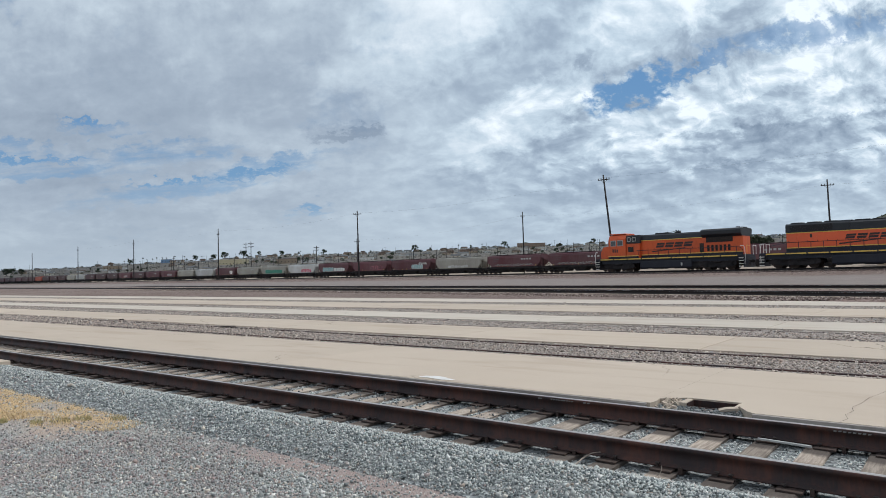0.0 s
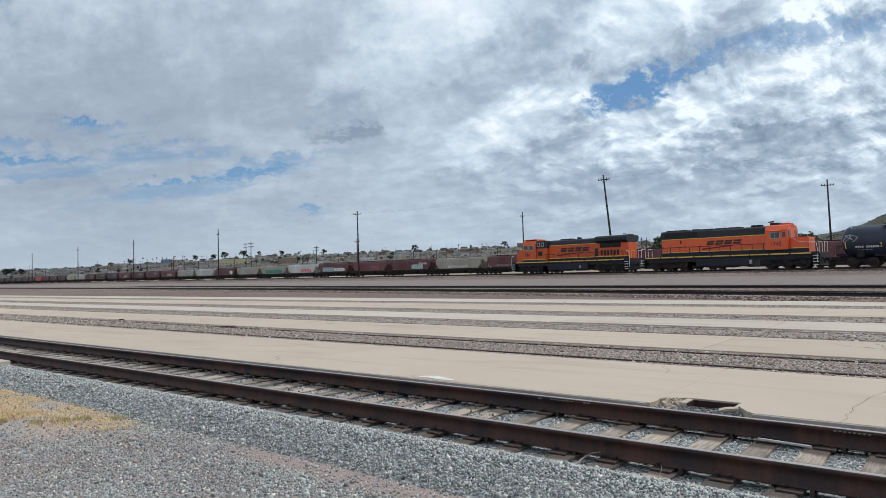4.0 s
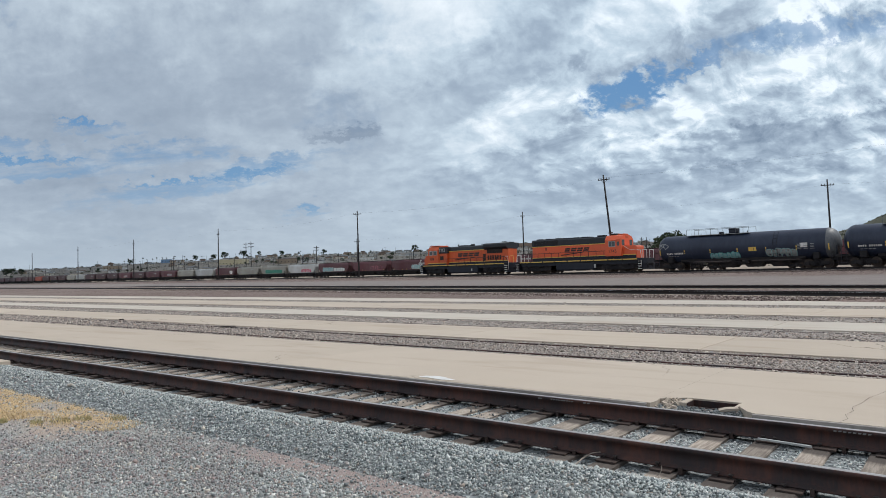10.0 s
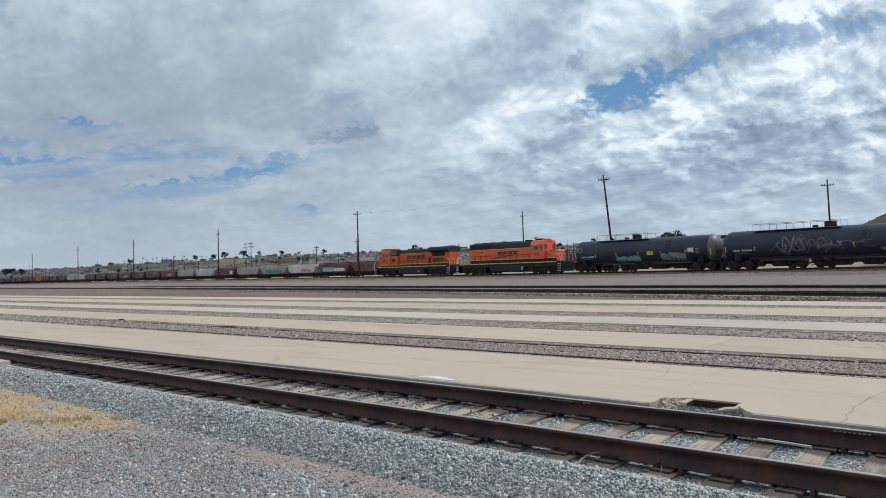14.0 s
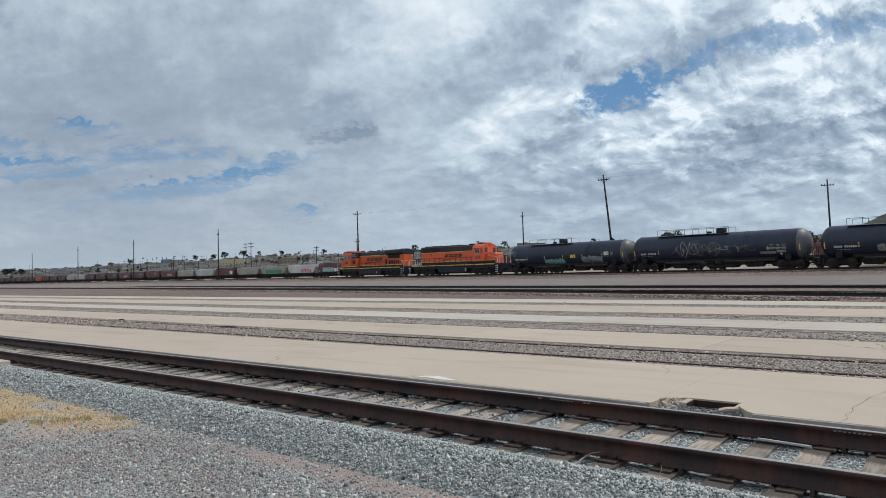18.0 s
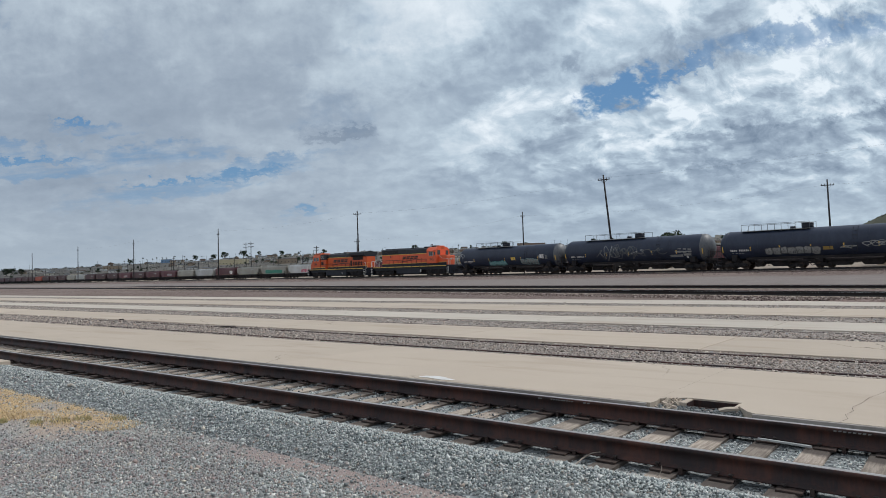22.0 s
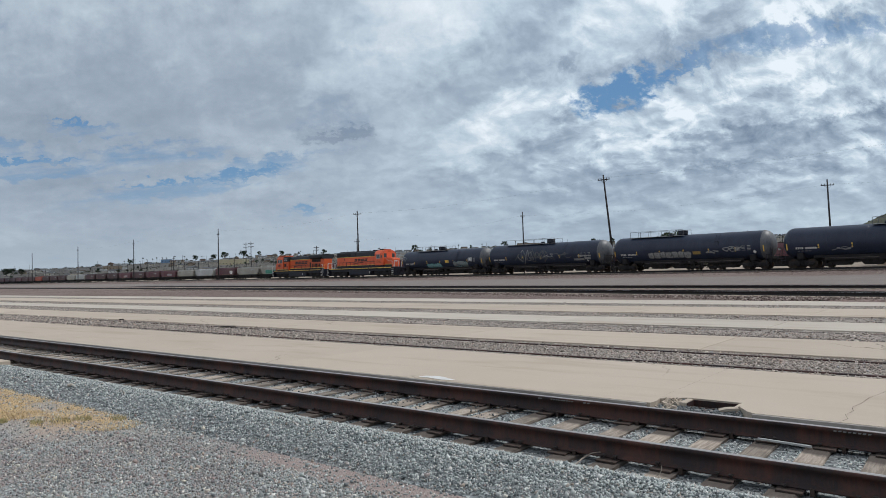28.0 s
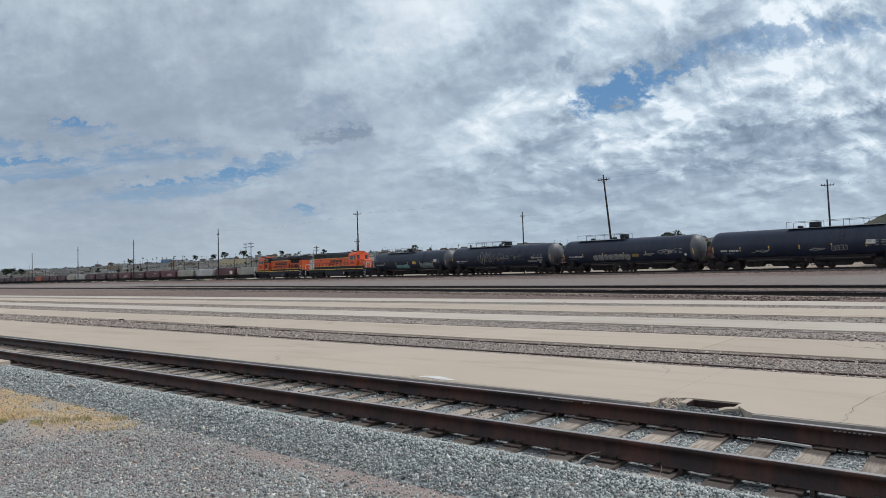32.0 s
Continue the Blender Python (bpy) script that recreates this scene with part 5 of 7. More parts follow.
def tag_scrawl(owner, x0, x1, z0, z1, surf, mat, seed, w=0.05, n=26):
    rng = random.Random(seed)
    bm = bmesh.new()
    pts = []
    for i in range(n):
        f = i / (n - 1)
        x = x0 + (x1 - x0) * f + 0.35 * math.sin(i * 2.4 + seed)
        z = (z0 + z1) / 2 + (z1 - z0) / 2 * math.sin(i * 1.7 + seed * 1.3) * rng.uniform(0.3, 1.0)
        pts.append((x, z))
    fine = []
    for a, b, c, d in zip(pts, pts[1:], pts[2:], pts[3:]):
        for k in range(5):
            t = k / 5
            fine.append(tuple(0.5 * (2 * b[q] + (c[q] - a[q]) * t + (2 * a[q] - 5 * b[q] + 4 * c[q] - d[q]) * t * t + (3 * b[q] - a[q] - 3 * c[q] + d[q]) * t ** 3) for q in (0, 1)))
    ribbon(bm, fine, w, surf)
    part("graffiti", bm, mat, owner, "thin scrawled spray-paint line")


def text_bars(owner, x0, x1, z, h, surf, mat, seed, n=8, gap=(4,), name="lettering"):
    """Rows of small bars in the size and colour of stencilled marks."""
    rng = random.Random(seed)
    bm = bmesh.new()
    w = (x1 - x0) / n
    for i in range(n):
        if i in gap:
            continue
        strip_on(bm, x0 + w * i + w * 0.18, x0 + w * (i + 1) - w * 0.18, z, z + h * rng.uniform(0.85, 1.0), surf)
    part(name, bm, mat, owner)


def wordmark(owner, x0, x1, z, h, surf):
    """The maker's mark reduced to slanted blocks over a long wedge."""
    n, w = 4, (x1 - x0) / 4
    sl = h * 0.35
    for i in range(n):
        a, b = x0 + w * i + 0.05, x0 + w * (i + 1) - 0.10
        for (p, q, r, s) in ((0.0, 1.0, 0.56, 1.0), (0.0, 0.97, 0.0, 0.47)):
            xa, xb = a + (b - a) * p, a + (b - a) * q
            za, zb = z + h * r, z + h * s
            bm = bmesh.new()
            bm.faces.new([bm.verts.new(v) for v in ((xa + sl * r, surf(za), za), (xb + sl * r, surf(za), za), (xb + sl * s, surf(zb), zb), (xa + sl * s, surf(zb), zb))])
            part("mark_block", bm, BROWN_LETTER, owner)
    bm = bmesh.new()
    bm.faces.new([bm.verts.new(v) for v in ((x0 - 0.5, surf(z), z - 0.38), (x1 - 0.9, surf(z), z - 0.10), (x1 - 0.9, surf(z), z - 0.18), (x0 - 0.5, surf(z), z - 0.52))])
    part("mark_wedge", bm, BROWN_LETTER, owner, "dark brown wedge under slanted blocks")


def number(owner, text, x, y, z, size, mat, rz=0.0):
    cu = bpy.data.curves.new("fleet_number", 'FONT')
    cu.body, cu.size, cu.extrude, cu.align_x = text, size, 0.004, 'CENTER'
    cu.materials.append(mat)
    ob = new("fleet_number", cu)
    ob.parent = owner
    ob.matrix_basis = pose(x, y, z, 90, 0, rz)
    return ob


def handrail(owner, pts, mat, r=0.022, posts=(), z0=1.5, label=""):
    bm = bmesh.new()
    rod(bm, pts, r)
    for x, y, z in posts:
        tube(bm, (x, y, z0), (x, y, z), r, r, 5)
    part("handrail", bm, mat, owner, label)


def ladder(owner, x0, x1, y, mat, steps=4, ztop=1.5):
    bm = bmesh.new()
    for k in range(steps):
        z = 0.32 + (ztop - 0.32) * k / steps
        box(bm, x0, x1, y - 0.03, y + 0.25, z, z + 0.035)
        be = bmesh.new()
        box(be, x0, x1, y - 0.05, y - 0.031, z - 0.02, z + 0.06)
        part("step_edge", be, WHITE, owner)
    box(bm, x0 - 0.03, x0, y - 0.02, y + 0.25, 0.28, ztop)
    box(bm, x1, x1 + 0.03, y - 0.02, y + 0.25, 0.28, ztop)
    part("ladder", bm, BLACK, owner, "black step ladder with white step edges")


def loco_common(o, half, tank0, tank1, yellow_z=1.50):
    """Frame, sills, fuel tank and pilots shared by both engines. Front pilots at -half and half."""
    bm = bmesh.new()
    box(bm, -half + 0.5, half - 0.5, -1.5, 1.5, 1.36, 1.62, 0.03)
    box(bm, -half + 1.2, half - 1.2, -1.25, 1.25, 0.98, 1.36)
    part("frame", bm, BLACK, o)
    bm = bmesh.new()
    box(bm, tank0 - 0.15, tank1 + 0.15, -1.42, 1.42, 0.30, 1.30, 0.16)
    part("fuel_tank", bm, BLACK, o)
    bm = bmesh.new()
    tube(bm, (tank0 + 0.3, -1.30, 1.32), (tank1 - 0.3, -1.30, 1.32), 0.13, 0.13, 12)
    part("air_reservoir", bm, BLACK, o)
    for s in (-1, 1):
        bm = bmesh.new()
        e = s * half
        side_prism(bm, [(e - 0.62 * s, 0.30), (e - 0.52 * s, 1.36), (e - 0.40 * s, 1.36), (e - 0.44 * s, 0.25)], -1.40, 1.40)
        part("pilot", bm, BLACK, o, "black snow-plough pilot")
        coupler(o, e, s)
        ladder(o, e - 1.02 * s if s > 0 else e + 0.50, e - 0.50 * s if s > 0 else e + 1.02, -1.50, PALEFRAME)
        ladder(o, e - 1.02 * s if s > 0 else e + 0.50, e - 0.50 * s if s > 0 else e + 1.02, 1.25, PALEFRAME)
        for k in (-0.8, -0.45, 0.45, 0.8):
            bm = bmesh.new()
            rod(bm, [(e - 0.45 * s, k, 1.1), (e - 0.2 * s, k, 0.8), (e - 0.25 * s, k, 0.45)], 0.03)
            part("air_hose", bm, UNDER, o)
    bm = bmesh.new()
    n = 9
    L = 2 * half - 2.2
    for i in range(n):
        a = -half + 1.1 + L * i / n
        box(bm, a + 0.06, a + L / n - 0.10, -1.512, -1.503, yellow_z - 0.06, yellow_z + 0.06)
    part("reflective_stripe", bm, YELLOW, o, "broken yellow reflective stripe along the sill")


def loco_widecab():
    """Four-axle wide-cab engine, cab at its -x end."""
    o = thing("wide_cab_locomotive", "orange and black wide-cab diesel locomotive leading the moving train", "locomotive")
    half = 9.95
    loco_common(o, half, -3.1, 3.3)
    bogie(o, -6.35, (-7.70, -5.00), LOCO_WHEEL, 0.508, True, True)
    bogie(o, 6.35, (5.00, 7.70), LOCO_WHEEL, 0.508, True, True)
    # nose and cab
    bm = bmesh.new()
    side_prism(bm, [(-9.05, 1.62), (-9.05, 2.45), (-8.65, 3.08), (-7.55, 3.22), (-7.55, 1.62)], -1.05, 1.05)
    bmesh.ops.bevel(bm, geom=bm.edges[:], offset=0.07, segments=2, affect='EDGES')
    part("nose", bm, ORANGE_OLD, o)
    bm = bmesh.new()
    prism(bm, [(-1.50, 1.62), (-1.50, 3.95), (-1.20, 4.42), (-0.5, 4.56), (0.5, 4.56), (1.20, 4.42), (1.50, 3.95), (1.50, 1.62)], -7.54, -5.1)
    part("cab", bm, ORANGE_OLD, o)
    for x0, x1, lab in ((-7.25, -6.45, ""), (-6.30, -5.45, "")):
        bm = bmesh.new()
        box(bm, x0, x1, -1.535, -1.49, 3.12, 3.82, 0.02)
        w = part("cab_window", bm, PALEFRAME, o)
        bm = bmesh.new()
        box(bm, x0 + 0.07, x1 - 0.07, -1.545, -1.50, 3.19, 3.75)
        part("pane", bm, GLASS, w)
    bm = bmesh.new()
    for y0, y1 in ((-1.15, -0.1), (0.1, 1.15)):
        box(bm, -7.565, -7.52, y0, y1, 3.25, 3.95)
    part("windshield", bm, GLASS, o)
    bm = bmesh.new()
    box(bm, -7.6, -5.4, -1.1, 1.1, 4.56, 4.66, 0.04)
    part("cab_roof_unit", bm, ORANGE_OLD, o)
    # equipment cabinet behind the cab
    bm = bmesh.new()
    box(bm, -5.1, -3.25, -1.35, 1.35, 1.62, 4.30, 0.05)
    part("electrical_cabinet", bm, ORANGE_OLD, o)
    bm = bmesh.new()
    box(bm, -5.06, -3.20, -1.42, 1.42, 3.35, 4.36, 0.06)
    part("cabinet_top", bm, GREENBLACK, o, "dark painted upper cabinet")
    for x in (-4.92, -4.22):
        bm = bmesh.new()
        for a, b, c, d in ((0, 0.5, 0, 0.07), (0, 0.5, 0.45, 0.52), (0, 0.07, 0, 0.52), (0.43, 0.5, 0, 0.52)):
            box(bm, x + a, x + b, -1.45, -1.41, 3.60 + c, 3.60 + d)
        part("vent_frame", bm, PALEFRAME, o, "pale grey vent frame")
    bm = bmesh.new()
    box(bm, -4.85, -4.10, -1.375, -1.34, 2.35, 2.95)
    part("vent", bm, GRILLE, o)
    # long hood
    bm = bmesh.new()
    box(bm, -3.25, 9.20, -0.98, 0.98, 1.62, 3.62, 0.05)
    part("hood", bm, ORANGE_OLD, o)
    bm = bmesh.new()
    prism(bm, [(-0.99, 3.60), (-1.02, 3.66), (-0.95, 4.18), (-0.72, 4.34), (0.72, 4.34), (0.95, 4.18), (1.02, 3.66), (0.99, 3.60)], -3.25, 4.9)
    part("hood_roof", bm, GREENBLACK, o)
    bm = bmesh.new()
    prism(bm, [(-1.05, 3.62), (-1.45, 3.92), (-1.47, 4.30), (-1.30, 4.46), (1.30, 4.46), (1.47, 4.30), (1.45, 3.95), (1.05, 3.62)], 4.6, 9.20)
    part("radiator_housing", bm, GREENBLACK, o)
    bm = bmesh.new()
    for k in range(22):
        x = 4.75 + k * 0.20
        box(bm, x, x + 0.11, -1.2, 1.2, 4.465, 4.52)
    part("radiator_slats", bm, PALEFRAME, o, "weathered pale radiator slats")
    bm = bmesh.new()
    box(bm, 5.05, 8.1, -1.02, -0.97, 3.05, 3.62)
    part("intake_grille", bm, GRILLE, o, "dark intake grille")
    for k in range(12):
        bm = bmesh.new()
        box(bm, 5.05, 8.1, -1.04, -1.015, 3.07 + k * 0.046, 3.09 + k * 0.046)
        part("louver", bm, STEEL_DARK, o)
    for k in range(6):
        bm = bmesh.new()
        box(bm, 5.15 + k * 0.48, 5.42 + k * 0.48, -1.02, -0.97, 2.10, 2.75)
        part("vent", bm, GRILLE, o, "tall dark vent slot")
    bm = bmesh.new()
    box(bm, 4.25, 4.75, -1.01, -0.97, 1.95, 3.0)
    part("access_door", bm, STEEL_DARK, o)
    for k in range(9):
        x = -3.1 + k * 0.80
        bm = bmesh.new()
        box(bm, x, x + 0.70, -1.0, -0.975, 1.75, 3.45, 0.008)
        d = part("hood_door", bm, ORANGE_OLD, o)
        bm = bmesh.new()
        box(bm, x + 0.06, x + 0.10, -1.015, -0.995, 2.5, 2.65)
        part("latch", bm, STEEL_DARK, d)
    for z, h in ((3.61, 0.08), (1.90, 0.09)):
        bm = bmesh.new()
        box(bm, -3.24, 9.19 if z < 3 else 4.6, -1.03 if z > 3 else -1.012, -0.985, z, z + h)
        part("stripe", bm, YELLOW, o, "yellow trim stripe")
    bm = bmesh.new()
    box(bm, -7.6, -3.3, -1.53, -1.502, 1.83, 1.92)
    part("stripe", bm, YELLOW, o)
    bm = bmesh.new()
    box(bm, -3.24, 9.19, -1.006, -0.982, 1.62, 1.88)
    part("lower_band", bm, BLACK, o)
    bm = bmesh.new()
    box(bm, -7.6, -3.3, -1.522, -1.498, 1.62, 1.82)
    part("lower_band", bm, BLACK, o)
    bm = bmesh.new()
    tube(bm, (1.2, 0, 4.3), (1.2, 0, 4.62), 0.32, 0.28, 14)
    part("exhaust", bm, GREENBLACK, o)
    bm = bmesh.new()
    box(bm, -1.6, 0.2, -0.5, 0.5, 4.34, 4.50, 0.05)
    part("roof_box", bm, GREENBLACK, o)
    bm = bmesh.new()
    box(bm, 8.4, 9.1, -0.55, 0.55, 4.46, 4.60, 0.05)
    rod(bm, [(8.5, -0.9, 4.44), (8.5, -0.9, 4.66), (8.9, -0.9, 4.60)], 0.03)
    part("horn_mount", bm, GREENBLACK, o)
    wordmark(o, -1.3, 3.4, 2.74, 0.54, lambda z: -1.018)
    text_bars(o, -7.05, -6.15, 2.35, 0.42, lambda z: -1.513, BROWN_LETTER, 2, 3, ())
    posts = [(x, -1.46, 2.48) for x in np.linspace(-3.4, 8.7, 10)]
    handrail(o, [(-3.6, -1.46, 2.48), (8.9, -1.46, 2.48), (9.3, -1.46, 2.2), (9.55, -1.46, 1.4)], BLACK, 0.032, posts, 1.6)
    handrail(o, [(9.55, -1.46, 0.6), (9.62, -1.46, 1.7), (9.5, -1.46, 2.5), (9.1, -1.46, 2.55)], WHITE, 0.036, (), 1.6, "white end grab iron")
    handrail(o, [(9.7, -1.2, 1.6), (9.7, -1.2, 2.55), (9.7, -0.4, 2.55), (9.7, -0.4, 1.6)], YELLOW, 0.025)
    handrail(o, [(9.7, 1.2, 1.6), (9.7, 1.2, 2.55), (9.7, 0.4, 2.55), (9.7, 0.4, 1.6)], WHITE, 0.034)
    handrail(o, [(-9.55, -1.46, 0.6), (-9.62, -1.46, 1.7), (-9.5, -1.46, 2.45), (-9.15, -1.46, 2.4)], WHITE, 0.036)
    handrail(o, [(-9.7, 1.2, 1.6), (-9.7, 1.2, 2.45), (-9.7, 0.3, 2.45), (-9.7, 0.3, 1.6)], WHITE, 0.025)
    for k in (-0.2, 0.2):
        bm = bmesh.new()
        tube(bm, (-9.10, k, 2.15), (-9.03, k, 2.15), 0.11, 0.11, 12)
        part("headlight", bm, PALEFRAME, o)
    bm = bmesh.new()
    box(bm, 2.1, 2.3, -1.47, -1.42, 0.55, 0.9, 0.03)
    part("gauge", bm, PALEFRAME, o)
    return o


def loco_sixaxle():
    """Six-axle standard-cab engine, cab at its +x end."""
    o = thing("six_axle_locomotive", "orange and black six-axle diesel locomotive, second in the train", "locomotive")
    half = 10.45
    loco_common(o, half, -2.9, 2.9)
    bogie(o, -6.6, (-8.35, -6.65, -4.90), LOCO_WHEEL, 0.508, True, True)
    bogie(o, 6.6, (4.90, 6.65, 8.35), LOCO_WHEEL, 0.508, True, True)
    bm = bmesh.new()
    box(bm, -7.35, 4.8, -0.98, 0.98, 1.62, 3.62, 0.04)
    part("hood", bm, ORANGE, o)
    bm = bmesh.new()
    prism(bm, [(-1.0, 3.60), (-1.06, 3.64), (-1.06, 4.32), (-0.9, 4.50), (0.9, 4.50), (1.06, 4.32), (1.06, 3.64), (1.0, 3.60)], -7.38, -1.4)
    part("radiator_housing", bm, GREENBLACK, o)
    bm = bmesh.new()
    prism(bm, [(-1.0, 3.60), (-1.02, 3.64), (-1.0, 4.30), (-0.8, 4.46), (0.8, 4.46), (1.0, 4.30), (1.02, 3.64), (1.0, 3.60)], -1.4, 4.78)
    part("hood_roof", bm, GREENBLACK, o)
    for k in range(3):
        bm = bmesh.new()
        x = -6.5 + k * 1.6
        tube(bm, (x, 0, 4.49), (x, 0, 4.64), 0.72, 0.66, 24)
        tube(bm, (x, 0, 4.64), (x, 0, 4.66), 0.50, 0.12, 24)
        part("radiator_fan", bm, GREENBLACK, o)
    for k in range(3):
        bm = bmesh.new()
        x = -1.9 + k * 1.5
        box(bm, x - 0.66, x + 0.66, -0.62, 0.62, 4.46, 4.60, 0.05)
        part("dynamic_brake_hatch", bm, GREENBLACK, o)
    bm = bmesh.new()
    box(bm, 2.9, 4.0, -0.35, 0.35, 4.46, 4.68, 0.05)
    part("exhaust", bm, UNDER, o)
    bm = bmesh.new()
    box(bm, -6.95, -2.9, -1.075, -1.055, 3.72, 4.34)
    part("radiator_screen", bm, GRILLE, o)
    for k in range(9):
        bm = bmesh.new()
        box(bm, -6.95, -2.9, -1.09, -1.07, 3.74 + k * 0.068, 3.76 + k * 0.068)
        part("louver", bm, BLACK, o)
    for k in range(13):
        x = -7.2 + k * 0.92
        bm = bmesh.new()
        box(bm, x, x + 0.86, -1.0, -0.975, 2.12, 3.45, 0.008)
        d = part("hood_door", bm, ORANGE, o)
        bm = bmesh.new()
        box(bm, x + 0.06, x + 0.10, -1.012, -0.995, 2.62, 2.78)
        part("latch", bm, STEEL_DARK, d)
    bm = bmesh.new()
    box(bm, -7.35, 4.8, -1.015, -0.985, 3.53, 3.61)
    part("stripe", bm, YELLOW, o, "yellow trim stripe")
    bm = bmesh.new()
    box(bm, -7.35, 8.9, -1.012, -0.982, 1.62, 2.02)
    part("lower_band", bm, BLACK, o, "black lower band")
    bm = bmesh.new()
    box(bm, -7.35, 8.9, -1.018, -0.982, 2.03, 2.11)
    part("stripe", bm, YELLOW, o)
    # cab
    bm = bmesh.new()
    prism(bm, [(-1.48, 1.95), (-1.48, 4.0), (-1.15, 4.42), (-0.5, 4.55), (0.5, 4.55), (1.15, 4.38), (1.48, 4.0), (1.48, 1.95)], 4.8, 7.05)
    part("cab", bm, ORANGE, o)
    bm = bmesh.new()
    box(bm, 5.32, 6.30, -1.52, -1.47, 3.08, 3.78, 0.02)
    w = part("cab_window", bm, PALEFRAME, o)
    for k in range(2):
        bm = bmesh.new()
        box(bm, 5.38 + k * 0.45, 5.79 + k * 0.45, -1.53, -1.48, 3.14, 3.72)
        part("pane", bm, GLASS, w)
    bm = bmesh.new()
    for y0, y1 in ((-1.2, -0.6), (0.6, 1.2)):
        box(bm, 7.02, 7.07, y0, y1, 3.25, 3.95)
    part("windshield", bm, GLASS, o)
    bm = bmesh.new()
    box(bm, 6.1, 7.0, -0.5, 0.5, 4.53, 4.70, 0.06)
    box(bm, 7.0, 7.06, -0.35, 0.35, 4.15, 4.45)
    part("number_board", bm, ORANGE_OLD, o)
    bm = bmesh.new()
    box(bm, 4.95, 5.85, -0.5, 0.5, 4.53, 4.78, 0.06)
    part("air_conditioner", bm, STEEL_DARK, o)
    bm = bmesh.new()
    rod(bm, [(5.2, -0.8, 4.5), (5.2, -0.8, 4.85)], 0.03)
    tube(bm, (4.9, -0.8, 4.85), (5.5, -0.8, 4.88), 0.05, 0.09, 8)
    part("horn", bm, STEEL_DARK, o)
    # short nose
    bm = bmesh.new()
    side_prism(bm, [(7.05, 1.62), (7.05, 3.22), (8.75, 3.16), (8.9, 3.04), (8.9, 1.62)], -0.90, 0.90)
    bmesh.ops.bevel(bm, geom=bm.edges[:], offset=0.05, segments=2, affect='EDGES')
    part("nose", bm, ORANGE, o)
    bm = bmesh.new()
    tube(bm, (8.85, 0, 2.55), (8.94, 0, 2.55), 0.15, 0.15, 12)
    part("headlight", bm, PALEFRAME, o)
    wordmark(o, -1.9, 2.1, 2.76, 0.46, lambda z: -1.018)
    number(o, "1745", 5.86, -1.49, 2.34, 0.60, BROWN_LETTER)
    bm = bmesh.new()
    prism(bm, [(-1.50, 3.92), (-1.66, 3.86), (-1.66, 3.90), (-1.50, 3.98)], 5.2, 6.45)
    part("sun_shade", bm, ORANGE, o)
    bm = bmesh.new()
    box(bm, 4.795, 4.86, -1.47, -1.0, 2.05, 3.9)
    part("cab_bulkhead", bm, ORANGE_OLD, o)
    bm = bmesh.new()
    box(bm, 6.42, 6.96, -1.495, -1.47, 2.08, 3.86, 0.01)
    d = part("cab_door", bm, ORANGE, o)
    bm = bmesh.new()
    box(bm, 6.52, 6.86, -1.503, -1.49, 3.2, 3.7)
    part("pane", bm, GLASS, d)
    bm = bmesh.new()
    box(bm, -5.05, -4.85, -1.02, -0.99, 3.05, 3.4)
    part("latch_box", bm, BROWN_LETTER, o)
    posts = [(x, -1.46, 2.62) for x in np.linspace(-7.2, 4.6, 11)]
    handrail(o, [(-8.9, -1.46, 2.3), (-7.1, -1.46, 2.62), (4.75, -1.46, 2.62)], BLACK, 0.032, posts, 1.6)
    for s in (-1, 1):
        handrail(o, [(s * 9.8, -1.46, 0.6), (s * 9.88, -1.46, 1.7), (s * 9.75, -1.46, 2.55), (s * 9.3, -1.46, 2.6)], WHITE, 0.036, (), 1.6, "white end grab iron")
        for q in (-1, 1):
            handrail(o, [(s * 9.95, q * 1.25, 1.6), (s * 9.95, q * 1.25, 2.6), (s * 9.95, q * 0.35, 2.6), (s * 9.95, q * 0.35, 1.6)], WHITE, 0.034)
    handrail(o, [(7.1, -0.98, 3.2), (8.0, -1.1, 2.7), (9.4, -1.3, 2.55)], WHITE, 0.02)
    bm = bmesh.new()
    box(bm, 3.05, 3.35, -1.48, -1.38, 0.55, 1.0, 0.04)
    part("sand_pipe", bm, PALEFRAME, o)
    return o


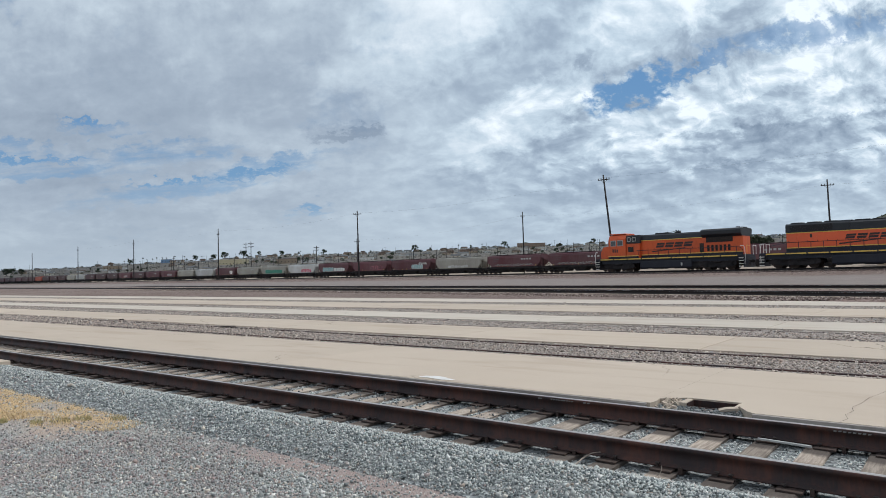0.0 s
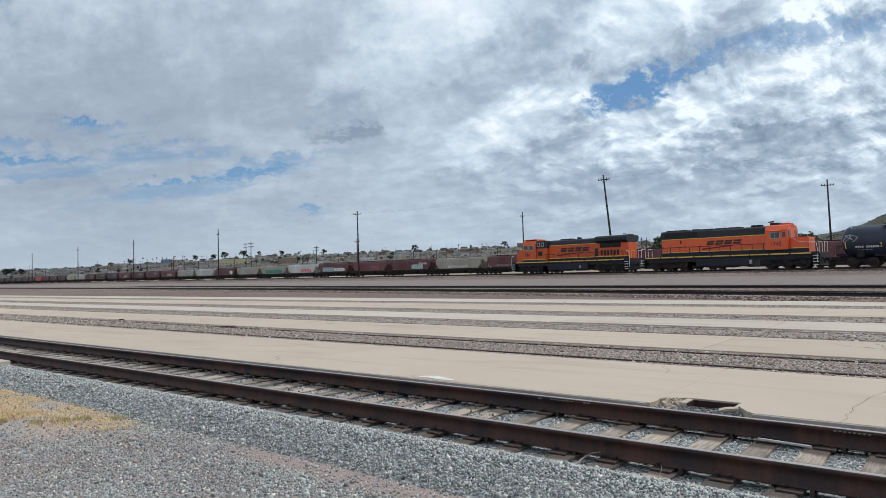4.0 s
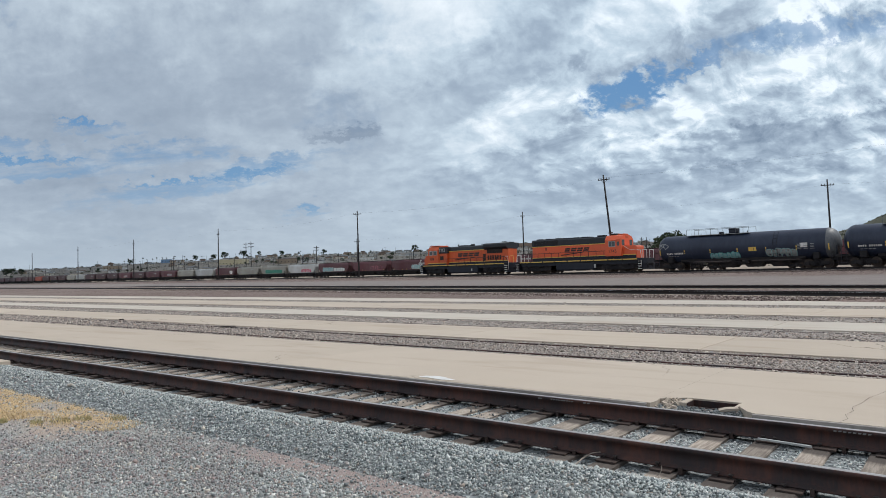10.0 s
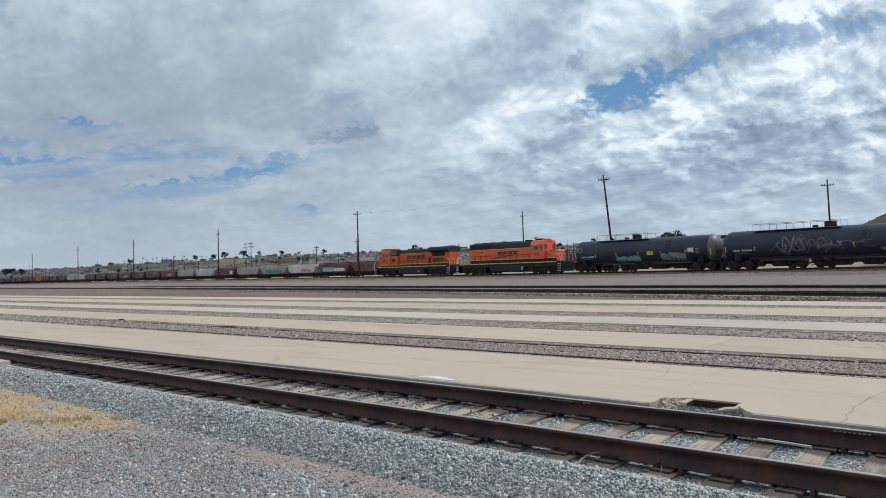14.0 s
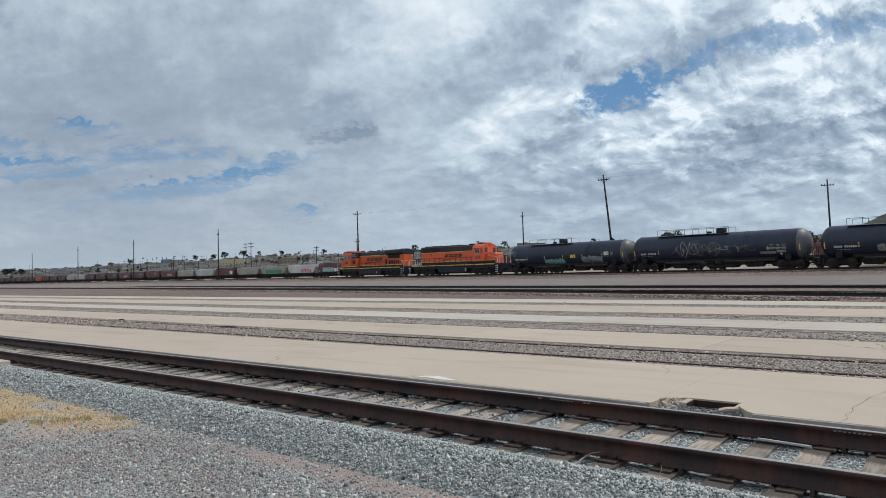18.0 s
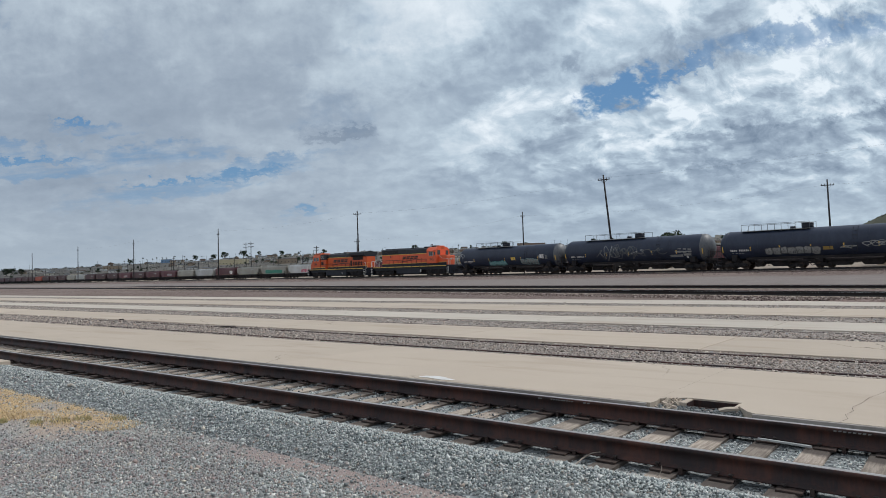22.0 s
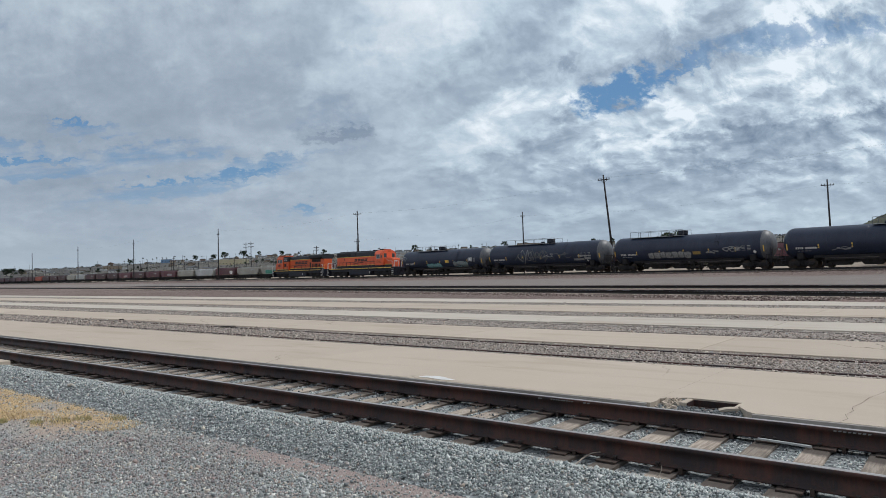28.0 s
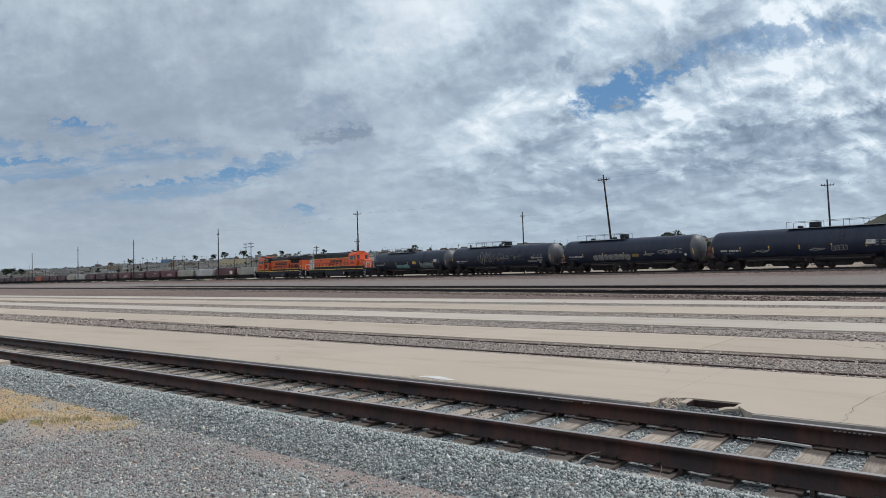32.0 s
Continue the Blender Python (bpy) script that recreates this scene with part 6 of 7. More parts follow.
def tank_car(L, seed, label, rail=(-4.6, 3.6), dome=0.8, R=1.58, cz=2.52):
    """A black pressure tank car; length L over the couplers."""
    o = thing("tank_car", label, "tank car", "tank cars in the moving train")
    rng = random.Random(seed)
    h = L / 2 - 0.45
    surf = lambda z: -math.sqrt(max(0.01, (R + 0.006) ** 2 - (z - cz) ** 2))
    e = h - 1.05
    bm = bmesh.new()
    lathe(bm, [(-e, R)] + [(x, R) for x in np.linspace(-e, e, 14)[1:-1]] + [(e, R)], cz, 48)
    part("tank_shell", bm, TANK_BLACK, o)
    for s in (-1, 1):
        bm = bmesh.new()
        prof = [(s * (e + 1.05 * math.sin(a)), R * math.cos(a)) for a in np.linspace(0, math.pi / 2, 9)]
        prof[-1] = (prof[-1][0], 0.0)
        lathe(bm, prof, cz, 48)
        # only the sunward +x head takes the paler colour, standing in for sunlight
        part("tank_head", bm, TANK_END if s > 0 else TANK_BLACK, o, "dusty domed tank end, sunlit tone in the +x one's colour")
    for x in np.linspace(-e, e, 6):
        bm = bmesh.new()
        lathe(bm, [(x - 0.03, R + 0.002), (x - 0.02, R + 0.012), (x + 0.02, R + 0.012), (x + 0.03, R + 0.002)], cz, 48)
        part("weld_seam", bm, TANK_BLACK, o)
    # sills and bolsters
    for s in (-1, 1):
        bm = bmesh.new()
        box(bm, min(s * (h + 0.1), s * (h - 3.6)), max(s * (h + 0.1), s * (h - 3.6)), -0.35, 0.35, 0.72, 1.12)
        box(bm, s * (h - 1.9) - 0.3, s * (h - 1.9) + 0.3, -1.45, 1.45, 0.9, 1.55, 0.04)
        box(bm, min(s * (h + 0.15), s * (h - 0.1)), max(s * (h + 0.15), s * (h - 0.1)), -1.4, 1.4, 1.05, 1.30)
        part("stub_sill", bm, UNDER, o)
    bm = bmesh.new()
    for y in (-0.95, 0.95):
        prism(bm, [(y - 0.06, 0.98), (y + 0.06, 0.98), (y + 0.06, 1.24), (y - 0.06, 1.24)], -h + 3, h - 3)
    part("side_sill", bm, UNDER, o)
    bm = bmesh.new()
    tube(bm, (-0.9, -0.75, 0.82), (0.1, -0.75, 0.82), 0.20, 0.20, 14)
    box(bm, 0.5, 0.9, -0.95, -0.55, 0.62, 1.0, 0.04)
    rod(bm, [(0.9, -0.8, 0.8), (3.5, -0.6, 0.75), (6.0, -0.4, 0.8)], 0.03)
    part("brake_gear", bm, UNDER, o)
    bm = bmesh.new()
    tube(bm, (0.6, 0, 0.55), (0.6, 0, 1.1), 0.22, 0.30, 12)
    part("bottom_outlet", bm, UNDER, o)
    bm = bmesh.new()
    for k, (x, w) in enumerate(((0.15, 0.16), (0.45, 0.22), (0.85, 0.14), (1.2, 0.1))):
        box(bm, x, x + w, -1.0, -0.96, 0.98 + 0.06 * (k % 2), 1.10 + 0.05 * (k % 3))
    part("stencil_plate", bm, WHITE, o, "small white stencil plates on the sill")
    for s in (-1, 1):
        cx = s * (h - 1.9)
        bogie(o, cx, (cx - 0.89, cx + 0.89), CAR_WHEEL, 0.457, True, False)
        coupler(o, s * L / 2, s)
        for y in (-1.38, 1.38):
            bm = bmesh.new()
            xx = s * (h - 0.05)
            rod(bm, [(xx, y, 0.45), (xx, y, 2.2)], 0.025)
            rod(bm, [(xx - 0.45 * s, y, 0.45), (xx - 0.45 * s, y, 1.5)], 0.025)
            for z in (0.45, 0.8, 1.15, 1.5):
                rod(bm, [(xx, y, z), (xx - 0.45 * s, y, z)], 0.02)
            part("end_ladder", bm, BLACK, o)
        bm = bmesh.new()
        rod(bm, [(s * (h + 0.12), -1.38, 2.05), (s * (h + 0.12), 1.38, 2.05)], 0.025)
        rod(bm, [(s * (h + 0.12), -1.38, 2.05), (s * (h + 0.12), -1.38, 1.2)], 0.025)
        rod(bm, [(s * (h + 0.12), 1.38, 2.05), (s * (h + 0.12), 1.38, 1.2)], 0.025)
        part("grab_iron", bm, STEEL_DARK, o)
    # top walkway with rails and the fittings housing
    tz = cz + R
    bm = bmesh.new()
    box(bm, rail[0], rail[1], -0.95, -0.55, tz - 0.10, tz - 0.06)
    box(bm, rail[0], rail[1], 0.55, 0.95, tz - 0.10, tz - 0.06)
    part("walkway", bm, PALEFRAME, o, "pale steel grating walkway")
    for y in (-0.95, 0.95):
        bm = bmesh.new()
        rod(bm, [(rail[0], y, tz - 0.2), (rail[0], y, tz + 0.60), (rail[1], y, tz + 0.60), (rail[1], y, tz - 0.2)], 0.022)
        for x in np.linspace(rail[0], rail[1], 6)[1:-1]:
            rod(bm, [(x, y, tz - 0.2), (x, y, tz + 0.60)], 0.022)
        part("railing", bm, TANK_END, o, "thin grey steel railing")
    bm = bmesh.new()
    tube(bm, (dome, 0, tz - 0.05), (dome, 0, tz + 0.42), 0.55, 0.55, 20)
    tube(bm, (dome, 0, tz + 0.42), (dome, 0, tz + 0.50), 0.60, 0.52, 20)
    part("fittings_housing", bm, BLACK, o)
    bm = bmesh.new()
    tube(bm, (dome - 1.4, 0, tz - 0.05), (dome - 1.4, 0, tz + 0.22), 0.28, 0.26, 14)
    part("manway", bm, BLACK, o)
    for y in (-1.36, 1.36):
        bm = bmesh.new()
        rod(bm, [(3.7, y * 0.66, tz - 0.15), (3.7, y * 1.14, cz + 0.5), (3.7, y * 1.12, cz - 0.8), (3.7, y * 0.98, 1.1)], 0.022)
        rod(bm, [(4.1, y * 0.66, tz - 0.15), (4.1, y * 1.14, cz + 0.5), (4.1, y * 1.12, cz - 0.8), (4.1, y * 0.98, 1.1)], 0.022)
        for k in range(7):
            z = 1.2 + k * 0.38
            yy = math.copysign(math.sqrt(max(0.1, (R + 0.06) ** 2 - (z - cz) ** 2)), y)
            rod(bm, [(3.7, yy, z), (4.1, yy, z)], 0.018)
        part("side_ladder", bm, BLACK, o)
    for i, x in enumerate(np.linspace(-h + 0.7, h - 0.7, 7)):
        bm = bmesh.new()
        hh = 0.62 if i in (0, 6) else 0.42
        strip_on(bm, x - 0.055, x + 0.055, cz - 0.38 - hh / 2, cz - 0.38 + hh / 2, lambda z: surf(z) - 0.006)
        part("reflector", bm, YELLOW, o, "upright yellow reflective strip")
    text_bars(o, -h + 1.5, -h + 3.5, cz - 0.62, 0.20, lambda z: surf(z) - 0.006, WHITE, seed, 11, (4,))
    text_bars(o, -h + 1.6, -h + 3.0, cz - 0.84, 0.05, lambda z: surf(z) - 0.006, PALEFRAME, seed + 1, 4, ())
    for k in range(4):
        text_bars(o, h - 3.7, h - 1.9, cz - 0.06 - k * 0.15, 0.055, lambda z: surf(z) - 0.006, SILVER_SPRAY, seed + 5 + k, 3, ())
    S = lambda z: surf(z) - 0.008
    return o, S, h, cz


def tank_details():
    """The four cars differ in their marks."""
    out = []
    o, S, h, cz = tank_car(20.16, 31, "black tank car with two teal graffiti pieces and a yellow placard", (-5.9, 1.1), -0.87, 1.54, 2.44)
    throwup(o, -3.0, 0.2, cz - 1.36, cz - 0.58, S, TEAL_PALE, TEAL, 1, 7)
    throwup(o, 3.0, 5.9, cz - 1.28, cz - 0.38, S, SILVER_SPRAY, TEAL_PALE, 2, 6)
    bm = bmesh.new()
    strip_on(bm, 1.2, 2.0, cz - 0.53, cz - 0.12, S)
    part("placard", bm, YELLOW, o, "yellow square placard")
    bm = bmesh.new()
    strip_on(bm, 6.3, 7.0, cz - 0.35, cz + 0.10, S)
    part("placard", bm, WHITE, o, "white placard")
    tag_scrawl(o, -h + 0.5, -h + 1.6, cz - 0.1, cz + 0.7, S, SILVER_SPRAY, 5, 0.06, 12)
    out.append(o)
    o, S, h, cz = tank_car(20.83, 47, "black tank car with long faded spray-paint scrawls", (-6.5, 1.9), 0.7)
    tag_scrawl(o, -4.6, 1.4, cz - 1.2, cz + 0.6, S, FAINT_SPRAY, 3, 0.10, 22)
    tag_scrawl(o, -1.0, 5.2, cz - 0.9, cz + 0.3, S, FAINT_SPRAY, 8, 0.08, 18)
    tag_scrawl(o, -3.8, -1.2, cz - 1.3, cz + 0.8, S, SILVER_SPRAY, 15, 0.05, 16)
    tag_scrawl(o, -2.2, 1.2, cz - 0.9, cz + 0.9, S, FAINT_SPRAY, 19, 0.07, 24)
    tag_scrawl(o, 1.6, 5.4, cz - 0.2, cz + 0.1, S, FAINT_SPRAY, 23, 0.06, 8)
    tag_scrawl(o, 0.2, 2.4, cz - 0.5, cz + 0.15, S, SILVER_SPRAY, 6, 0.07, 10)
    for x0, x1, z0, z1 in ((5.3, 6.9, -0.95, -0.70), (6.0, 8.0, -0.45, -0.30), (7.0, 7.9, -0.85, -0.60)):
        bm = bmesh.new()
        strip_on(bm, x0, x1, cz + z0, cz + z1, S)
        part("patch", bm, SILVER_SPRAY, o, "grey rubbed-out paint patch")
    bm = bmesh.new()
    bm.faces.new([bm.verts.new((7.4 + a, S(cz - 1.0 + b), cz - 1.0 + b)) for a, b in ((0, -0.16), (0.16, 0), (0, 0.16), (-0.16, 0))])
    part("placard", bm, WHITE, o, "white diamond placard")
    out.append(o)
    o, S, h, cz = tank_car(20.0, 53, "black tank car with one broad silver graffiti piece", (-7.0, -0.2), -0.7)
    throwup(o, -4.4, 0.8, cz - 1.15, cz - 0.30, S, SILVER_SPRAY, FAINT_SPRAY, 9, 7)
    bm = bmesh.new()
    strip_on(bm, 1.1, 2.0, cz - 0.75, cz - 0.42, S)
    part("placard", bm, surface("ochre_patch", (0.32, 0.22, 0.06), (0.2, 0.14, 0.05), 0.4, 0.6), o, "ochre paint patch")
    tag_scrawl(o, 2.7, 4.0, cz - 0.75, cz - 0.3, S, SILVER_SPRAY, 4, 0.06, 16)
    tag_scrawl(o, 4.6, 6.6, cz - 0.7, cz + 0.1, S, SILVER_SPRAY, 12, 0.07, 18)
    bm = bmesh.new()
    bm.faces.new([bm.verts.new((7.9 + a, S(cz - 0.7 + b), cz - 0.7 + b)) for a, b in ((0, -0.2), (0.2, 0), (0, 0.2), (-0.2, 0))])
    part("placard", bm, WHITE, o, "white diamond placard")
    out.append(o)
    o, S, h, cz = tank_car(20.0, 61, "black tank car with small pale tags along its side", (-1.3, 7.4), 1.1)
    tag_scrawl(o, -4.6, -2.9, cz - 0.85, cz - 0.45, S, SILVER_SPRAY, 2, 0.06, 12)
    tag_scrawl(o, 1.0, 2.2, cz - 0.9, cz - 0.45, S, SILVER_SPRAY, 7, 0.07, 14)
    throwup(o, 2.9, 4.3, cz - 0.9, cz - 0.4, S, TANK_BLACK, SILVER_SPRAY, 4, 4)
    bm = bmesh.new()
    strip_on(bm, 5.9, 6.7, cz - 0.35, cz + 0.05, S)
    part("placard", bm, WHITE, o, "white placard")
    out.append(o)
    return out


def shorten(o, k):
    """Draws a vehicle's length in by k; wheels keep their round shape."""
    for ch in o.children_recursive:
        if ch.parent == o:
            ch.location.x *= k
        if ch.type == 'MESH' and not ch.name.startswith("wheelset"):
            ch.data.transform(Matrix.Diagonal((k, 1, 1, 1)))
    for i, (w, a, rad) in enumerate(WHEELS):
        if w.parent == o:
            WHEELS[i] = (w, a * k, rad)
    return o


TRAIN = []
for ob, s0 in [(shorten(loco_widecab(), 0.972), -38.85), (shorten(loco_sixaxle(), 0.98), -18.28)]:
    TRAIN.append((ob, s0))
for ob, s0 in zip(tank_details(), (2.8, 22.7, 43.1, 63.1)):
    TRAIN.append((ob, s0))


# ---------------------------------------------------------------- parked hopper cars
def hopper_car(paint, label):
    o = thing("hopper_car", label, "hopper car", "parked hopper cars")
    h = 8.2
    side = [(-1.42, 1.50), (-1.58, 1.62), (-1.60, 2.6), (-1.58, 3.7), (-1.44, 4.12), (1.44, 4.12), (1.58, 3.7), (1.60, 2.6), (1.58, 1.62), (1.42, 1.50)]
    bm = bmesh.new()
    prism(bm, side, -6.6, 6.6)
    for s in (-1, 1):
        # ends: the side sheets run out to the corner above and are cut back below
        a = [bm.verts.new((s * 6.6, y, z)) for y, z in side]
        b = [bm.verts.new((s * (6.6 + 1.35 * min(1.0, (z - 1.5) / 1.15)), y, z)) for y, z in side]
        n = len(side)
        for i in range(n):
            bm.faces.new((a[i], a[(i + 1) % n], b[(i + 1) % n], b[i]))
        bm.faces.new(b)
    part("body", bm, paint, o)
    bm = bmesh.new()
    prism(bm, [(-1.42, 4.12), (-0.8, 4.32), (0.8, 4.32), (1.42, 4.12)], -7.9, 7.9)
    part("roof", bm, paint, o)
    bm = bmesh.new()
    box(bm, -7.5, 7.5, -0.30, 0.30, 4.34, 4.46, 0.03)
    part("hatch", bm, paint, o, "long trough hatch cover")
    bm = bmesh.new()
    for y in (-0.85, 0.85):
        box(bm, -8.0, 8.0, y - 0.22, y + 0.22, 4.36, 4.40)
    part("running_board", bm, UNDER, o)
    bm = bmesh.new()
    prism(bm, [(-1.62, 1.22), (-1.62, 1.62), (-1.52, 1.62), (-1.52, 1.22)], -8.2, 8.2)
    prism(bm, [(1.62, 1.22), (1.62, 1.62), (1.52, 1.62), (1.52, 1.22)], -8.2, 8.2)
    part("side_sill", bm, UNDER, o)
    for x in (-4.4, 0.0, 4.4):
        bm = bmesh.new()
        w, d = 2.1, 1.35
        t = [bm.verts.new(p) for p in ((x - w, -d, 1.52), (x + w, -d, 1.52), (x + w, d, 1.52), (x - w, d, 1.52))]
        q = [bm.verts.new(p) for p in ((x - 1.05, -1.0, 0.34), (x + 1.05, -1.0, 0.34), (x + 1.05, 1.0, 0.34), (x - 1.05, 1.0, 0.34))]
        for i in range(4):
            bm.faces.new((t[i], t[(i + 1) % 4], q[(i + 1) % 4], q[i]))
        bm.faces.new(q[::-1])
        part("chute", bm, UNDER, o)
    bm = bmesh.new()
    box(bm, -6.0, 6.0, -0.28, 0.28, 0.80, 1.50)
    part("center_sill", bm, UNDER, o)
    bm = bmesh.new()
    box(bm, -2.9, -1.5, -1.3, -0.9, 0.75, 1.15, 0.05)
    rod(bm, [(1.4, -1.2, 1.0), (6.2, -1.2, 0.9)], 0.04)
    part("brake_gear", bm, UNDER, o)
    for s in (-1, 1):
        bm = bmesh.new()
        box(bm, min(s * 6.0, s * 8.6), max(s * 6.0, s * 8.6), -0.3, 0.3, 0.75, 1.25)
        box(bm, s * 8.2 - 0.1, s * 8.2 + 0.1, -1.5, 1.5, 1.15, 1.45)
        box(bm, min(s * 5.3, s * 8.5), max(s * 5.3, s * 8.5), -0.62, 0.62, 0.40, 1.2, 0.05)
        for y in (-1.35, 1.35):
            rod(bm, [(s * 7.0, y, 2.4), (s * 8.2, y, 1.3)], 0.05)
        for y in (-1.35, -0.85):
            rod(bm, [(s * 8.22, y, 0.45), (s * 8.22, y, 3.6)], 0.03)
        for k in range(7):
            rod(bm, [(s * 8.22, -1.36, 0.5 + k * 0.5), (s * 8.22, -0.84, 0.5 + k * 0.5)], 0.025)
        part("end_frame", bm, UNDER, o)
        bm = bmesh.new()
        for y in (-1.5, 1.5):
            rod(bm, [(s * 8.2, y, 1.3), (s * 8.1, y, 4.15)], 0.05)
            rod(bm, [(s * 7.7, y, 1.5), (s * 8.15, y, 1.5)], 0.03)
        part("corner_post", bm, paint, o)
    for s in (-1, 1):
        bogie(o, s * 6.9, (s * 6.9 - 0.86, s * 6.9 + 0.86), CAR_WHEEL, 0.457, False, False)
        coupler(o, s * 9.05, s)
    bm = bmesh.new()
    for i in range(9):
        x = -6.6 + i * 1.65
        strip_on(bm, x - 0.04, x + 0.04, 1.7, 1.95, lambda z: -1.603)
    part("reflector", bm, YELLOW, o)
    return o


def parked_hoppers():
    kinds = {
        "m": (MAROON, "parked maroon covered hopper car, faded paint"),
        "b": (MAROON_BROWN, "parked brown covered hopper car, dusty"),
        "g": (HOPPER_GREY, "parked grey covered hopper car, stained"),
        "w": (HOPPER_WHITE, "parked pale grey covered hopper car"),
        "r": (HOPPER_RED, "parked orange-red covered hopper car"),
    }
    protos = {k: hopper_car(*v) for k, v in kinds.items()}
    used = set()
    # centres along the storage track, nearest to farthest
    x = -102.3 + 18.15 * 4
    centers = []
    for k, c in enumerate("mmmm" + "mgmmmwggmwg" + "mmbmbbb" + "wg" + "bbb" + "r" + "bbmbbmb"):
        centers.append((x, c))
        x -= 18.15
    for x, c in centers:
        p = pose(x, HOPPER_Y, 1.32)
        if c not in used:
            used.add(c)
            ob = protos[c]
            ob.matrix_basis = p
            own = ob
        else:
            own = copy_thing(protos[c], p)
        deco.append((own, x))


deco = []
parked_hoppers()


def hopper_graffiti():
    S = lambda z: -1.615
    for own, x in deco:
        k = round((-102.3 - x) / 18.15)
        if k in (0, -1):
            tag_scrawl(own, -5.6, 5.8, 1.75, 2.35, S, SILVER_SPRAY, 40 - k, 0.10, 44)
            text_bars(own, 2.2, 5.4, 3.15, 0.40, S, PALEFRAME, 70 + k, 4, (), "wordmark")
            text_bars(own, -6.0, -4.4, 3.3, 0.18, S, FAINT_SPRAY, 75 + k, 6, (2,))
            text_bars(own, -6.0, -4.6, 2.9, 0.14, S, FAINT_SPRAY, 79 + k, 5, ())
        elif k == 1:
            throwup(own, -3.5, 3.5, 1.75, 2.4, S, HOPPER_WHITE, HOPPER_GREY, 21, 6)
        elif k == 2:
            throwup(own, 0.5, 5.0, 1.7, 3.0, S, TEAL_PALE, WHITE, 22, 5)
            throwup(own, 3.5, 6.5, 2.9, 3.4, S, SILVER_SPRAY, WHITE, 23, 4)
        elif k == 3:
            throwup(own, 0.8, 6.0, 1.75, 3.0, S, MAROON, PINK_SPRAY, 24, 5)
        elif k == 4:
            throwup(own, -5.5, 0.2, 1.7, 3.1, S, TEAL_PALE, WHITE, 25, 5)
            throwup(own, 0.6, 6.0, 1.7, 2.9, S, WHITE, TEAL, 35, 5)
        elif k == 5:
            throwup(own, 0.0, 6.0, 1.7, 2.9, S, PINK_SPRAY, WHITE, 26, 6)
        elif k == 6:
            throwup(own, -5.0, 6.0, 1.7, 3.0, S, GREEN_SPRAY, TEAL, 27, 9)
        elif k == 8:
            throwup(own, 4.0, 6.2, 1.9, 3.4, S, WHITE, HOPPER_GREY, 28, 2)
        elif k in (11, 14):
            throwup(own, -1.0, 4.0, 1.9, 3.0, S, SILVER_SPRAY, PINK_SPRAY, 29 + k, 5)
        else:
            text_bars(own, 2.0, 5.0, 3.1, 0.35, S, PALEFRAME, 90 + k, 4, (), "wordmark")
            text_bars(own, -6.0, -4.2, 3.2, 0.2, S, FAINT_SPRAY, 60 + k, 6, (2,))


hopper_graffiti()


# ---------------------------------------------------------------- poles and wires
def utility_pole(h, arms, x, y, lean=0.0, label="tall dark wooden utility pole with crossarm"):
    o = thing("utility_pole", label, "utility pole", "utility poles along the tracks")
    bm = bmesh.new()
    tube(bm, (0, 0, -0.6), (0, 0, h), 0.24, 0.14, 10)
    part("pole", bm, POLE_WOOD, o)
    for z, w in arms:
        bm = bmesh.new()
        box(bm, -w, w, -0.16, -0.02 + 0.0, z - 0.08, z + 0.08)
        rod(bm, [(-w * 0.6, -0.1, z), (0, -0.16, z - 0.7), (w * 0.6, -0.1, z)], 0.03)
        a = part("crossarm", bm, POLE_WOOD, o)
        for k in (-0.92, -0.45, 0.45, 0.92):
            bm = bmesh.new()
            tube(bm, (w * k, -0.09, z + 0.06), (w * k, -0.09, z + 0.30), 0.05, 0.08, 8)
            part("insulator", bm, CERAMIC, a)
    o.matrix_basis = pose(x, y, float(height(x, y)), 0, lean, 40)
    return o


ROW1 = [(-69.5, 112, 18.6, -5.0), (-149.1, 112, 18.2, -0.8), (-233.2, 112, 18.6, 0), (-316.9, 112, 18.9, 0), (-399.0, 112, 19.4, 0), (-494.3, 112, 19.5, 0)]
for x, y, h, lean in ROW1:
    utility_pole(h, [(h - 0.9, 1.1)] if x > -200 else [(h - 2.0, 0.5)], x, y, lean)
utility_pole(18.2, [(17.0, 1.3)], -44.9, 155, -1.2)
utility_pole(18.0, [(16.8, 0.7)], -126.4, 155, -0.4)
utility_pole(14.4, [(13.2, 1.1)], -206.0, 154, 0.0)
utility_pole(13.4, [(12.3, 0.6)], -380.0, 156, 0.0)
for x, y in ((-308.0, 165.0), (-316.0, 166.5)):
    utility_pole(18.0, [(17.2, 1.4), (15.6, 1.4)], x, y, 0.0, "paired wooden pole with double crossarms")
utility_pole(13.5, [(12.8, 1.2), (11.6, 1.0)], -250.0, 165, 0.0)


def wire(name, a, b, sag, r=0.006):
    cu = bpy.data.curves.new(name, 'CURVE')
    cu.dimensions = '3D'
    cu.bevel_depth, cu.bevel_resolution = r, 1
    sp = cu.splines.new('POLY')
    n = 16
    sp.points.add(n)
    a, b = Vector(a), Vector(b)
    for i in range(n + 1):
        t = i / n
        p = a.lerp(b, t)
        sp.points[i].co = (p.x, p.y, p.z - 4 * sag * t * (1 - t), 1)
    cu.materials.append(WIRE)
    return tagged(new(name, cu), "thin sagging overhead wire between poles", "power line", "overhead wires")


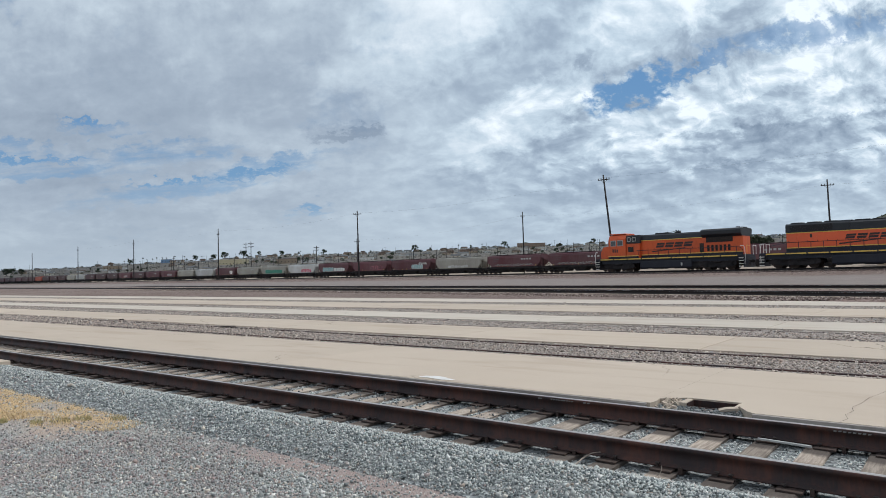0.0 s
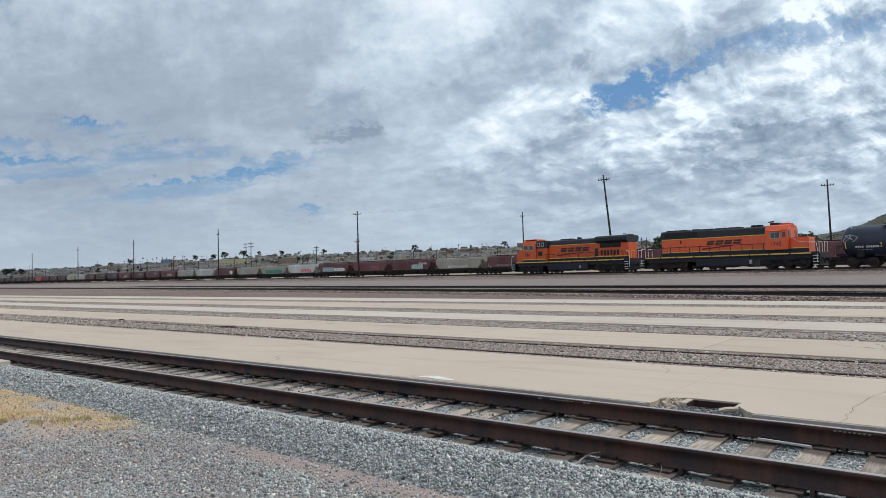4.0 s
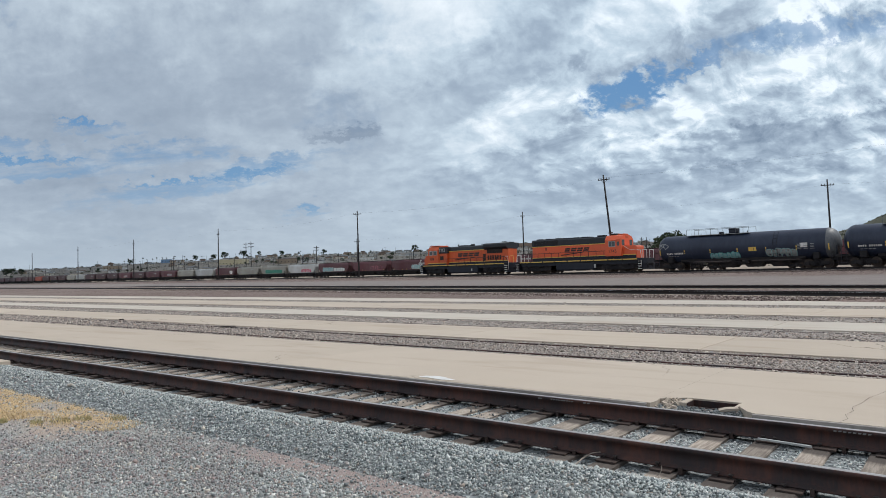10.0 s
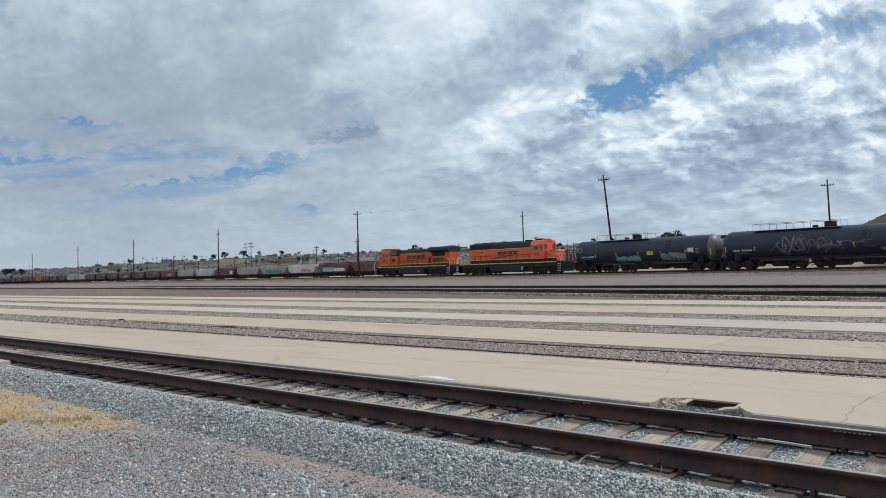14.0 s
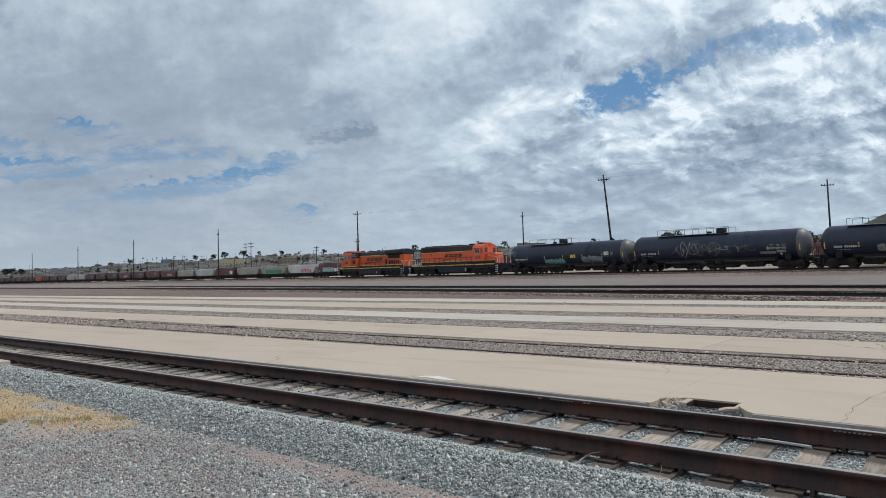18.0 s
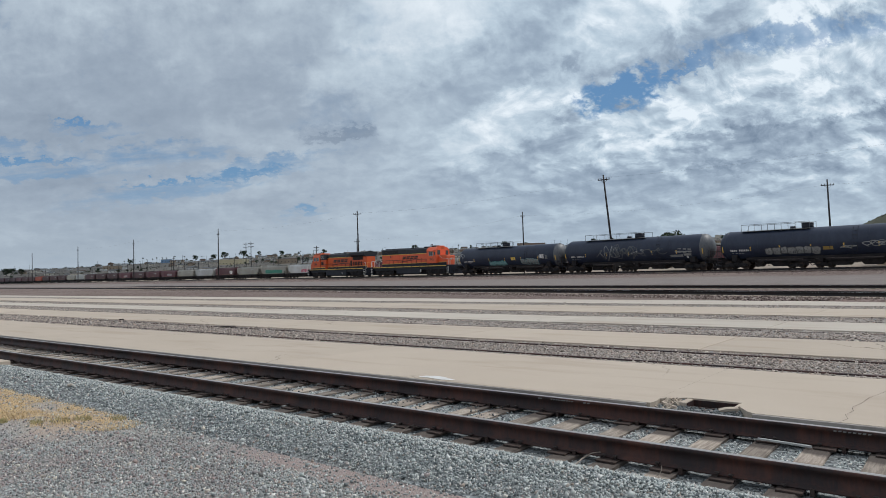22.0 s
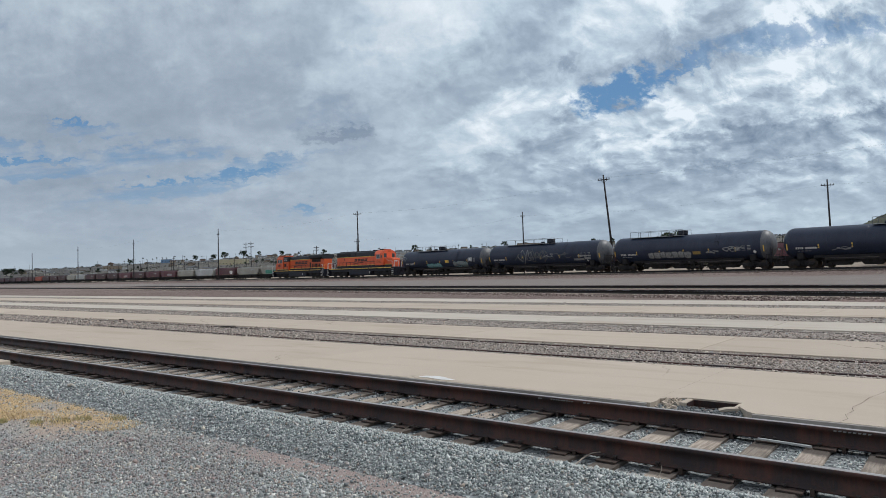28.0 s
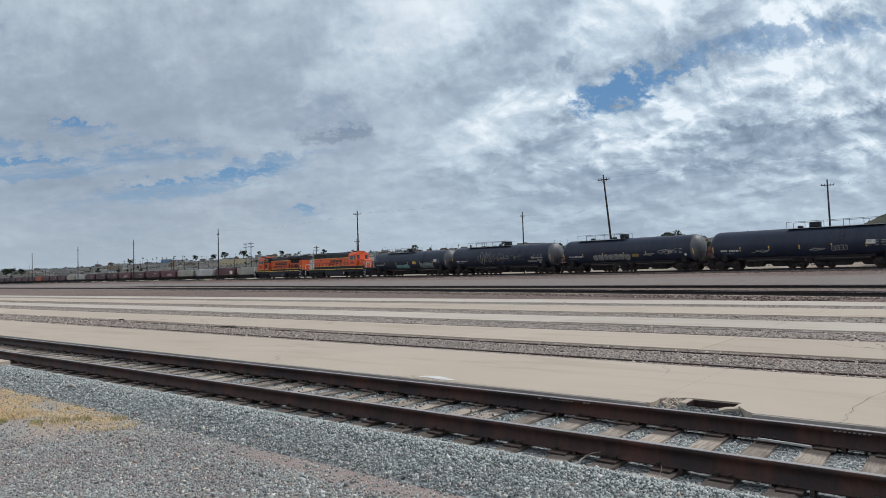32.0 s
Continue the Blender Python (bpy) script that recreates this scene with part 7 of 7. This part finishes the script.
tops = [(x + (-1.1 if i == 0 else 0), y + (-1.1 if i == 0 else 0), float(height(x, y)) + h - 0.6) for i, (x, y, h, _) in enumerate(ROW1)]
tops = [(12.0, 112.0, 20.5)] + tops
for a, b in zip(tops, tops[1:]):
    wire("wire", a, b, 1.3)
row2 = [(40.0, 155.0, 19.0), (-45.2, 155.0, 18.4), (-127.0, 155.0, 18.2), (-206.0, 154.0, 15.0)]
for a, b in zip(row2, row2[1:]):
    wire("wire", a, b, 1.6)


# ---------------------------------------------------------------- trees and town
def leaf_cloud(rng, clumps, per, size):
    V, F = [], []
    for cx, cy, cz, r in clumps:
        for _ in range(per):
            d = Vector((rng.gauss(0, 1), rng.gauss(0, 1), rng.gauss(0, 0.8)))
            d = d.normalized() * r * rng.uniform(0.45, 1.05)
            c = Vector((cx, cy, cz)) + d
            a = Vector((rng.gauss(0, 1), rng.gauss(0, 1), rng.gauss(0, 1))).normalized() * size * rng.uniform(0.6, 1.3)
            b = a.cross(Vector((rng.gauss(0, 1), rng.gauss(0, 1), rng.gauss(0, 1)))).normalized() * size * rng.uniform(0.4, 0.9)
            k = len(V)
            V += [tuple(c - a), tuple(c + b), tuple(c + a), tuple(c - b)]
            F.append((k, k + 1, k + 2, k + 3))
    return V, F


def tree(h, w, seed, leaf, label, per=70):
    rng = random.Random(seed)
    o = thing("tree", label, "tree", "trees in the town")
    bm = bmesh.new()
    tube(bm, (0, 0, -0.4), (0.1, 0, h * 0.35), 0.07 * h ** 0.75, 0.045 * h ** 0.75, 8)
    clumps = []
    for i in range(9):
        a = i * 2.4 + rng.uniform(-0.3, 0.3)
        zz = h * rng.uniform(0.35, 0.9)
        rr = w * 0.5 * (1.15 - 0.7 * abs(zz / h - 0.55)) * rng.uniform(0.4, 0.95)
        tip = (rr * math.cos(a), rr * math.sin(a), zz)
        tube(bm, (0.05, 0, h * rng.uniform(0.2, 0.38)), tip, 0.025 * h ** 0.75, 0.008 * h, 5)
        clumps.append((*tip, w * rng.uniform(0.17, 0.27)))
    clumps.append((0, 0, h * 0.85, w * 0.22))
    part("trunk", bm, BARK, o)
    V, F = leaf_cloud(rng, clumps, per, 0.05 * w + 0.1)
    part("crown", fast_mesh("crown", V, F, leaf), None, o)
    return o


def palm(h, seed):
    rng = random.Random(seed)
    o = thing("palm_tree", "tall thin fan palm with a ragged dark crown", "palm tree", "palms in the town")
    bm = bmesh.new()
    pts = [(0.3 * math.sin(k * 0.5 + seed), 0, h * k / 6 - 0.3) for k in range(7)]
    for k in range(6):
        tube(bm, pts[k], pts[k + 1], 0.24 - 0.02 * k, 0.22 - 0.02 * k, 7)
    part("trunk", bm, BARK, o)
    V, F = [], []
    top = Vector(pts[-1])
    for i in range(34):
        a, e = rng.uniform(0, 6.283), rng.uniform(-0.9, 1.1)
        d = Vector((math.cos(a) * math.cos(e), math.sin(a) * math.cos(e), math.sin(e)))
        s = Vector((-math.sin(a), math.cos(a), 0)) * 0.42
        m, t = top + d * 1.0, top + d * 1.9 + Vector((0, 0, -0.45))
        k = len(V)
        V += [tuple(top), tuple(m + s), tuple(t), tuple(m - s)]
        F.append((k, k + 1, k + 2, k + 3))
    part("fronds", fast_mesh("fronds", V, F, PALM_LEAF), None, o)
    return o


def house(w, d, h, wall, roof, gable, seed, label):
    rng = random.Random(seed)
    o = thing("house", label, "house", "houses on the hillside")
    bm = bmesh.new()
    box(bm, -w / 2, w / 2, -d / 2, d / 2, -2.5, h)
    part("wall", bm, wall, o)
    bm = bmesh.new()
    if gable:
        prism(bm, [(-d / 2 - 0.5, h - 0.05), (-d / 2 - 0.5, h + 0.12), (0, h + d * 0.24), (d / 2 + 0.5, h + 0.12), (d / 2 + 0.5, h - 0.05)], -w / 2 - 0.4, w / 2 + 0.4)
    else:
        box(bm, -w / 2 - 0.15, w / 2 + 0.15, -d / 2 - 0.15, d / 2 + 0.15, h, h + 0.35)
    part("roof", bm, roof, o)
    n = max(2, int(w / 4.4))
    for i in range(n):
        x = -w / 2 + w * (i + 0.5) / n
        bm = bmesh.new()
        if i == n // 2:
            box(bm, x - 0.5, x + 0.5, -d / 2 - 0.06, -d / 2 + 0.02, 0.0, 2.1)
            part("door", bm, ROOF_BROWN, o)
        else:
            box(bm, x - 0.55, x + 0.55, -d / 2 - 0.06, -d / 2 + 0.02, 1.1, 2.0)
            part("window", bm, GLASS, o)
    for i in range(2):
        y = -d / 4 + d / 2 * i
        bm = bmesh.new()
        box(bm, w / 2 - 0.02, w / 2 + 0.06, y - 0.5, y + 0.5, 1.1, 2.0)
        part("window", bm, GLASS, o)
    return o


def spot(px_az, r):
    """A place on the land by bearing (degrees left of the view's middle) and distance; a negative r counts from the slope's foot to its crest at -1."""
    a = radians(136.0 + px_az)
    if r < 0:
        r = 150.0 / max(math.sin(a), 0.19) - r * 1000.0
    x, y = r * math.cos(a), r * math.sin(a)
    return x, y, float(height(x, y))


def town():
    rng = random.Random(77)
    kinds = [
        house(11, 8, 2.8, WALL_TAN, ROOF_BROWN, True, 1, "tan stucco house with a brown gabled roof"),
        house(10, 7, 2.8, WALL_PALE, ROOF_GREY, True, 2, "pale stucco house with a grey gabled roof"),
        house(13, 8, 2.8, WALL_WHITE, ROOF_GREY, True, 3, "long white house with a grey roof"),
        house(15, 4.5, 2.6, WALL_WHITE, WALL_PALE, False, 4, "long white trailer home with a flat roof"),
        house(10, 9, 5.0, WALL_BROWN, ROOF_BROWN, True, 5, "two-storey brown stucco house with a gabled roof"),
        house(11, 9, 3.0, WALL_PALE, WALL_TAN, False, 6, "pale stucco house with a flat roof"),
    ]
    first = [True] * len(kinds)

    def put(k, m):
        if first[k]:
            first[k] = False
            kinds[k].matrix_basis = m
        else:
            c = copy_thing(kinds[k], m)
            s = size.uniform(0.62, 0.95)
            c.scale = (s, s, s * size.uniform(0.85, 1.0))

    size = random.Random(31)
    taken = []
    tries = 0
    n = 0
    while n < 310 and tries < 4000:
        tries += 1
        az = rng.uniform(-27, 36)
        r = -(0.62 + 0.44 * rng.random() ** 0.9)
        x, y, z = spot(az, r)
        if any((x - a) ** 2 + (y - b) ** 2 < 15 ** 2 for a, b in taken) or az < -27:
            continue
        taken.append((x, y))
        n += 1
        put(rng.choice((0, 0, 1, 1, 1, 2, 2, 3, 3, 4, 5, 5)), pose(x, y, z, 0, 0, rng.choice((0, 90, 35, 60, -30)) + rng.uniform(-8, 8)))
    # larger buildings
    def big(w, d, h, wall, roof, az, r, rz, label):
        o = house(w, d, h, wall, roof, False, 9, label)
        x, y, z = spot(az, r)
        o.matrix_basis = pose(x, y, z, 0, 0, rz)
        o["category"], o["group"], o.name = "building", "large buildings", "building"

    big(46, 20, 6.5, WALL_BROWN, WALL_BROWN, -7.4, -0.96, 42, "long flat-roofed brown school building on the rise")
    big(34, 14, 6.5, WALL_CREAM, WALL_PALE, 17.2, -0.55, 30, "cream metal warehouse behind the tracks")
    big(16, 8, 3.6, WALL_WHITE, ROOF_GREY, 11.2, -0.5, 40, "long white shed behind the tracks")
    big(18, 8, 3.6, WALL_WHITE, WALL_PALE, 6.5, -0.55, 44, "low white building behind the tracks")
    big(16, 12, 5.0, WALL_BLUE, WALL_WHITE, 22.2, -0.93, 45, "blue commercial building with a white flat roof")
    big(24, 12, 4.5, WALL_TAN, WALL_TAN, 26.0, -0.7, 45, "long tan commercial building with a flat roof")
    big(20, 12, 4.5, WALL_TAN, ROOF_BROWN, 13.0, -0.5, 20, "small tan shop building with a brown roof")

    big(26, 10, 6.9, WALL_TAN, WALL_PALE, -37.0, 172, 12, "tall tan metal building at the foot of the hill")
    for _ in range(46):
        az = rng.uniform(-12, 33)
        x, y, z = spot(az, -(0.28 + 0.3 * rng.random()))
        if any((x - a) ** 2 + (y - b) ** 2 < 24 ** 2 for a, b in taken):
            continue
        taken.append((x, y))
        put(rng.choice((2, 3, 3, 5, 1, 2)), pose(x, y, z, 0, 0, rng.choice((40, 48, 130, 0)) + rng.uniform(-6, 6)))

    trees = [tree(8, 7, 3, LEAF, "dense dark green tree beside the houses"), tree(6, 6, 8, LEAF, "low rounded dark green tree on the slope"), tree(4.5, 5.0, 12, LEAF_GREY, "sparse grey-green desert tree on dry soil"), tree(10, 6.5, 21, LEAF, "tall narrow dark green tree beside the houses")]
    ft = [True] * 4

    def plant(k, x, y, z, s):
        m = pose(x, y, z, 0, 0, rng.uniform(0, 360))
        if ft[k] and s == 1.0:
            ft[k] = False
            trees[k].matrix_basis = m
            return
        c = copy_thing(trees[k], m)
        c.scale = (s, s, s)

    for k in range(4):
        x, y, z = spot((-19.9, -21.9, -26.5, 15.2)[k], (300, 290, 265, -0.95)[k])
        plant(k, x, y, z, 1.0)
    for az, r, k, s in ((-18.1, 215, 0, 1.15), (-18.5, 216, 3, 1.08), (-19.0, 217, 0, 1.25), (-19.5, 222, 1, 1.3), (-21.0, 236, 1, 1.15), (-24.6, 242, 0, 1.15), (-25.3, 246, 1, 1.3), (-21.4, 260, 2, 1.5), (-28.0, 245, 1, 1.4), (-31.2, 560, 0, 1.2), (-30.9, 560, 0, 1.0),
                        (-5.2, -0.97, 0, 1.3), (2.4, -0.97, 0, 1.5), (-7.0, -0.98, 1, 1.3), (-9.8, -0.9, 2, 1.5), (20.1, -0.97, 1, 1.5), (17.9, -0.98, 0, 1.7), (18.7, -0.96, 1, 1.6), (16.4, -0.97, 0, 1.7), (32.4, -0.5, 0, 1.5), (31.9, -0.55, 1, 1.5), (32.8, -0.5, 1, 1.8), (24.8, -0.95, 1, 1.5), (13.4, -0.97, 1, 1.3), (10.0, -0.97, 0, 1.3), (-12.5, -0.95, 0, 1.2), (-14.0, -0.97, 1, 1.3), (-22.6, -0.8, 0, 1.0)):
        x, y, z = spot(az, r)
        plant(k, x, y, z, s)
    for _ in range(250):
        az = rng.uniform(-28, 37)
        x, y, z = spot(az, -(0.30 + 0.73 * rng.random() ** 0.7))
        plant(rng.choice((0, 1, 1, 2, 2, 2, 3)), x, y, z, 0.30 + 0.45 * rng.random() ** 1.5)
    p0 = palm(9, 1)
    x, y, z = spot(20.9, -0.97)
    p0.matrix_basis = pose(x, y, z)
    for az, s in ((24.6, 1.0), (24.9, 1.2), (23.6, 0.8), (23.2, 0.9), (22.9, 1.1), (22.2, 0.9), (25.2, 0.8), (21.6, 1.1), (15.9, 0.8), (8.0, 0.7), (11.9, 0.8), (-3.3, 0.8), (-1.3, 0.9), (5.1, 0.7), (22.5, 1.0), (23.9, 1.2), (19.6, 0.8)):
        r = -0.97
        x, y, z = spot(az, r)
        c = copy_thing(p0, pose(x, y, z, 0, 0, rng.uniform(0, 360)))
        c.scale = (s, s, s)
    # small poles of the streets
    sp = None
    for _ in range(120):
        az = rng.uniform(-27, 35)
        x, y, z = spot(az, -(0.06 + 0.92 * rng.random()))
        if sp is None:
            sp = thing("street_pole", "slim wooden street pole on the hillside", "utility pole", "street poles of the town")
            bm = bmesh.new()
            tube(bm, (0, 0, -0.5), (0, 0, 10.5), 0.2, 0.13, 7)
            part("pole", bm, POLE_WOOD, sp)
            bm = bmesh.new()
            box(bm, -1.1, 1.1, -0.07, 0.07, 9.7, 9.86)
            part("crossarm", bm, POLE_WOOD, sp)
            sp.matrix_basis = pose(x, y, z, 0, 0, 40)
        else:
            copy_thing(sp, pose(x, y, z, 0, 0, rng.uniform(0, 180)))
    # brush on the slopes
    V, F = [], []
    for _ in range(8000):
        az = rng.uniform(-36, 38)
        x, y, z = spot(az, -(0.02 + 1.05 * rng.random() ** 0.8))
        s = rng.uniform(0.5, 1.4)
        v, f = leaf_cloud(rng, [(x, y, z + s * 0.45, s)], 7, 0.45 * s)
        k = len(V)
        V += v
        F += [tuple(i + k for i in q) for q in f]
    for _ in range(3500):
        x, y = rng.gauss(-112.0, 60.0), rng.uniform(640.0, 900.0)
        q = rng.uniform(0.6, 1.7)
        v, f = leaf_cloud(rng, [(x, y, float(height(x, y)) + q * 0.4, q)], 7, 0.5 * q)
        k = len(V)
        V += v
        F += [tuple(i + k for i in g) for g in f]
    tagged(new("brush", fast_mesh("brush", V, F, LEAF_GREY)), "scattered grey-green desert brush on the slopes", "brush", kind="stuff")


town()


# ---------------------------------------------------------------- birds
def bird():
    o = thing("bird", "grey pigeon in flight with spread wings", "bird", "birds crossing the sky")
    bm = bmesh.new()
    lathe(bm, [(-0.16, 0.0), (-0.10, 0.045), (0.0, 0.06), (0.10, 0.04), (0.15, 0.025), (0.17, 0.0)], 0.0, 10)
    side_prism(bm, [(0.12, 0.0), (0.28, -0.01), (0.28, 0.01)], -0.04, 0.04)
    part("body", bm, FEATHER, o)
    wings = []
    for s in (-1, 1):
        bm = bmesh.new()
        a = [bm.verts.new(p) for p in ((-0.08, 0.03 * s, 0), (0.08, 0.03 * s, 0), (0.06, 0.2 * s, 0.01), (0.10, 0.36 * s, 0.0), (0.02, 0.34 * s, 0.0), (-0.10, 0.18 * s, 0.01))]
        b = [bm.verts.new(v.co + Vector((0, 0, 0.012))) for v in a]
        bm.faces.new(a[::-1])
        bm.faces.new(b)
        for i in range(6):
            bm.faces.new((a[i], a[(i + 1) % 6], b[(i + 1) % 6], b[i]))
        wings.append((part("wing", bm, FEATHER, o), s))
    for c in o.children:
        c.data.transform(Matrix.Scale(0.55, 4))
    return o, wings


BIRDS = [bird() for _ in range(4)]


# ---------------------------------------------------------------- what moves
def travelled(t):
    """Metres that the train has rolled by t seconds; it slows gently."""
    return 3.54657 * t - 0.02215 * t * t - 0.00011 * t ** 3


def motions():
    for ob, s0 in TRAIN:
        rows = []
        for k in range(33):
            x = s0 - travelled(k)
            turn = math.degrees(math.atan2(train_line(x + 7) - train_line(x - 7), 14.0))
            rows.append((float(k), pose(x, train_line(x), RAIL_Z, 0, 0, turn)))
        walk(ob, rows)
    ticks = [k / 6.0 for k in range(193)]
    for ob, a, r in WHEELS:
        walk(ob, [(t, pose(a, 0, r, 0, math.degrees(-travelled(t) / r), 0)) for t in ticks])
    # cloud drift
    a = radians(136.0)
    rt, fw = Vector((math.sin(a), -math.cos(a), 0)), Vector((math.cos(a), math.sin(a), 0))
    m = rt * -27.0 + fw * 10.0
    walk(CLOUDS, [(0.0, pose(0, 0, 0)), (16.0, pose(m.x / 2, m.y / 2, 0)), (32.0, pose(m.x, m.y, 0))])
    # birds pass high on the right between six and eight seconds
    inv = STAND.to_3x3()
    tracks = [
        [(4.6, 1440, 260, 55), (5.5, 1378, 212, 50), (6.0, 1349, 176, 45), (6.4, 1378, 135, 38), (6.8, 1465, 95, 30), (7.0, 1532, 80, 27), (7.4, 1690, 40, 25)],
        [(4.4, 1600, 260, 55), (5.5, 1471, 212, 52), (6.0, 1433, 192, 52), (6.6, 1401, 167, 52), (7.0, 1386, 154, 55), (8.0, 1350, 60, 60), (9.0, 1320, -160, 60)],
        [(5.2, 1600, 190, 48), (6.0, 1498, 181, 46), (6.6, 1450, 164, 44), (6.9, 1438, 146, 42), (7.2, 1443, 123, 42), (7.5, 1478, 98, 42), (8.0, 1680, 30, 42)],
        [(5.9, 1610, 229, 60), (6.3, 1540, 229, 58), (6.8, 1491, 230, 58), (7.2, 1472, 234, 58), (7.8, 1471, 250, 60), (9.5, 1680, 300, 60)],
    ]
    for (ob, wings), tr in zip(BIRDS, tracks):
        pts = []
        for t, x, y, d in tr:
            way = inv @ Vector(((x - 784) / 1200.0, (441 - y) / 1200.0, -1.0))
            pts.append((t, EYE + way * d))
        first, last = pts[0][1], pts[-1][1]
        pts = [(0.0, first + STAND.to_3x3() @ Vector((120.0, 10.0, 0.0)))] + ([(pts[0][0] - 0.6, first + STAND.to_3x3() @ Vector((14.0, 3.0, 0.0)))] if tr[0][1] < 1500 else []) + pts + [(32.0, last + Vector((60, 160, 40)))]
        rows = []
        for i, (t, p) in enumerate(pts):
            q = pts[min(i + 1, len(pts) - 1)][1] - pts[max(i - 1, 0)][1]
            rows.append((t, pose(p.x, p.y, p.z, 0, 0, 150.0 if q.x < 0 else 60.0)))
        walk(ob, rows)
        for w, s in wings:
            walk(w, [(0.0, pose(0, 0, 0))] + [(4.8 + k * 0.1, pose(0, 0, 0, s * (38 if k % 2 else -30), 0, 0)) for k in range(45)] + [(32.0, pose(0, 0, 0))])


motions()
